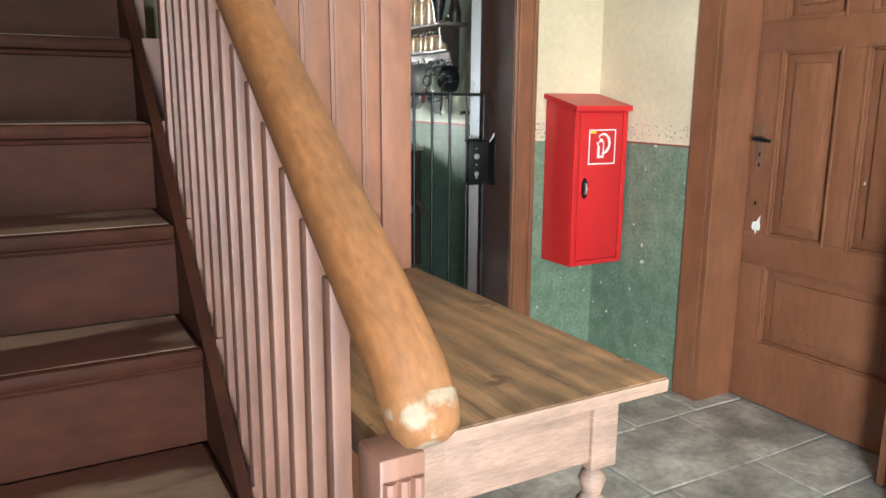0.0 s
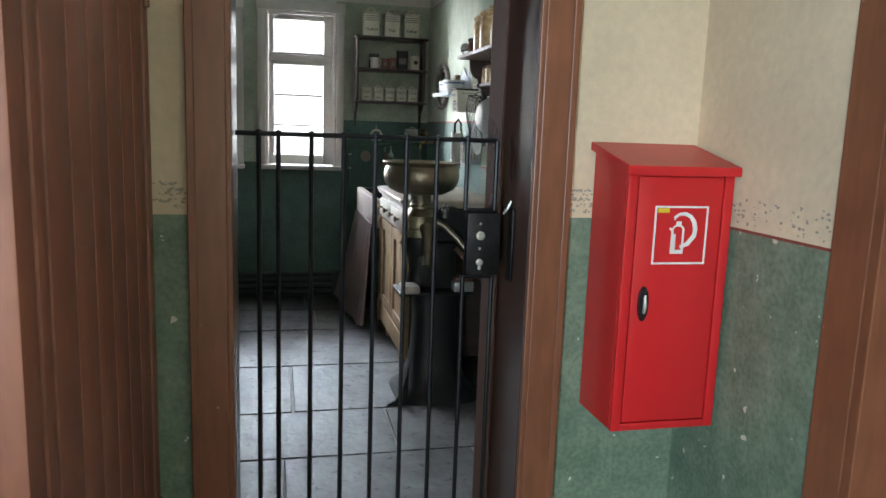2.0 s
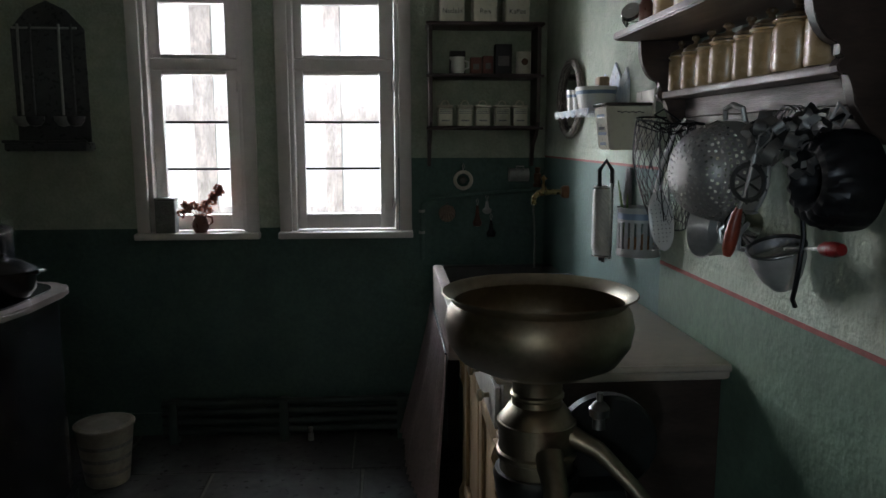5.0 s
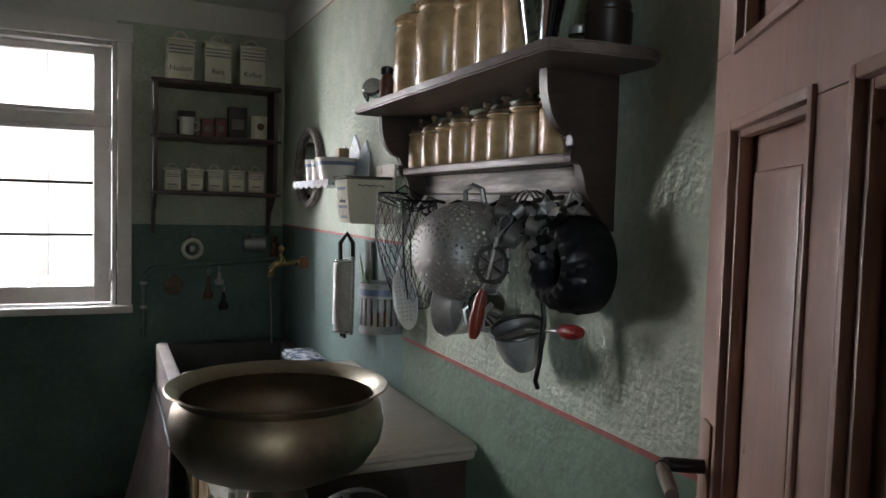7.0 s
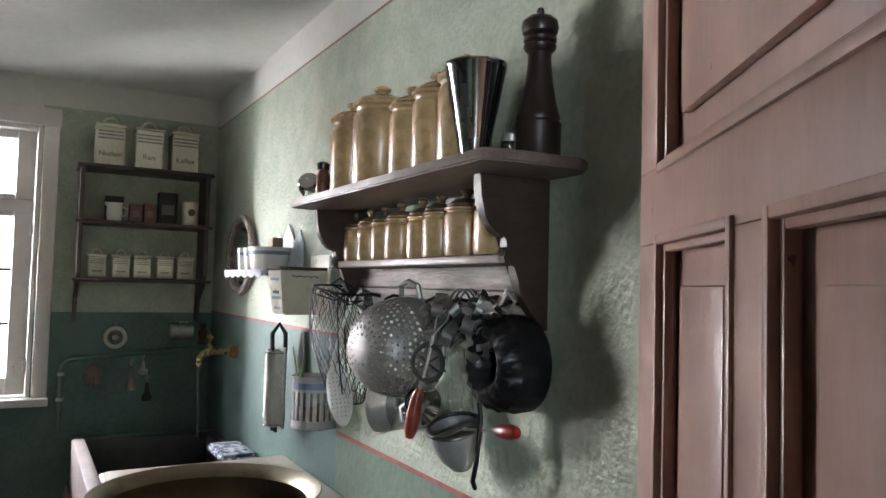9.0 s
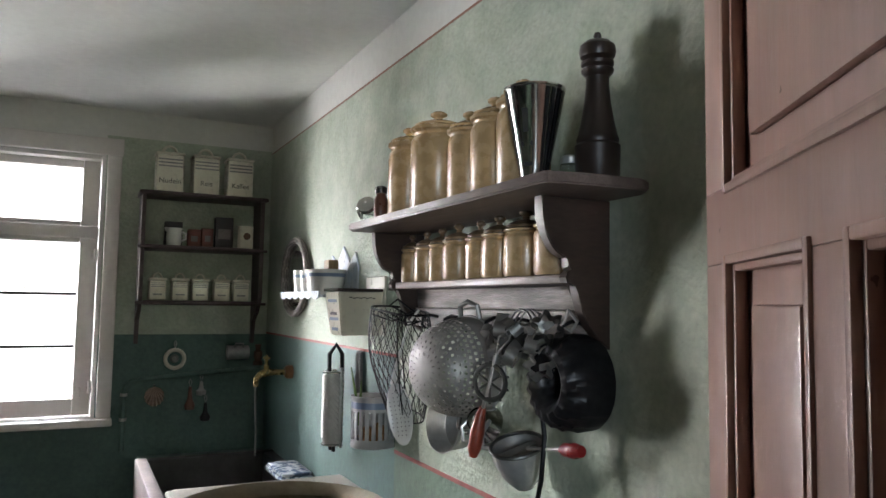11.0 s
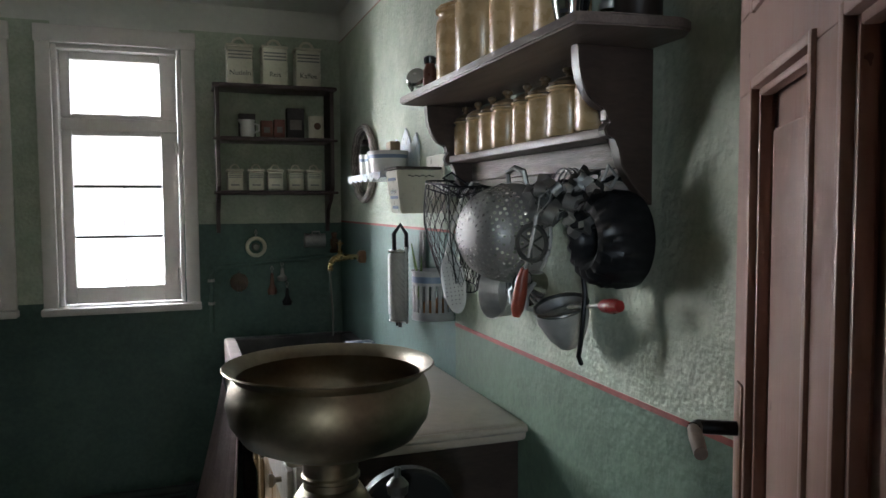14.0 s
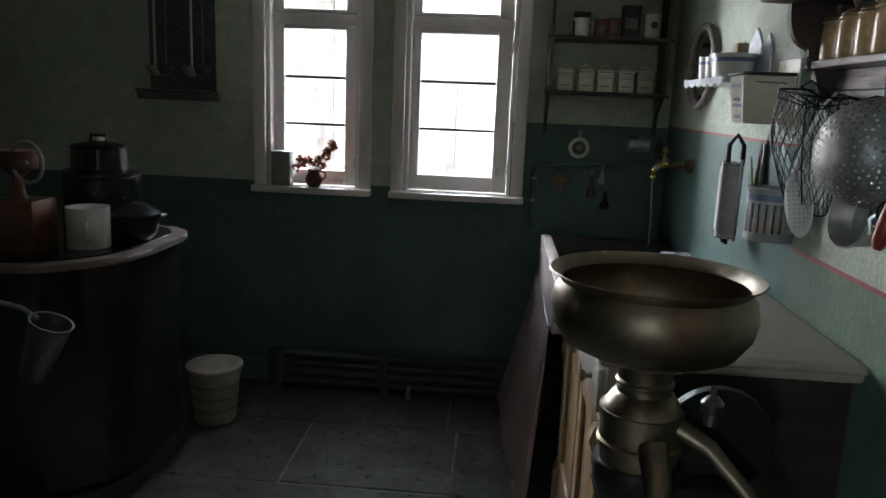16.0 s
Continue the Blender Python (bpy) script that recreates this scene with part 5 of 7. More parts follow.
# ---- kitchen: utensils hung on the right wall ----
# colander: a punched bowl, its open side to the wall
col = thing("colander", (0.69, 1.50, 1.33), "large grey metal colander with punched holes hung by its handle", "colander")
CM = Matrix.Translation((0.712, 1.575, 1.322)) @ Euler((0, radians(-90), 0)).to_matrix().to_4x4() @ pose(0, 0, 0, 14, 0, 0)
CR, CD = 0.098, 0.118
bm = bmesh.new()
seg, rows_n = 92, 28
def col_pt(i, k, inset=0.0):
    f = k / rows_n
    a = 2 * math.pi * i / seg
    r = (CR - inset) * math.cos(f * math.pi / 2) ** 0.62 if k < rows_n else 0.0
    return CM @ Vector((r * math.cos(a), r * math.sin(a), (CD - inset) * math.sin(f * math.pi / 2)))


outer = [[bm.verts.new(col_pt(i, k)) for i in range(seg)] for k in range(rows_n)]
tip = bm.verts.new(CM @ Vector((0, 0, CD)))
for k in range(rows_n - 1):
    for i in range(seg):
        ring = k % 2 == 1 and 7 <= k <= 26
        per = max(2, round(2 / max(0.12, math.cos(k / rows_n * math.pi / 2) ** 0.62)))
        shift = (k // 2 % 2) * (per // 2)
        if ring and (i + shift) % per == 0:
            continue
        bm.faces.new((outer[k][i], outer[k][(i + 1) % seg], outer[k + 1][(i + 1) % seg], outer[k + 1][i]))
for i in range(seg):
    bm.faces.new((outer[-1][i], outer[-1][(i + 1) % seg], tip))
bmesh.ops.solidify(bm, geom=bm.faces[:], thickness=0.0015)
part("punched_bowl", bm, M_ALU, col)
part("rim", tube([CM @ Vector((CR * math.cos(radians(a)), CR * math.sin(radians(a)), 0)) for a in range(0, 360, 10)], 0.004, 8, closed=True), M_ALU, col)
for s in (1, -1):
    part("handle", tube([CM @ Vector((s * (CR - 0.002), -0.028, 0)), CM @ Vector((s * (CR + 0.022), -0.025, 0.004)), CM @ Vector((s * (CR + 0.030), 0, 0.006)), CM @ Vector((s * (CR + 0.022), 0.025, 0.004)), CM @ Vector((s * (CR - 0.002), 0.028, 0))], 0.0055, 8), M_DARKTIN, col, "dark wire handle")

# ring cake mould with fluted sides
mo = thing("cake_mould", (0.71, 1.20, 1.345), "black fluted ring cake mould hanging on the rail", "cake tin")
MM = Matrix.Translation((0.758, 1.258, 1.322)) @ Euler((0, radians(-90), 0)).to_matrix().to_4x4() @ pose(0, 0, 0, -2, 0, 0)
bm = bmesh.new()
S = 96
prof = [(0.077, 0.0), (0.078, 0.004), (0.0765, 0.030), (0.073, 0.050), (0.067, 0.066), (0.058, 0.077), (0.047, 0.080), (0.037, 0.074), (0.030, 0.058), (0.025, 0.030), (0.022, 0.0)]
rings = []
for j, (r, h) in enumerate(prof):
    ring = []
    for i in range(S):
        a = 2 * math.pi * i / S
        fl = 0.0042 * math.sin(16 * a + 9 * h * 14) * (0.15 if j < 2 else max(0.12, (r - 0.024) / 0.062))
        ring.append(bm.verts.new(MM @ Vector(((r + fl) * math.cos(a), (r + fl) * math.sin(a), h + fl * 0.6))))
    rings.append(ring)
for a, b in zip(rings, rings[1:]):
    for i in range(S):
        bm.faces.new((a[i], a[(i + 1) % S], b[(i + 1) % S], b[i]))
bmesh.ops.solidify(bm, geom=bm.faces[:], thickness=0.002)
part("fluted_ring", bm, M_MOULD, mo)
part("hanging_ring", tube([(0.722, 1.235, 1.42 + 0.0), (0.716, 1.25, 1.438), (0.712, 1.262, 1.412), (0.720, 1.248, 1.404)], 0.003, 6, closed=True), M_TIN, mo)
# cookie cutters on a wire ring
rnd = random.Random(5)
def cutter(y, z, x, r, lobes, tilt, turn):
    t = thing("cookie_cutter", (x, y, z), "small bent tin cookie cutter hanging on a wire ring", "cookie cutter", "cookie cutters")
    pts = []
    for i in range(30):
        a = 2 * math.pi * i / 30
        q = r * (1 + 0.28 * math.cos(lobes * a))
        pts.append((q * math.cos(a), q * math.sin(a)))
    bm = bmesh.new()
    m = Matrix.Translation((x, y, z)) @ pose(0, 0, 0, tilt, turn, 20 * lobes)
    lo = [bm.verts.new(m @ Vector((u, v, 0))) for u, v in pts]
    hi = [bm.verts.new(m @ Vector((u, v, 0.020))) for u, v in pts]
    for i in range(30):
        bm.faces.new((lo[i], lo[(i + 1) % 30], hi[(i + 1) % 30], hi[i]))
    bmesh.ops.solidify(bm, geom=bm.faces[:], thickness=0.0012)
    part("band", bm, M_TIN if rnd.random() < 0.75 else M_DARKTIN, t)
    part("grip", slab([(-0.4 * r, -0.006), (0.4 * r, -0.006), (0.4 * r, 0.006), (-0.4 * r, 0.006)], 0.001, m @ pose(0, 0, 0.0205)), M_TIN, t)


for i in range(19):
    cutter(1.41 - 0.0085 * i + rnd.uniform(-0.02, 0.02), 1.412 - rnd.uniform(0, 0.062), 0.682 + rnd.uniform(-0.02, 0.025), rnd.uniform(0.015, 0.024), rnd.choice((2, 3, 4, 5, 6)), rnd.uniform(30, 120), rnd.uniform(-60, 60))
cr = thing("cutter_ring", (0.69, 1.345, 1.41), "wire ring that carries the cookie cutters", "wire ring")
for j in range(3):
    part("wire", tube([(0.69 + 0.01 * j, 1.35 + 0.038 * math.cos(radians(a)), 1.402 + 0.036 * math.sin(radians(a))) for a in range(0, 360, 20)], 0.0018, 6, closed=True), M_IRON, cr)

# egg beater
eb = thing("egg_beater", (0.665, 1.405, 1.30), "hand egg beater with a gear wheel and red wooden handle", "egg beater")
W = Matrix.Translation((0.650, 1.385, 1.312)) @ Euler((0, radians(-90), 0)).to_matrix().to_4x4() @ pose(0, 0, 0, 30, 0, 0)
gw = part("gear_wheel", tube([W @ Vector((0.030 * math.cos(radians(a)), 0.030 * math.sin(radians(a)), 0)) for a in range(0, 360, 15)], 0.0045, 6, closed=True), M_DARKTIN, eb)
for a in range(0, 360, 60):
    part("spoke", tube([W @ Vector((0, 0, 0)), W @ Vector((0.029 * math.cos(radians(a)), 0.029 * math.sin(radians(a)), 0))], 0.002, 5), M_DARKTIN, gw)
for i in range(30):
    a = 2 * math.pi * i / 30
    if i % 3 == 0:
        part("tooth", tube([W @ Vector((0.034 * math.cos(a), 0.034 * math.sin(a), 0)), W @ Vector((0.037 * math.cos(a), 0.037 * math.sin(a), 0))], 0.0022, 5), M_DARKTIN, eb)
part("shaft", tube([(0.655, 1.375, 1.36), (0.650, 1.385, 1.31), (0.645, 1.40, 1.265)], 0.004, 8), M_TIN, eb)
part("wooden_handle", tube([(0.645, 1.40, 1.268), (0.643, 1.405, 1.255), (0.640, 1.410, 1.225), (0.637, 1.415, 1.195), (0.636, 1.417, 1.182)], [0.006, 0.0095, 0.0125, 0.0115, 0.007], 14), M_REDWOOD, eb, "red-brown wooden handle")
part("whisk_wire", tube([(0.655, 1.375, 1.36), (0.672, 1.36, 1.385), (0.67, 1.345, 1.41), (0.655, 1.365, 1.39)], 0.002, 6, closed=True), M_TIN, eb)

# rotary strainer with red knob
st = thing("food_mill", (0.70, 1.36, 1.15), "dark wire food strainer with a crank and red knob", "food mill")
SM = Matrix.Translation((0.712, 1.395, 1.200)) @ pose(0, 0, 0, 8, -18, 0) @ Matrix.Scale(0.78, 4)
bm = lathe([(0.060, 0.0), (0.058, -0.030), (0.042, -0.072), (0.022, -0.100), (0.0, -0.108)], 40)
bmesh.ops.transform(bm, matrix=SM, verts=bm.verts)
bmesh.ops.solidify(bm, geom=bm.faces[:], thickness=0.0012)
part("sieve_bowl", bm, M_ALU, st, "dark perforated strainer bowl")
part("rim", tube([SM @ Vector((0.061 * math.cos(radians(a)), 0.061 * math.sin(radians(a)), 0.0)) for a in range(0, 360, 12)], 0.0035, 8, closed=True), M_DARKTIN, st)
part("frame_wire", tube([(0.70, 1.335, 1.375), (0.705, 1.315, 1.30), (0.705, 1.300, 1.23), (0.70, 1.302, 1.16), (0.705, 1.32, 1.125), (0.715, 1.328, 1.110)], 0.0042, 8), M_IRON, st, "black frame wire")
part("blade", slab([(-0.05, -0.012), (0.05, -0.004), (0.05, 0.006), (-0.05, 0.012)], 0.002, SM @ pose(0, 0, -0.012, 12, 0, 0)), M_TIN, st, "bright crushing blade")
part("crank_shaft", tube([(0.700, 1.345, 1.205), (0.708, 1.29, 1.212), (0.712, 1.255, 1.218)], 0.003, 8), M_TIN, st)
part("red_knob", tube([(0.711, 1.262, 1.217), (0.712, 1.252, 1.218), (0.713, 1.228, 1.220), (0.714, 1.212, 1.222)], [0.006, 0.011, 0.0125, 0.009], 14), M_REDPLASTIC, st, "red handle knob")

# saucepan behind and strainer cup
sp = thing("small_pan", (0.72, 1.70, 1.19), "grey metal pan with a rolled rim hung against the wall", "pan")
part("pan", spun([(0, 0), (0.052, 0), (0.060, 0.045), (0.064, 0.046), (0.061, 0.048), (0.052, 0.003), (0, 0.003)], 36, Matrix.Translation((0.745, 1.67, 1.195)) @ Euler((0, radians(-82), radians(8))).to_matrix().to_4x4()), M_TIN, sp)
part("hanger", tube([(0.74, 1.67, 1.255), (0.735, 1.665, 1.33), (0.73, 1.66, 1.40)], 0.004, 8), M_TIN, sp)
tc = thing("tea_strainer", (0.70, 1.47, 1.20), "tin strainer cup with two looped handles", "strainer")
part("cup", spun([(0.020, 0.03), (0.034, 0.0), (0.037, 0.0), (0.022, 0.032)], 32, Matrix.Translation((0.70, 1.485, 1.222)) @ pose(0, 0, 0, 20, -60, 0)), M_CHROME, tc)
for dy in (-0.03, 0.03):
    part("loop_handle", tube([(0.69, 1.485 + dy, 1.235), (0.67, 1.485 + dy * 1.3, 1.215), (0.672, 1.485 + dy * 1.2, 1.19), (0.695, 1.485 + dy, 1.185)], 0.0045, 8), M_TIN, tc)

# skimmer
sk2 = thing("skimmer", (0.69, 1.79, 1.20), "white enamelled skimmer spoon with fine holes", "skimmer")
KM = Matrix.Translation((0.655, 1.787, 1.203)) @ pose(0, 0, 0, 90, 0, -42) @ pose(0, 0, 0, 0, 0, 100)
part("blade", spun([(0.0, -0.006), (0.018, -0.004), (0.027, 0.0), (0.029, 0.001), (0.027, 0.002), (0.017, -0.002), (0, -0.004)], 36, KM @ Matrix.Diagonal((2.35, 1.0, 1, 1))), M_WHITEENAMEL, sk2)
for a in range(-6, 7):
    for b in range(-2, 3):
        if (a / 6.4) ** 2 + (b / 2.7) ** 2 < 0.85:
            part("hole", spun([(0, 0), (0.0014, 0), (0.0014, 0.0006), (0, 0.0006)], 6, KM @ pose(a * 0.0092, b * 0.0092, 0.0015 - 0.0075 * (1 - (a / 6.8) ** 2 - (b / 3) ** 2) + 0.0045)), M_DARKTIN, sk2)
part("handle", tube([(0.655, 1.829, 1.262), (0.672, 1.845, 1.32), (0.705, 1.86, 1.40), (0.730, 1.862, 1.43)], [0.007, 0.0045, 0.0035, 0.003], 8), M_WHITEENAMEL, sk2)

# wire basket
wb = thing("wire_basket", (0.69, 1.86, 1.32), "black wire mesh basket with crossed struts hanging on the rail", "wire basket")
def basket_pt(a, f):
    """A point of the bag-shaped net: a turns round it, f goes from the rim down."""
    r = 0.080 + 0.020 * math.sin(min(1.0, f * 1.6) * math.pi * 0.62) - 0.042 * max(0.0, f - 0.45) ** 1.3 / 0.55 ** 1.3
    e = 0.62 + 0.38 * min(1.0, f * 2)
    cx, cy = math.copysign(abs(math.cos(a)) ** e, math.cos(a)), math.copysign(abs(math.sin(a)) ** e, math.sin(a))
    return Vector((0.690 - 0.004 * math.sin(f * 3) + 0.62 * r * cx, 1.885 - 0.045 * f + 1.22 * r * cy, 1.428 - 0.235 * f + 0.010 * math.sin(a)))


part("rim_wire", tube([basket_pt(2 * math.pi * i / 28, 0) for i in range(28)], 0.0026, 6, closed=True), M_IRON, wb)
for a0, a1 in ((0.8, 3.9), (2.3, 5.5), (0.1, 2.6), (3.5, 5.9)):
    p, q = basket_pt(a0, 0), basket_pt(a1, 0.06)
    part("cross_strut", tube([p, (p + q) / 2 - Vector((0, 0, 0.022)), q], 0.002, 6), M_IRON, wb)
for a0 in (0.8, 2.35, 3.95, 5.5):
    part("corner_strut", tube([basket_pt(a0, f / 6) for f in range(7)], 0.0016, 6), M_IRON, wb)
bm = bmesh.new()
NN = 24
for k in range(NN):
    for way in (1, -1):
        tube([basket_pt(2 * math.pi * (k + way * 5.0 * i / 14 + 0.12 * (i % 2) * way) / NN, i / 14) for i in range(15)], 0.00085, 4, bm, caps=False)
tube([basket_pt(2 * math.pi * i / 20, 1.0) for i in range(20)], 0.0016, 5, bm, closed=True)
part("mesh_net", bm, M_IRON, wb, "fine dark wire net")

# slotted onion pot
op = thing("onion_pot", (0.712, 2.10, 1.075), "grey-blue slotted onion pot with a blue band hung on the wall", "onion pot")
ox, oy, oz, orr = 0.712, 2.10, 1.075, 0.056
bm = lathe([(0, 0), (orr, 0), (orr + 0.002, 0.006), (orr, 0.012), (orr, 0.022), (orr - 0.003, 0.022), (orr - 0.003, 0.004), (0, 0.004)], 48, (ox, oy, oz))
pot = part("pot_base", bm, M_POT, op)
part("pot_rim", lathe([(orr, 0.092), (orr, 0.125), (orr + 0.003, 0.130), (orr - 0.003, 0.131), (orr - 0.003, 0.092), (orr, 0.092)], 48, (ox, oy, oz)), M_POT, op)
part("blue_band", lathe([(orr + 0.0006, 0.100), (orr + 0.0006, 0.116), (orr - 0.001, 0.116), (orr - 0.001, 0.100), (orr + 0.0006, 0.100)], 48, (ox, oy, oz)), M_BLUE, op, "blue painted band")
for i in range(20):
    a = 2 * math.pi * i / 20
    bm = box(-0.0055, 0.0055, -0.0016, 0.0016, 0.0222, 0.0918, 0.001)
    bmesh.ops.transform(bm, matrix=Matrix.Translation((ox + (orr - 0.0016) * math.cos(a), oy + (orr - 0.0016) * math.sin(a), oz)) @ pose(0, 0, 0, 0, 0, math.degrees(a) + 90), verts=bm.verts)
    part("slat", bm, M_POT, op)
for i, (dx, dy, s) in enumerate(((-0.02, -0.015, 0.024), (0.02, 0.01, 0.026), (-0.005, 0.028, 0.022))):
    t = thing("onion", (ox + dx, oy + dy, oz + 0.004), "brown onion inside the slotted pot", "onion", "onions in the pot")
    part("bulb", lathe([(0, 0), (s * 0.7, s * 0.25), (s, s), (s * 0.75, s * 1.6), (s * 0.2, s * 1.95), (0, s * 2.1)], 18, (ox + dx, oy + dy, oz + 0.0045)), M_ONION, t)
sho = thing("onion_shoot", (ox - 0.03, oy + 0.03, oz + 0.05), "green onion shoot sprouting from the pot", "shoot")
part("leaf", tube([(ox - 0.03, oy + 0.03, oz + 0.05), (ox - 0.034, oy + 0.036, oz + 0.12), (ox - 0.045, oy + 0.05, oz + 0.20)], [0.004, 0.0045, 0.001], 8), M_GREENLEAF, sho)
part("leaf", tube([(ox - 0.03, oy + 0.03, oz + 0.05), (ox - 0.024, oy + 0.030, oz + 0.12), (ox - 0.022, oy + 0.034, oz + 0.165)], [0.004, 0.004, 0.001], 8), M_GREENLEAF, sho)

# grater
gr = thing("grater", (0.715, 2.45, 1.02), "half-round tin grater with a black strap handle", "grater")
gx, gy2, gr_r = 0.722, 2.445, 0.036
bm = bmesh.new()
A = [math.pi / 2 + math.pi * 1.25 * (i / 30) - 0.4 for i in range(31)]
ringz = [1.025 + 0.215 * k / 40 for k in range(41)]
vg = [[bm.verts.new((gx + (gr_r + (0.0042 if (i + k) % 3 == 0 and 2 < k < 38 else 0)) * math.cos(a), gy2 + (gr_r + (0.0042 if (i + k) % 3 == 0 and 2 < k < 38 else 0)) * math.sin(a), z)) for i, a in enumerate(A)] for k, z in enumerate(ringz)]
for k in range(40):
    for i in range(30):
        bm.faces.new((vg[k][i], vg[k][i + 1], vg[k + 1][i + 1], vg[k + 1][i]))
part("rasp", bm, M_ALU, gr, "raised rasp surface")
for z in (1.022, 1.235):
    part("band", tube([(gx + (gr_r + 0.001) * math.cos(a), gy2 + (gr_r + 0.001) * math.sin(a), z) for a in A], 0.0035, 8), M_CHROME, gr)
part("side_rod", tube([(gx + 0.006, gy2 - 0.037, 1.015), (gx + 0.006, gy2 - 0.037, 1.25)], 0.005, 8), M_TIN, gr)
part("strap_handle", tube([(gx - 0.02, gy2, 1.235), (gx - 0.022, gy2 - 0.002, 1.29), (gx - 0.004, gy2 - 0.01, 1.318), (gx + 0.012, gy2 - 0.02, 1.29), (gx + 0.012, gy2 - 0.022, 1.235)], 0.007, 8), M_IRON, gr, "black strap handle")
for dy in (0.0, -0.03):
    part("foot", lathe([(0, 0), (0.006, 0), (0.006, 0.018), (0, 0.018)], 10, (gx - 0.012, gy2 + dy, 1.004)), M_IRON, gr)
g2 = thing("flat_grater", (0.765, 2.36, 1.02), "narrow dark flat grater behind the round one", "grater")
part("blade", slab([(-0.028, 0), (0.028, 0), (0.020, 0.27), (-0.020, 0.27)], 0.008, Matrix(((0, 0, 1, 0.762), (1, 0, 0, 2.36), (0, 1, 0, 1.03), (0, 0, 0, 1))), bevel=0.002), M_DARKTIN, g2)

# salt box
sa = thing("salt_box", (0.71, 2.25, 1.355), "cream enamel salt box with wooden lid and printed front", "salt box")
bm = bmesh.new()
lo = [(0.655, 2.20), (0.773, 2.20), (0.773, 2.305), (0.655, 2.305)]
hi = [(0.640, 2.19), (0.773, 2.19), (0.773, 2.312), (0.640, 2.312)]
v0 = [bm.verts.new((x, y, 1.355)) for x, y in lo]
v1 = [bm.verts.new((x, y, 1.475)) for x, y in hi]
bm.faces.new(v0), bm.faces.new(v1)
for i in range(4):
    bm.faces.new((v0[i], v0[(i + 1) % 4], v1[(i + 1) % 4], v1[i]))
bmesh.ops.bevel(bm, geom=bm.edges[:], offset=0.004, segments=2, affect="EDGES")
part("box_body", bm, M_ENAMEL, sa)
part("lid", box(0.636, 0.774, 2.186, 2.316, 1.476, 1.484, 0.003), M_DARKWOOD, sa, "dark wooden lid")
part("back_plate", box(0.768, 0.7745, 2.175, 2.325, 1.355, 1.52, 0.003), M_ENAMEL, sa)
for i in range(8):
    part("vent_mark", box(0.672 + i * 0.0095, 0.680 + i * 0.0095, 2.1902, 2.194, 1.458 - (i % 2) * 0.002, 1.461 - (i % 2) * 0.002), M_INK, sa, smooth=False)
for i, z in enumerate((1.45, 1.415, 1.40, 1.372)):
    part("printed_bar", box(0.6405 + (1.475 - z) * 0.125 - 0.0015, 0.6425 + (1.475 - z) * 0.125, 2.215 + (i % 2) * 0.01, 2.29 - (i % 2) * 0.012, z - 0.004, z + 0.004), M_BLUE if i != 1 else M_INK, sa, smooth=False)

# soap rack with three cups
sr = thing("soap_rack", (0.71, 2.600, 1.46), "white and blue enamel soap rack with three cups", "soap rack")
tray = [(0.655, 2.380)] + [(0.655 + 0.010 * math.cos(i * math.pi), 2.380 + 0.44 * i / 12) for i in range(13)] + [(0.655, 2.825), (0.772, 2.825), (0.772, 2.380)]
part("tray", slab(tray, 0.006, pose(0, 0, 1.462)), M_LIGHTBLUE, sr, "pale blue scalloped tray")
part("tray_front", slab([(2.380, 1.478), (2.825, 1.478)] + [(2.825 - 0.445 * i / 30, 1.462 - 0.009 * abs(math.sin(i * math.pi / 5))) for i in range(31)], 0.004, Matrix(((0, 0, 1, 0.641), (1, 0, 0, 0), (0, 1, 0, 0), (0, 0, 0, 1)))), M_LIGHTBLUE, sr)
bp = [(2.400, 1.468), (2.400, 1.56), (2.425, 1.60), (2.455, 1.585), (2.480, 1.57), (2.510, 1.60), (2.540, 1.625), (2.570, 1.60), (2.600, 1.57), (2.625, 1.585), (2.655, 1.60), (2.680, 1.56), (2.680, 1.468)]
part("back_plate", slab(bp, 0.005, Matrix(((0, 0, 1, 0.768), (1, 0, 0, 0), (0, 1, 0, 0), (0, 0, 0, 1)))), M_LIGHTBLUE, sr, "pale blue ornamented back plate", smooth=False)
for y, r, h in ((2.780, 0.034, 0.085), (2.690, 0.036, 0.080)):
    c = part("cup", lathe([(0, 0), (r * 0.8, 0), (r * 0.92, h * 0.6), (r, h), (r - 0.003, h), (r * 0.78, 0.004), (0, 0.004)], 28, (0.705, y, 1.4685)), M_WHITEENAMEL, sr)
    part("blue_band", lathe([(r * 0.955, h * 0.70), (r * 0.985, h * 0.82), (r * 0.97, h * 0.82), (r * 0.955, h * 0.70)], 28, (0.705, y, 1.4687)), M_BLUE, c)
c = part("basin", lathe([(0, 0), (0.048, 0), (0.058, 0.04), (0.064, 0.078), (0.060, 0.078), (0.046, 0.004), (0, 0.004)], 36, (0.703, 2.520, 1.4685), sy=1.35), M_WHITEENAMEL, sr)
part("blue_band", lathe([(0.0605, 0.055), (0.0630, 0.066), (0.0615, 0.066), (0.0605, 0.055)], 36, (0.703, 2.520, 1.4687), sy=1.35), M_BLUE, c)
spg = thing("scrub_sponge", (0.72, 2.500, 1.50), "ochre sponge standing in the soap basin", "sponge")
part("block", box(0.70, 0.735, 2.480, 2.530, 1.475, 1.578, 0.006), M_OAK, spg)

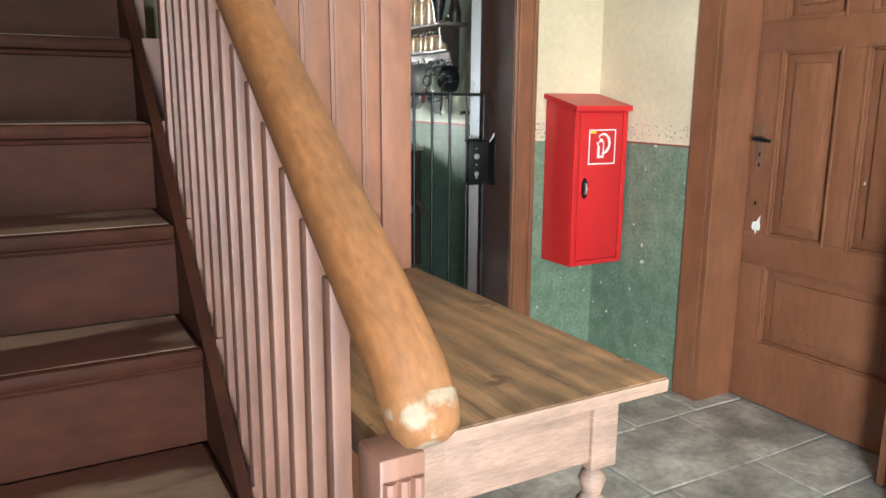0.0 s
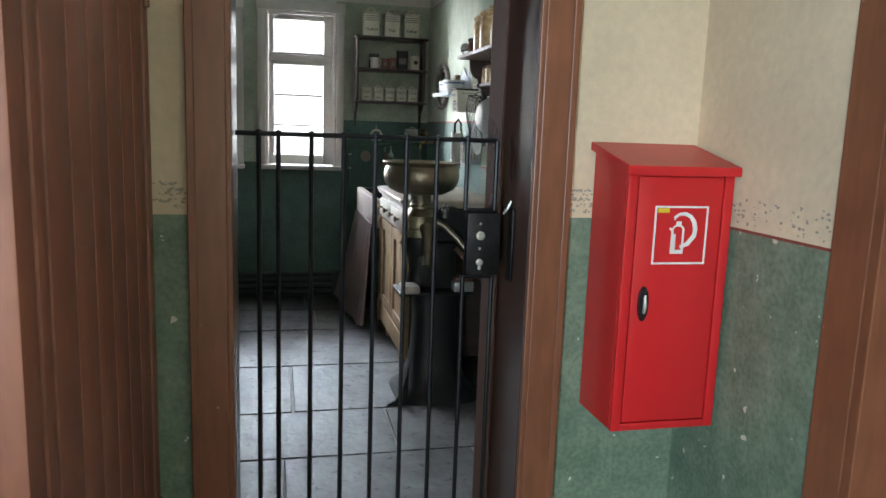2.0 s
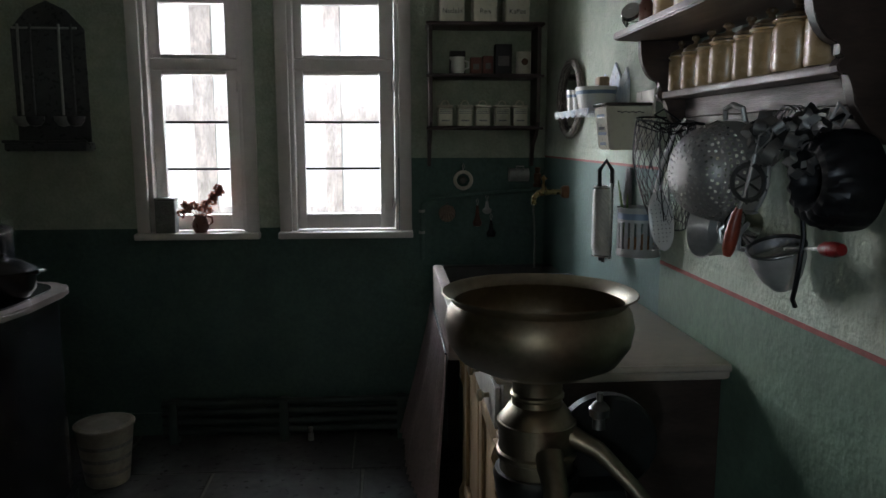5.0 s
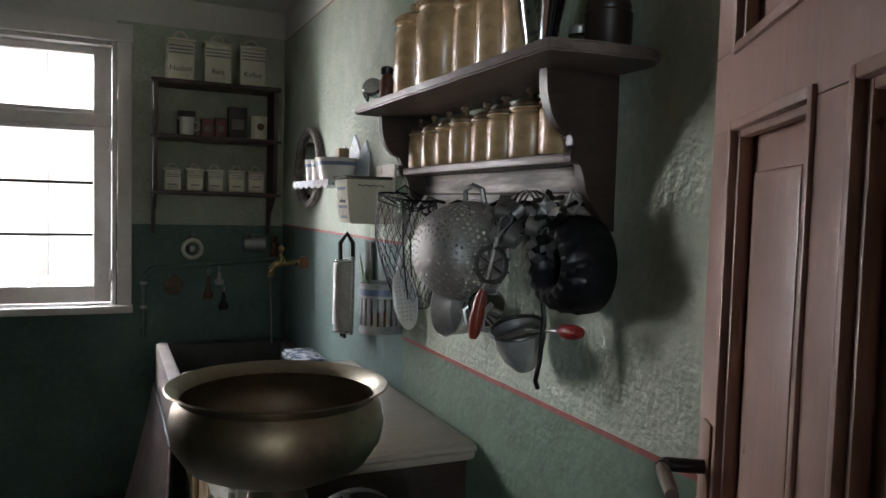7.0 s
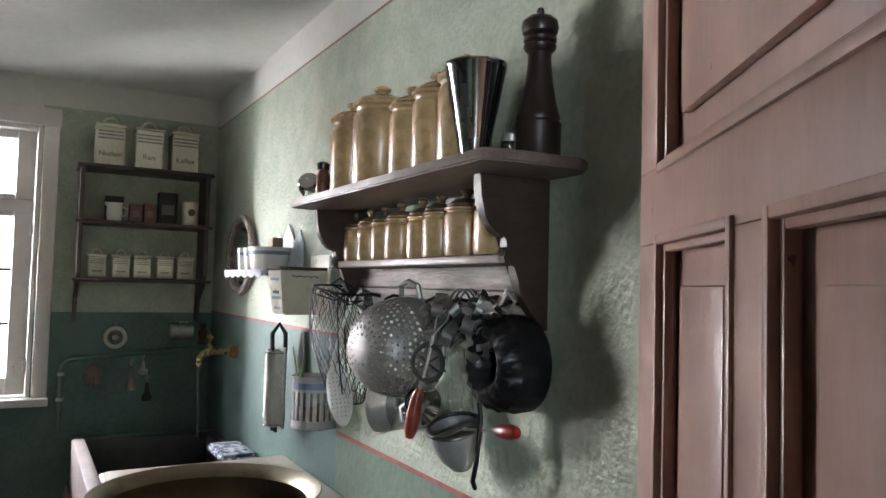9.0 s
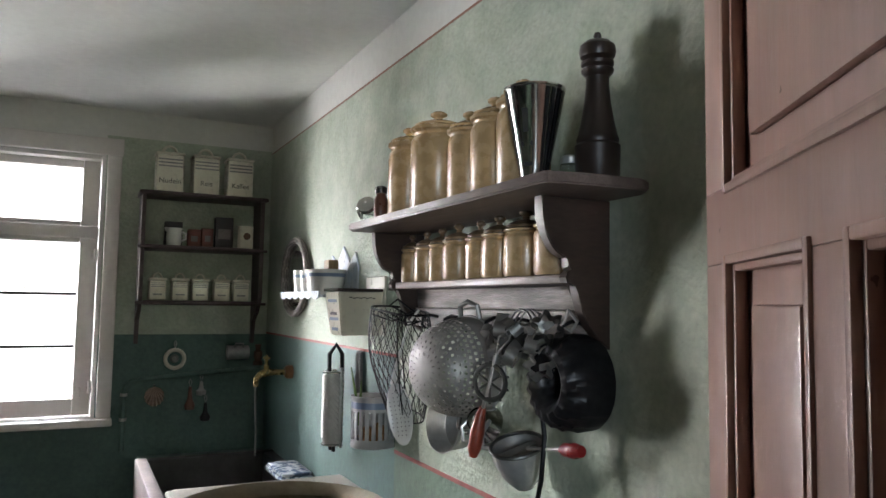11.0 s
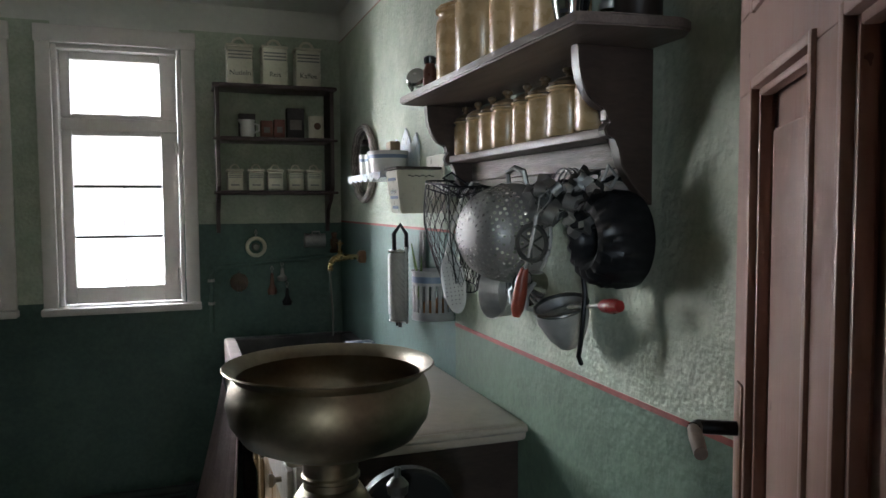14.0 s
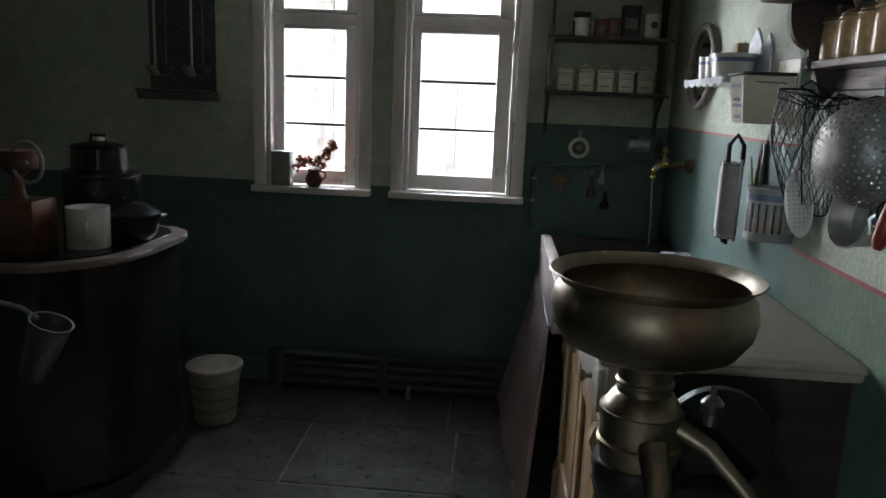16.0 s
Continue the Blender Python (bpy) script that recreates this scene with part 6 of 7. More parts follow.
# round mirror
mi = thing("round_mirror", (0.76, 3.09, 1.54), "round wall mirror in a worn grey wooden frame", "mirror")
part("frame", tube([(0.760, 3.09 + 0.170 * math.cos(radians(a)), 1.541 + 0.140 * math.sin(radians(a))) for a in range(0, 360, 8)], 0.0145, 10, closed=True), M_GREYWOOD, mi)
part("glass", spun([(0, 0), (0.165, 0), (0.165, 0.004), (0, 0.004)], 48, Matrix.Translation((0.769, 3.09, 1.541)) @ Euler((0, radians(-90), 0)).to_matrix().to_4x4() @ Matrix.Diagonal((0.136 / 0.165, 1, 1, 1))), M_MIRROR, mi, "dark mirror glass")

# brass tap with pipe and a glass tube below
tp = thing("brass_tap", (0.70, 3.15, 1.17), "old brass water tap on the wall above the sink", "tap")
part("rosette", spun([(0, 0), (0.026, 0), (0.026, 0.020), (0.018, 0.030), (0, 0.030)], 24, Matrix.Translation((0.7745, 3.15, 1.172)) @ Euler((0, radians(-90), 0)).to_matrix().to_4x4()), M_COPPER, tp, "copper wall rosette")
part("tap_body", tube([(0.745, 3.15, 1.172), (0.70, 3.15, 1.172), (0.672, 3.15, 1.172), (0.650, 3.15, 1.165), (0.636, 3.15, 1.148), (0.634, 3.15, 1.120)], [0.011, 0.012, 0.016, 0.013, 0.011, 0.011], 14), M_TAPBRASS, tp)
part("spindle", lathe([(0.010, 0), (0.010, 0.015), (0.006, 0.02), (0.006, 0.034), (0.010, 0.040), (0.004, 0.055), (0, 0.056)], 16, (0.674, 3.15, 1.184)), M_TAPBRASS, tp)
part("lever", tube([(0.660, 3.15, 1.228), (0.688, 3.15, 1.228)], 0.004, 8), M_TAPBRASS, tp)
hs = thing("drip_hose", (0.634, 3.15, 1.0), "thin clear hose hanging from the tap", "hose")
part("tube", tube([(0.634, 3.15, 1.1195), (0.636, 3.15, 1.05), (0.642, 3.148, 0.95), (0.640, 3.148, 0.86)], 0.004, 8), M_DARKTIN, hs)

# ---- kitchen: back wall shelf with tins ----
bs = thing("tin_shelf", (0.468, 3.53, 1.26), "dark painted open wall shelf with three boards", "shelf")
for x in (0.224, 0.700):
    part("side_board", slab([(3.608, 1.262), (3.608, 1.886), (3.452, 1.886), (3.452, 1.46), (3.500, 1.40), (3.570, 1.36), (3.585, 1.30), (3.590, 1.262)], 0.016, Matrix(((0, 0, 1, x), (1, 0, 0, 0), (0, 1, 0, 0), (0, 0, 0, 1))), bevel=0.002), M_SHELFWOOD, bs)
for z in (1.870, 1.650, 1.425):
    part("board", box(0.2145 if z > 1.8 else 0.2405, 0.7255 if z > 1.8 else 0.6995, 3.442, 3.607, z, z + 0.018 if z < 1.8 else z + 0.0175, 0.003), M_SHELFWOOD, bs)
    part("edge_bead", tube([(0.212, 3.442, z + 0.008), (0.728, 3.442, z + 0.008)], 0.006, 8), M_SHELFWOOD, bs)


def text_mesh(word, size, m, mat, parent):
    cu = bpy.data.curves.new("lettering", "FONT")
    cu.body, cu.size, cu.extrude, cu.align_x = word, size, 0.0003, "CENTER"
    ob = bpy.data.objects.new("lettering", cu)
    scene.collection.objects.link(ob)
    dg = bpy.context.evaluated_depsgraph_get()
    me = bpy.data.meshes.new_from_object(ob.evaluated_get(dg))
    bpy.data.objects.remove(ob)
    me.transform(Matrix.Translation(-root_of(parent).location) @ m)
    me.materials.clear()
    me.materials.append(mat)
    o2 = new("lettering", me)
    o2.parent = parent
    return o2


def canister(x, z, w, d, h, word, group, label):
    y1 = 3.575 if w > 0.08 else 3.56
    t = thing("enamel_canister", (x, y1 - d / 2, z), label, "canister", group)
    b = part("body", box(x - w / 2, x + w / 2, y1 - d, y1, z, z + h, 0.007), M_ENAMEL, t)
    part("lid", box(x - w / 2 - 0.003, x + w / 2 + 0.003, y1 - d - 0.003, y1 + 0.003, z + h + 0.0004, z + h + 0.012, 0.004), M_ENAMEL, t)
    part("handle", tube([(x + w * 0.27 * math.cos(radians(a)), y1 - d / 2, z + h + 0.011 + w * 0.31 * math.sin(radians(a))) for a in range(0, 181, 20)], w * 0.055, 8), M_ENAMEL, t)
    for k in range(3):
        part("printed_border", box(x - w / 2 + 0.006, x + w / 2 - 0.006, y1 - d - 0.0008, y1 - d + 0.001, z + h * (0.86 - 0.09 * k), z + h * (0.90 - 0.09 * k)), M_GREYPRINT, b, smooth=False)
    if word:
        text_mesh(word, w * 0.28, Matrix.Translation((x, y1 - d - 0.0005, z + h * 0.24)) @ pose(0, 0, 0, 90, 0, 0), M_INK, b)
    else:
        part("printed_bar", box(x - w * 0.27, x + w * 0.27, y1 - d - 0.0008, y1 - d + 0.001, z + h * 0.26, z + h * 0.34), M_GREYPRINT, b, smooth=False)


for x, word in ((0.328, "Nudeln"), (0.472, "Reis"), (0.613, "Kaffee")):
    canister(x, 1.888, 0.106, 0.10, 0.155, word, "large enamel canisters", "large cream enamel canister lettered " + word + " on the shelf top")
for x in (0.300, 0.388, 0.468, 0.556, 0.636):
    canister(x, 1.4435, 0.065, 0.062, 0.080, None, "small enamel canisters", "small cream enamel spice canister with a bow handle")
jg = thing("milk_jug", (0.36, 3.51, 1.6685), "small white milk jug with a handle", "jug")
part("body", lathe([(0, 0), (0.028, 0), (0.031, 0.03), (0.029, 0.062), (0.033, 0.074), (0.031, 0.074), (0.027, 0.06), (0.026, 0.004), (0, 0.004)], 28, (0.355, 3.505, 1.6685)), M_WHITEENAMEL, jg)
part("handle", tube([(0.383, 3.505, 1.728), (0.402, 3.505, 1.722), (0.402, 3.505, 1.698), (0.384, 3.505, 1.690)], 0.0045, 8), M_WHITEENAMEL, jg)
part("spout", tube([(0.330, 3.505, 1.735), (0.318, 3.505, 1.742)], [0.010, 0.005], 8), M_WHITEENAMEL, jg)
for nm, x0, x1, y0, h, mat, lab in (("dark_packet", 0.322, 0.392, 3.555, 0.105, M_PAPERDARK, "dark blue paper packet on the shelf"), ("red_packet", 0.412, 0.462, 3.53, 0.075, M_PAPERRED, "faded red packet on the shelf"),
                                    ("brown_packet", 0.468, 0.515, 3.535, 0.082, M_PAPERRED, "faded reddish packet on the shelf"), ("tall_packet", 0.525, 0.600, 3.55, 0.135, M_PAPERDARK, "tall dark packet with a round emblem")):
    t = thing(nm, ((x0 + x1) / 2, y0, 1.6685), lab, "packet")
    part("carton", box(x0, x1, y0 - 0.02, y0 + 0.025, 1.6685, 1.6685 + h, 0.003), mat, t)
    part("label_print", box(x0 + 0.012, x1 - 0.012, y0 - 0.0207, y0 - 0.018, 1.6685 + h * 0.3, 1.6685 + h * 0.62), M_PAPER, t, smooth=False)
t = thing("round_tin", (0.65, 3.51, 1.6685), "round cream tin with a printed emblem", "tin")
part("body", lathe([(0, 0), (0.033, 0), (0.033, 0.09), (0.034, 0.091), (0.034, 0.098), (0.0, 0.099)], 32, (0.648, 3.51, 1.6685)), M_ENAMEL, t)
part("emblem", spun([(0, 0), (0.015, 0), (0.015, 0.002), (0, 0.002)], 20, Matrix.Translation((0.648, 3.4775, 1.722)) @ pose(0, 0, 0, 90, 0, 0)), M_RUSTIRON, t)

# things above the sink
pp = thing("water_pipe", (0.4, 3.58, 0.8), "dark green painted water pipe along the wall", "pipe")
part("run", tube([(0.196, 3.585, 0.83), (0.196, 3.585, 1.06), (0.200, 3.585, 1.09), (0.222, 3.585, 1.112), (0.26, 3.585, 1.116), (0.50, 3.585, 1.135), (0.70, 3.585, 1.15), (0.752, 3.58, 1.152), (0.757, 3.54, 1.153), (0.757, 3.16, 1.165)], 0.010, 10), M_KDADO, pp)
for z in (0.95, 1.05):
    part("clip", lathe([(0.012, 0), (0.014, 0), (0.014, 0.012), (0.012, 0.012)], 14, (0.196, 3.585, z)), M_TIN, pp)
rg = thing("ring_tool", (0.388, 3.58, 1.20), "white ring-shaped kitchen tool hanging on a nail", "tool")
part("ring", tube([(0.388 + 0.038 * math.cos(radians(a)), 3.585, 1.198 + 0.038 * math.sin(radians(a))) for a in range(0, 360, 15)], 0.0085, 10, closed=True), M_ENAMEL, rg)
part("core", spun([(0, 0), (0.018, 0), (0.012, 0.016), (0, 0.018)], 20, Matrix.Translation((0.388, 3.602, 1.198)) @ pose(0, 0, 0, 90, 0, 0)), M_DARKTIN, rg)
part("hanger", tube([(0.388, 3.595, 1.24), (0.384, 3.590, 1.262), (0.388, 3.585, 1.275), (0.394, 3.590, 1.262)], 0.003, 6, closed=True), M_TIN, rg)
sc = thing("scallop_shell", (0.313, 3.585, 1.045), "pale scallop shell scoop hanging on the wall", "shell")
bm = bmesh.new()
c0 = bm.verts.new((0.313, 3.585, 1.085))
prev = None
for i in range(25):
    a = radians(-150 + 300 * i / 24 - 90)
    r = 0.037 + 0.0025 * (i % 2)
    v = bm.verts.new((0.313 + r * math.cos(a), 3.588 - 0.012 * (i % 2), 1.045 + r * math.sin(a) * 1.05))
    if prev:
        bm.faces.new((c0, prev, v))
    prev = v
bmesh.ops.solidify(bm, geom=bm.faces[:], thickness=0.003)
part("shell", bm, M_SHELL, sc)
part("nail", tube([(0.313, 3.609, 1.09), (0.313, 3.58, 1.09)], 0.003, 6), M_IRON, sc)
for nm, x, z, h, mat, lab in (("wooden_scrubber", 0.455, 1.08, 0.10, M_CLAY, "dark wooden scrubbing brush hanging above the sink"), ("small_funnel", 0.50, 1.10, 0.06, M_TIN, "small tin funnel hanging above the sink"), ("iron_scraper", 0.520, 1.01, 0.08, M_IRON, "dark iron scraper hanging above the sink")):
    t = thing(nm, (x, 3.59, z - h), lab, "utensil")
    part("head", lathe([(0, 0), (0.018, 0.004), (0.022, 0.02), (0.010, h * 0.5), (0.006, h), (0, h)], 18, (x, 3.588, z - h), sy=0.6), mat, t)
    part("loop", tube([(x, 3.59, z), (x + 0.006, 3.59, z + 0.02), (x, 3.59, z + 0.032), (x - 0.006, 3.59, z + 0.02)], 0.002, 6, closed=True), M_TIN, t)
mg = thing("tin_mug", (0.64, 3.57, 1.22), "dull tin mug lying on its side on the wall ledge", "mug")
part("cup", spun([(0, 0), (0.030, 0), (0.030, 0.088), (0.033, 0.090), (0.028, 0.090), (0.028, 0.003), (0, 0.003)], 28, Matrix.Translation((0.690, 3.572, 1.222)) @ Euler((0, radians(-90), 0)).to_matrix().to_4x4()), M_TIN, mg)
part("handle", tube([(0.665, 3.55, 1.245), (0.66, 3.54, 1.262), (0.63, 3.54, 1.262), (0.625, 3.55, 1.245)], 0.004, 8), M_TIN, mg)
vl = thing("valve_stack", (0.735, 3.58, 1.18), "brown iron valve stack in the wall corner", "valve")
part("stack", lathe([(0, 0), (0.020, 0), (0.020, 0.015), (0.014, 0.02), (0.018, 0.04), (0.018, 0.06), (0.010, 0.065), (0.014, 0.09), (0, 0.092)], 18, (0.735, 3.583, 1.165)), M_RUSTIRON, vl)

# ---- kitchen: window sill ----
vs = thing("flower_jug", (-0.815, 3.60, WZ0), "small brown jug with dried pink flowers on the sill", "flower jug")
vx, vy = -0.815, 3.605
part("jug", lathe([(0, 0), (0.026, 0), (0.038, 0.022), (0.040, 0.040), (0.030, 0.062), (0.026, 0.072), (0.031, 0.082), (0.028, 0.082), (0.022, 0.07), (0, 0.06)], 28, (vx, vy, WZ0)), M_CLAY, vs)
part("handle", tube([(vx + 0.028, vy, WZ0 + 0.074), (vx + 0.052, vy, WZ0 + 0.068), (vx + 0.054, vy, WZ0 + 0.046), (vx + 0.038, vy, WZ0 + 0.034)], 0.005, 8), M_CLAY, vs)
frn = random.Random(11)
BLOOMS = [(-0.055, 0.0, 0.105), (-0.085, 0.005, 0.085), (-0.03, 0.01, 0.125), (0.0, 0.0, 0.115), (0.025, 0.0, 0.13), (0.035, 0.01, 0.10), (0.06, 0.0, 0.145), (0.075, 0.005, 0.175), (0.085, 0.0, 0.20), (0.06, 0.0, 0.165), (0.09, 0.01, 0.185), (-0.065, 0.0, 0.125)]
for i, (dx, dy, dz) in enumerate(BLOOMS):
    f = part("stem", tube([(vx, vy, WZ0 + 0.06), (vx + dx * 0.5, vy + dy, WZ0 + 0.05 + dz * 0.55), (vx + dx, vy + dy, WZ0 + dz)], 0.0016, 5), M_CLAY, vs)
    bm = bmesh.new()
    for k in range(22):
        d = Vector((frn.gauss(0, 1), frn.gauss(0, 1), frn.gauss(0, 1))).normalized()
        p = Vector((vx + dx, vy + dy, WZ0 + dz)) + d * 0.013
        s = d.orthogonal().normalized() * 0.009
        q = d.cross(s)
        vv = [bm.verts.new(p + s), bm.verts.new(p + q), bm.verts.new(p - s), bm.verts.new(p - q), bm.verts.new(p + d * 0.012)]
        for a in range(4):
            bm.faces.new((vv[a], vv[(a + 1) % 4], vv[4]))
        bm.faces.new(vv[:4])
    part("blossom", bm, M_FLOWER, f, "dried pink blossom")
bx2 = thing("tea_tin", (-0.963, 3.60, WZ0), "old grey green printed tin box on the sill", "tin")
part("body", box(-1.008, -0.920, 3.575, 3.635, WZ0, WZ0 + 0.145, 0.004), M_PAPERTIN, bx2)
part("lid", box(-1.010, -0.918, 3.573, 3.637, WZ0 + 0.1455, WZ0 + 0.160, 0.005), M_PAPERTIN, bx2)
part("emblem", spun([(0, 0), (0.022, 0), (0.022, 0.0015), (0.016, 0.0015), (0.016, 0.001), (0, 0.001)], 24, Matrix.Translation((-0.964, 3.5745, WZ0 + 0.105)) @ pose(0, 0, 0, 90, 0, 0)), M_GREYPRINT, bx2, "round printed emblem")
part("printed_bar", box(-0.995, -0.933, 3.5738, 3.576, WZ0 + 0.055, WZ0 + 0.066), M_GREYPRINT, bx2, smooth=False)

# ---- kitchen: low tube heater along the back wall ----
ra = thing("tube_heater", (-0.4, 3.45, 0.02), "low dark green ribbed tube heater along the back wall", "heater")
for i, z in enumerate((0.05, 0.095, 0.14, 0.185)):
    part("tube", tube([(-1.0, 3.50, z), (0.13, 3.50, z)], 0.018, 12), M_HEATER, ra)
for x in (-0.95, -0.45, 0.09):
    part("foot", box(x - 0.02, x + 0.02, 3.47, 3.54, 0.0, 0.20, 0.003), M_HEATER, ra)
part("valve", lathe([(0, 0), (0.014, 0), (0.014, 0.03), (0.009, 0.035), (0.012, 0.06), (0, 0.065)], 14, (-0.328, 3.465, 0.01)), M_TIN, ra, "bright heater valve")
structure("baseboard", box(KX0, KX1, KY1 - 0.018, KY1 - 0.001, 0, 0.11, 0.003), M_KDADO, "dark green baseboard", "baseboard")

# ---- kitchen: ladle rack on the back wall ----
lr = thing("ladle_rack", (-1.43, 3.58, 1.33), "dark enamel ladle rack with hanging spoons on the wall", "ladle rack")
part("drip_tray", box(-1.60, -1.255, 3.50, 3.6085, 1.335, 1.375, 0.010), M_DARKENAMEL, lr)
part("tray_lip", tube([(-1.60, 3.495, 1.378), (-1.42, 3.490, 1.374), (-1.25, 3.495, 1.378)], 0.007, 8), M_DARKENAMEL, lr)
part("back_plate", slab([(-1.58, 1.37), (-1.27, 1.37), (-1.27, 1.86), (-1.34, 1.94), (-1.425, 1.98), (-1.51, 1.94), (-1.58, 1.86)], 0.006, Matrix(((1, 0, 0, 0), (0, 0, -1, 3.6075), (0, 1, 0, 0), (0, 0, 0, 1)))), M_DARKENAMEL, lr, smooth=False)
part("rod", tube([(-1.56, 3.57, 1.86), (-1.29, 3.57, 1.86)], 0.005, 8), M_TIN, lr)
for x, kind in ((-1.53, 0), (-1.48, 1), (-1.36, 0), (-1.31, 1)):
    t = thing("hanging_ladle", (x, 3.56, 1.43), "enamel ladle hanging from the rack", "ladle", "ladles on the rack")
    part("shaft", tube([(x, 3.558, 1.875), (x, 3.55, 1.70), (x, 3.548, 1.49)], 0.006, 8), M_DARKENAMEL if kind else M_TIN, t)
    part("bowl", lathe([(0, 0), (0.022, 0.006), (0.036, 0.026), (0.040, 0.045), (0.037, 0.045), (0.020, 0.010), (0, 0.005)], 24, (x, 3.545, 1.44)), M_DARKENAMEL if kind else M_TIN, t)

# ---- kitchen: iron range ----
def rounded(x0, x1, y0, y1, r, n=10):
    return arc(x1 - r, y0 + r, r, -90, 0, n) + arc(x1 - r * 0.5, y1 - r * 0.5, r * 0.5, 0, 90, n) + [(x0, y1), (x0, y0)]


sv = thing("iron_range", (-1.6, 2.55, 0), "black iron kitchen range with rounded corner and pale trim", "stove")
part("body", slab(rounded(-2.20, -1.120, 2.22, 2.95, 0.34), 0.72, pose(0, 0, 0.12), bevel=0.006), M_BLACK, sv)
part("plinth", slab(rounded(-2.20, -1.105, 2.205, 2.96, 0.34), 0.05, pose(0, 0, 0.06), bevel=0.006), M_CAST, sv)
for x, y in ((-1.25, 2.50), (-1.2, 2.88), (-2.1, 2.30), (-2.1, 2.88)):
    part("foot", lathe([(0, 0), (0.03, 0), (0.02, 0.03), (0.03, 0.0595), (0, 0.0595)], 14, (x, y, 0)), M_CAST, sv)
part("top_plate", slab(rounded(-2.21, -1.090, 2.190, 2.975, 0.36), 0.022, pose(0, 0, 0.842), bevel=0.006), M_COPPERBAND, sv, "pale worn top plate edge")
part("hob", slab(rounded(-2.19, -1.135, 2.235, 2.93, 0.33), 0.006, pose(0, 0, 0.8645), bevel=0.002), M_BLACK, sv, "black iron hob")
part("oven_door", box(-1.95, -1.55, 2.205, 2.219, 0.30, 0.72, 0.004), M_BLACK, sv)
part("door_knob", lathe([(0, 0), (0.014, 0), (0.014, 0.03), (0, 0.03)], 14, (-1.60, 2.19, 0.52)), M_TIN, sv)
pt = thing("stock_pot", (-1.36, 2.76, 0.87), "large black enamel pot with a lid and side handles", "pot")
pc = (-1.36, 2.74, 0.8708)
part("body", lathe([(0, 0), (0.120, 0), (0.128, 0.012), (0.128, 0.20), (0.133, 0.205), (0.128, 0.21), (0, 0.209)], 40, pc), M_BLACK, pt)
part("lid", lathe([(0.130, 0.2105), (0.130, 0.220), (0.095, 0.232), (0.09, 0.30), (0.096, 0.305), (0.09, 0.312), (0.03, 0.325), (0, 0.326)], 40, pc), M_BLACK, pt)
part("lid_handle", tube([(pc[0] - 0.03, pc[1], pc[2] + 0.322), (pc[0] - 0.028, pc[1], pc[2] + 0.345), (pc[0] + 0.028, pc[1], pc[2] + 0.345), (pc[0] + 0.03, pc[1], pc[2] + 0.322)], 0.006, 8), M_BLACK, pt)
p2 = thing("round_casserole", (-1.22, 2.78, 0.87), "black enamel casserole with a shiny rim beside the big pot", "casserole")
qc = (-1.215, 2.64, 0.8708)
part("body", lathe([(0, 0), (0.075, 0), (0.098, 0.03), (0.100, 0.09), (0.106, 0.095), (0.100, 0.099), (0.06, 0.125), (0.02, 0.133), (0, 0.134)], 36, qc), M_BLACK, p2)
for s in (-1, 1):
    part("handle", tube([(qc[0] + s * 0.098, qc[1] - 0.025, qc[2] + 0.085), (qc[0] + s * 0.125, qc[1] - 0.02, qc[2] + 0.09), (qc[0] + s * 0.125, qc[1] + 0.02, qc[2] + 0.09), (qc[0] + s * 0.098, qc[1] + 0.025, qc[2] + 0.085)], 0.006, 8), M_BLACK, p2)
part("knob", lathe([(0.008, 0.134), (0.016, 0.142), (0.016, 0.150), (0, 0.154)], 16, qc), M_BLACK, p2)
mu = thing("enamel_mug", (-1.275, 2.42, 0.87), "chipped cream enamel mug standing on the range", "mug")
mc = (-1.275, 2.50, 0.8708)
part("cup", lathe([(0, 0), (0.063, 0), (0.066, 0.004), (0.066, 0.128), (0.068, 0.131), (0.064, 0.131), (0.063, 0.004), (0, 0.004)], 36, mc), M_WHITEENAMEL, mu)
part("handle", tube([(mc[0] + 0.030, mc[1] - 0.058, mc[2] + 0.10), (mc[0] + 0.045, mc[1] - 0.088, mc[2] + 0.095), (mc[0] + 0.045, mc[1] - 0.088, mc[2] + 0.045), (mc[0] + 0.030, mc[1] - 0.058, mc[2] + 0.03)], 0.006, 8), M_WHITEENAMEL, mu)
cg = thing("coffee_grinder", (-1.42, 2.40, 0.87), "dark red coffee grinder with a bright crank wheel", "coffee grinder")
part("box_body", box(-1.52, -1.37, 2.36, 2.49, 0.8708, 1.03, 0.006), M_CLAY, cg)
part("column", lathe([(0.03, 0), (0.02, 0.02), (0.018, 0.07), (0.06, 0.10), (0.065, 0.15), (0, 0.15)], 24, (-1.45, 2.42, 1.0305)), M_CLAY, cg)
part("wheel", tube([(-1.375 + 0.062 * math.cos(radians(a)), 2.36 - 0.02 * math.cos(radians(a)), 1.15 + 0.062 * math.sin(radians(a))) for a in range(0, 360, 15)], 0.006, 8, closed=True), M_TIN, cg, "bright metal crank wheel")
part("axle", tube([(-1.44, 2.39, 1.15), (-1.375, 2.36, 1.15)], 0.006, 8), M_TIN, cg)
gp = thing("hanging_scoop", (-1.17, 2.05, 0.60), "grey metal milk can hung tilted on the range rail", "scoop")
bm = lathe([(0, 0), (0.035, 0), (0.055, 0.17), (0.058, 0.172), (0.052, 0.172), (0.033, 0.004), (0, 0.004)], 28)
bmesh.ops.transform(bm, matrix=Matrix.Translation((-1.195, 2.05, 0.60)) @ pose(0, 0, 0, 0, 22, 0), verts=bm.verts)
part("can", bm, M_DARKTIN, gp)
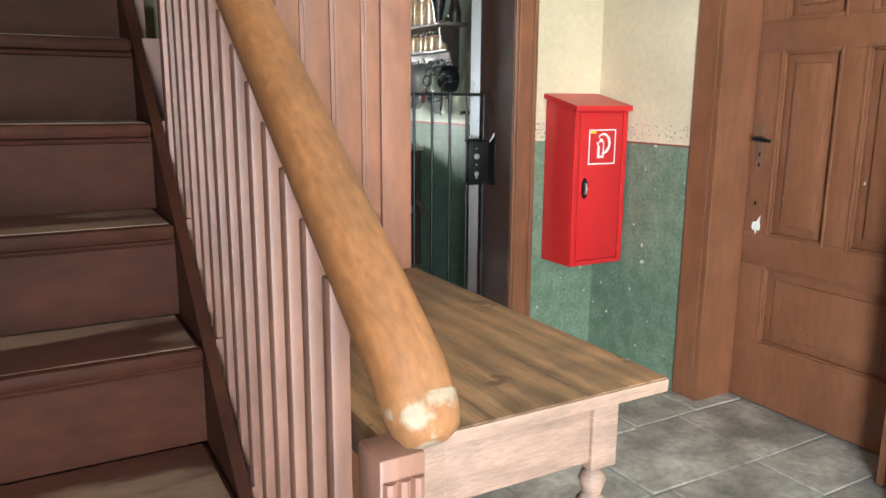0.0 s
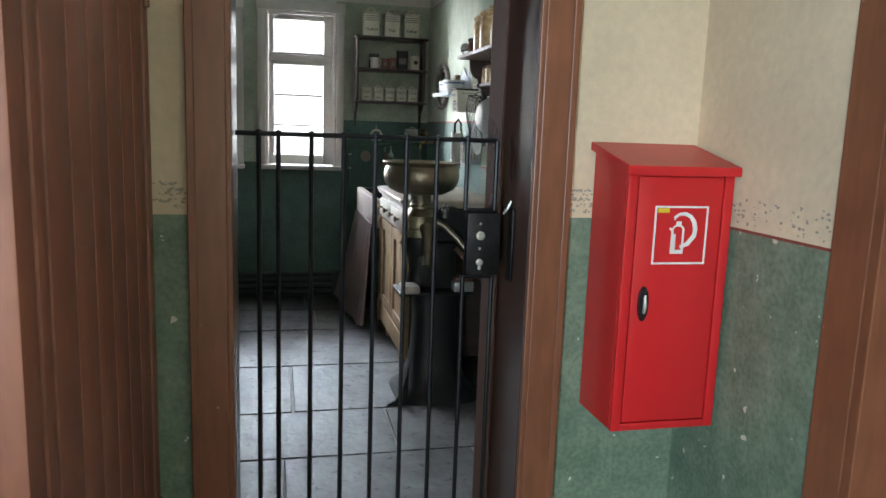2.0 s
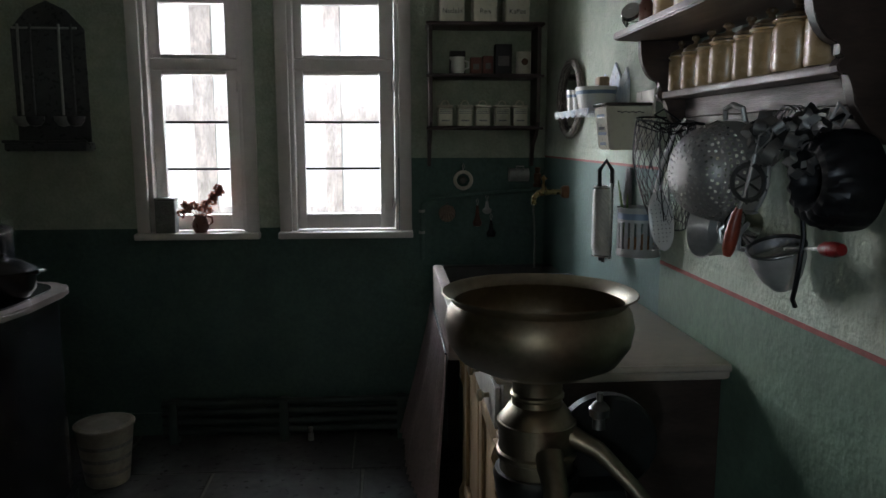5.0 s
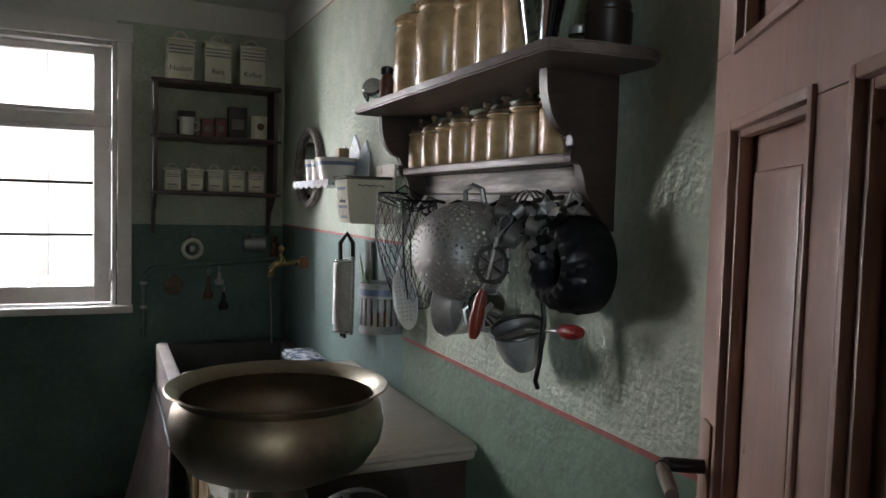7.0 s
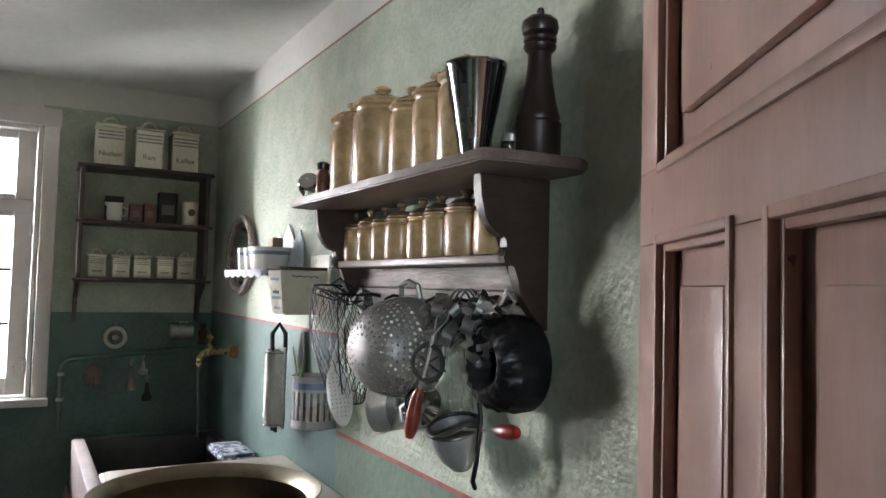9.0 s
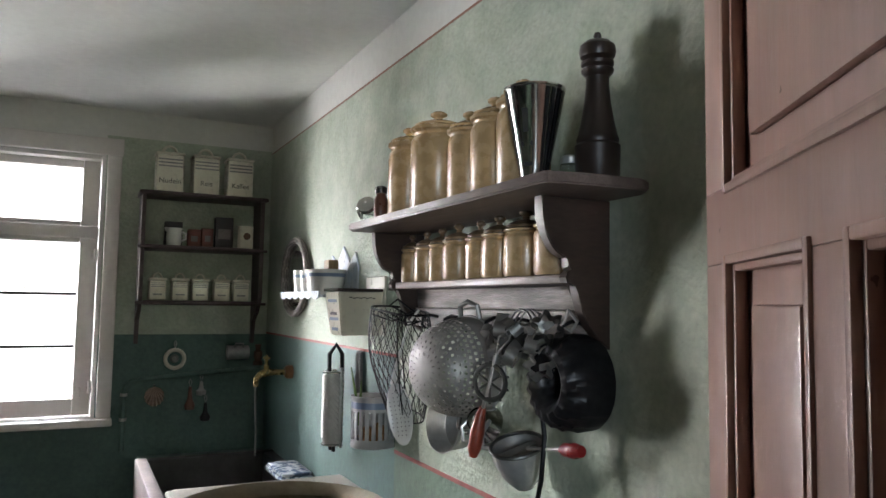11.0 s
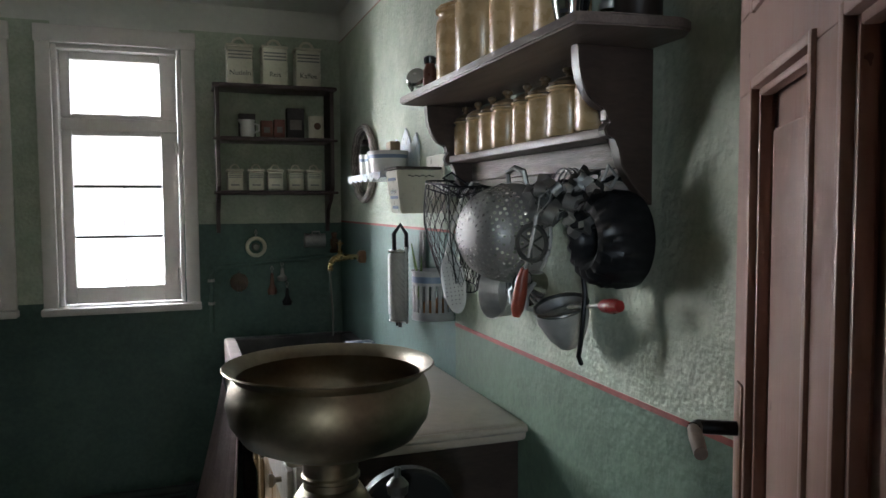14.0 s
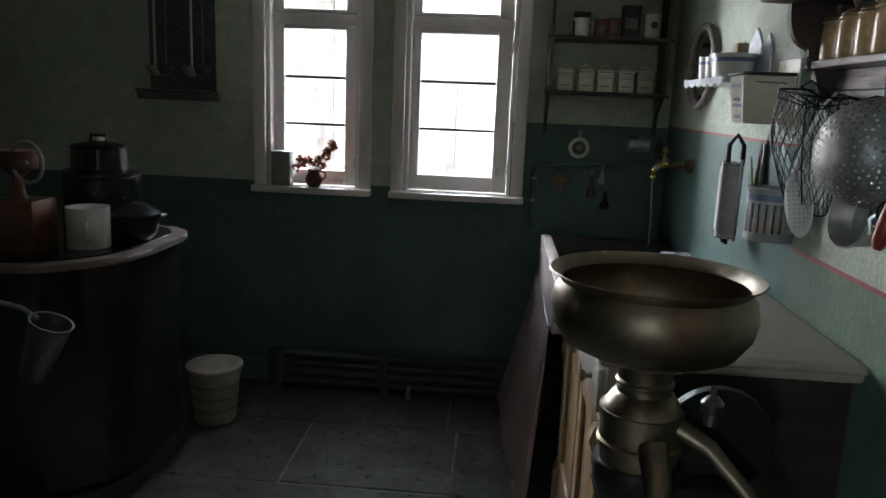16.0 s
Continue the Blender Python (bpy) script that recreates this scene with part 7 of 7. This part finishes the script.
part("hang_rod", tube([(-1.60, 2.20, 0.775), (-1.40, 2.16, 0.78), (-1.22, 2.06, 0.79), (-1.17, 2.05, 0.765)], 0.007, 8), M_TIN, gp)
bu = thing("enamel_bucket", (-1.115, 3.12, 0), "cream enamel slop bucket with dark bands and lid", "bucket")
bc = (-1.118, 3.13, 0)
part("body", lathe([(0, 0), (0.078, 0), (0.084, 0.006), (0.110, 0.235), (0.114, 0.240), (0, 0.241)], 36, bc), M_BUCKET, bu)
for z in (0.055, 0.11, 0.165):
    r = 0.084 + (z - 0.006) * 0.1135
    part("dark_band", lathe([(r + 0.0010, z), (r + 0.0028, z + 0.016), (r - 0.002, z + 0.016), (r - 0.002, z), (r + 0.0010, z)], 36, bc), M_GREYPRINT, bu)
part("lid", lathe([(0.117, 0.2415), (0.117, 0.250), (0.10, 0.256), (0.085, 0.250), (0, 0.254)], 36, bc), M_BUCKET, bu)

# ---- stone floors ----
def stone_floor(name, x0, x1, y0, y1, row, lens, mat, label, seed, skip=None):
    rnd = random.Random(seed)
    root = thing(name, ((x0 + x1) / 2, (y0 + y1) / 2, 0), label, "floor", kind="structure")
    c = Vector(root.location)
    y = y0
    while y < y1 - 0.02:
        h = min(row * rnd.uniform(0.8, 1.25), y1 - y)
        if y1 - y - h < 0.15:
            h = y1 - y
        x = x0
        first = rnd.uniform(0.3, 1.0)
        while x < x1 - 0.01:
            w = min(rnd.uniform(*lens) * first, x1 - x)
            first = 1.0
            if x1 - x - w < 0.15:
                w = x1 - x
            g, j, ch = 0.005, 0.006, 0.003
            dz = rnd.uniform(-0.0015, 0.0015)
            cor = [(x + g, y + g), (x + w - g, y + g), (x + w - g, y + h - g), (x + g, y + h - g)]
            cor = [(a + rnd.uniform(-j, j), b + rnd.uniform(-j, j)) for a, b in cor]
            mx, my = x + w / 2, y + h / 2
            lo = [(a - c.x, b - c.y, -0.0065) for a, b in cor]
            mi = [(a - c.x, b - c.y, -0.004 + dz) for a, b in cor]
            hi = [(a - c.x + math.copysign(ch, mx - a), b - c.y + math.copysign(ch, my - b), dz) for a, b in cor]
            faces = [(8, 9, 10, 11)] + [(i, (i + 1) % 4, 4 + (i + 1) % 4, 4 + i) for i in range(4)] + [(4 + i, 4 + (i + 1) % 4, 8 + (i + 1) % 4, 8 + i) for i in range(4)]
            me = bpy.data.meshes.new("stone_slab")
            me.from_pydata(lo + mi + hi, [], faces)
            me.materials.append(mat)
            ob = new("stone_slab", me)
            ob.parent = root
            x += w
        y += h


stone_floor("floor_hall", HX0, HX1 + 0.2, HY0, -0.001, 0.31, (0.24, 0.55), M_STONE, "worn grey stone slab hall floor", 4)
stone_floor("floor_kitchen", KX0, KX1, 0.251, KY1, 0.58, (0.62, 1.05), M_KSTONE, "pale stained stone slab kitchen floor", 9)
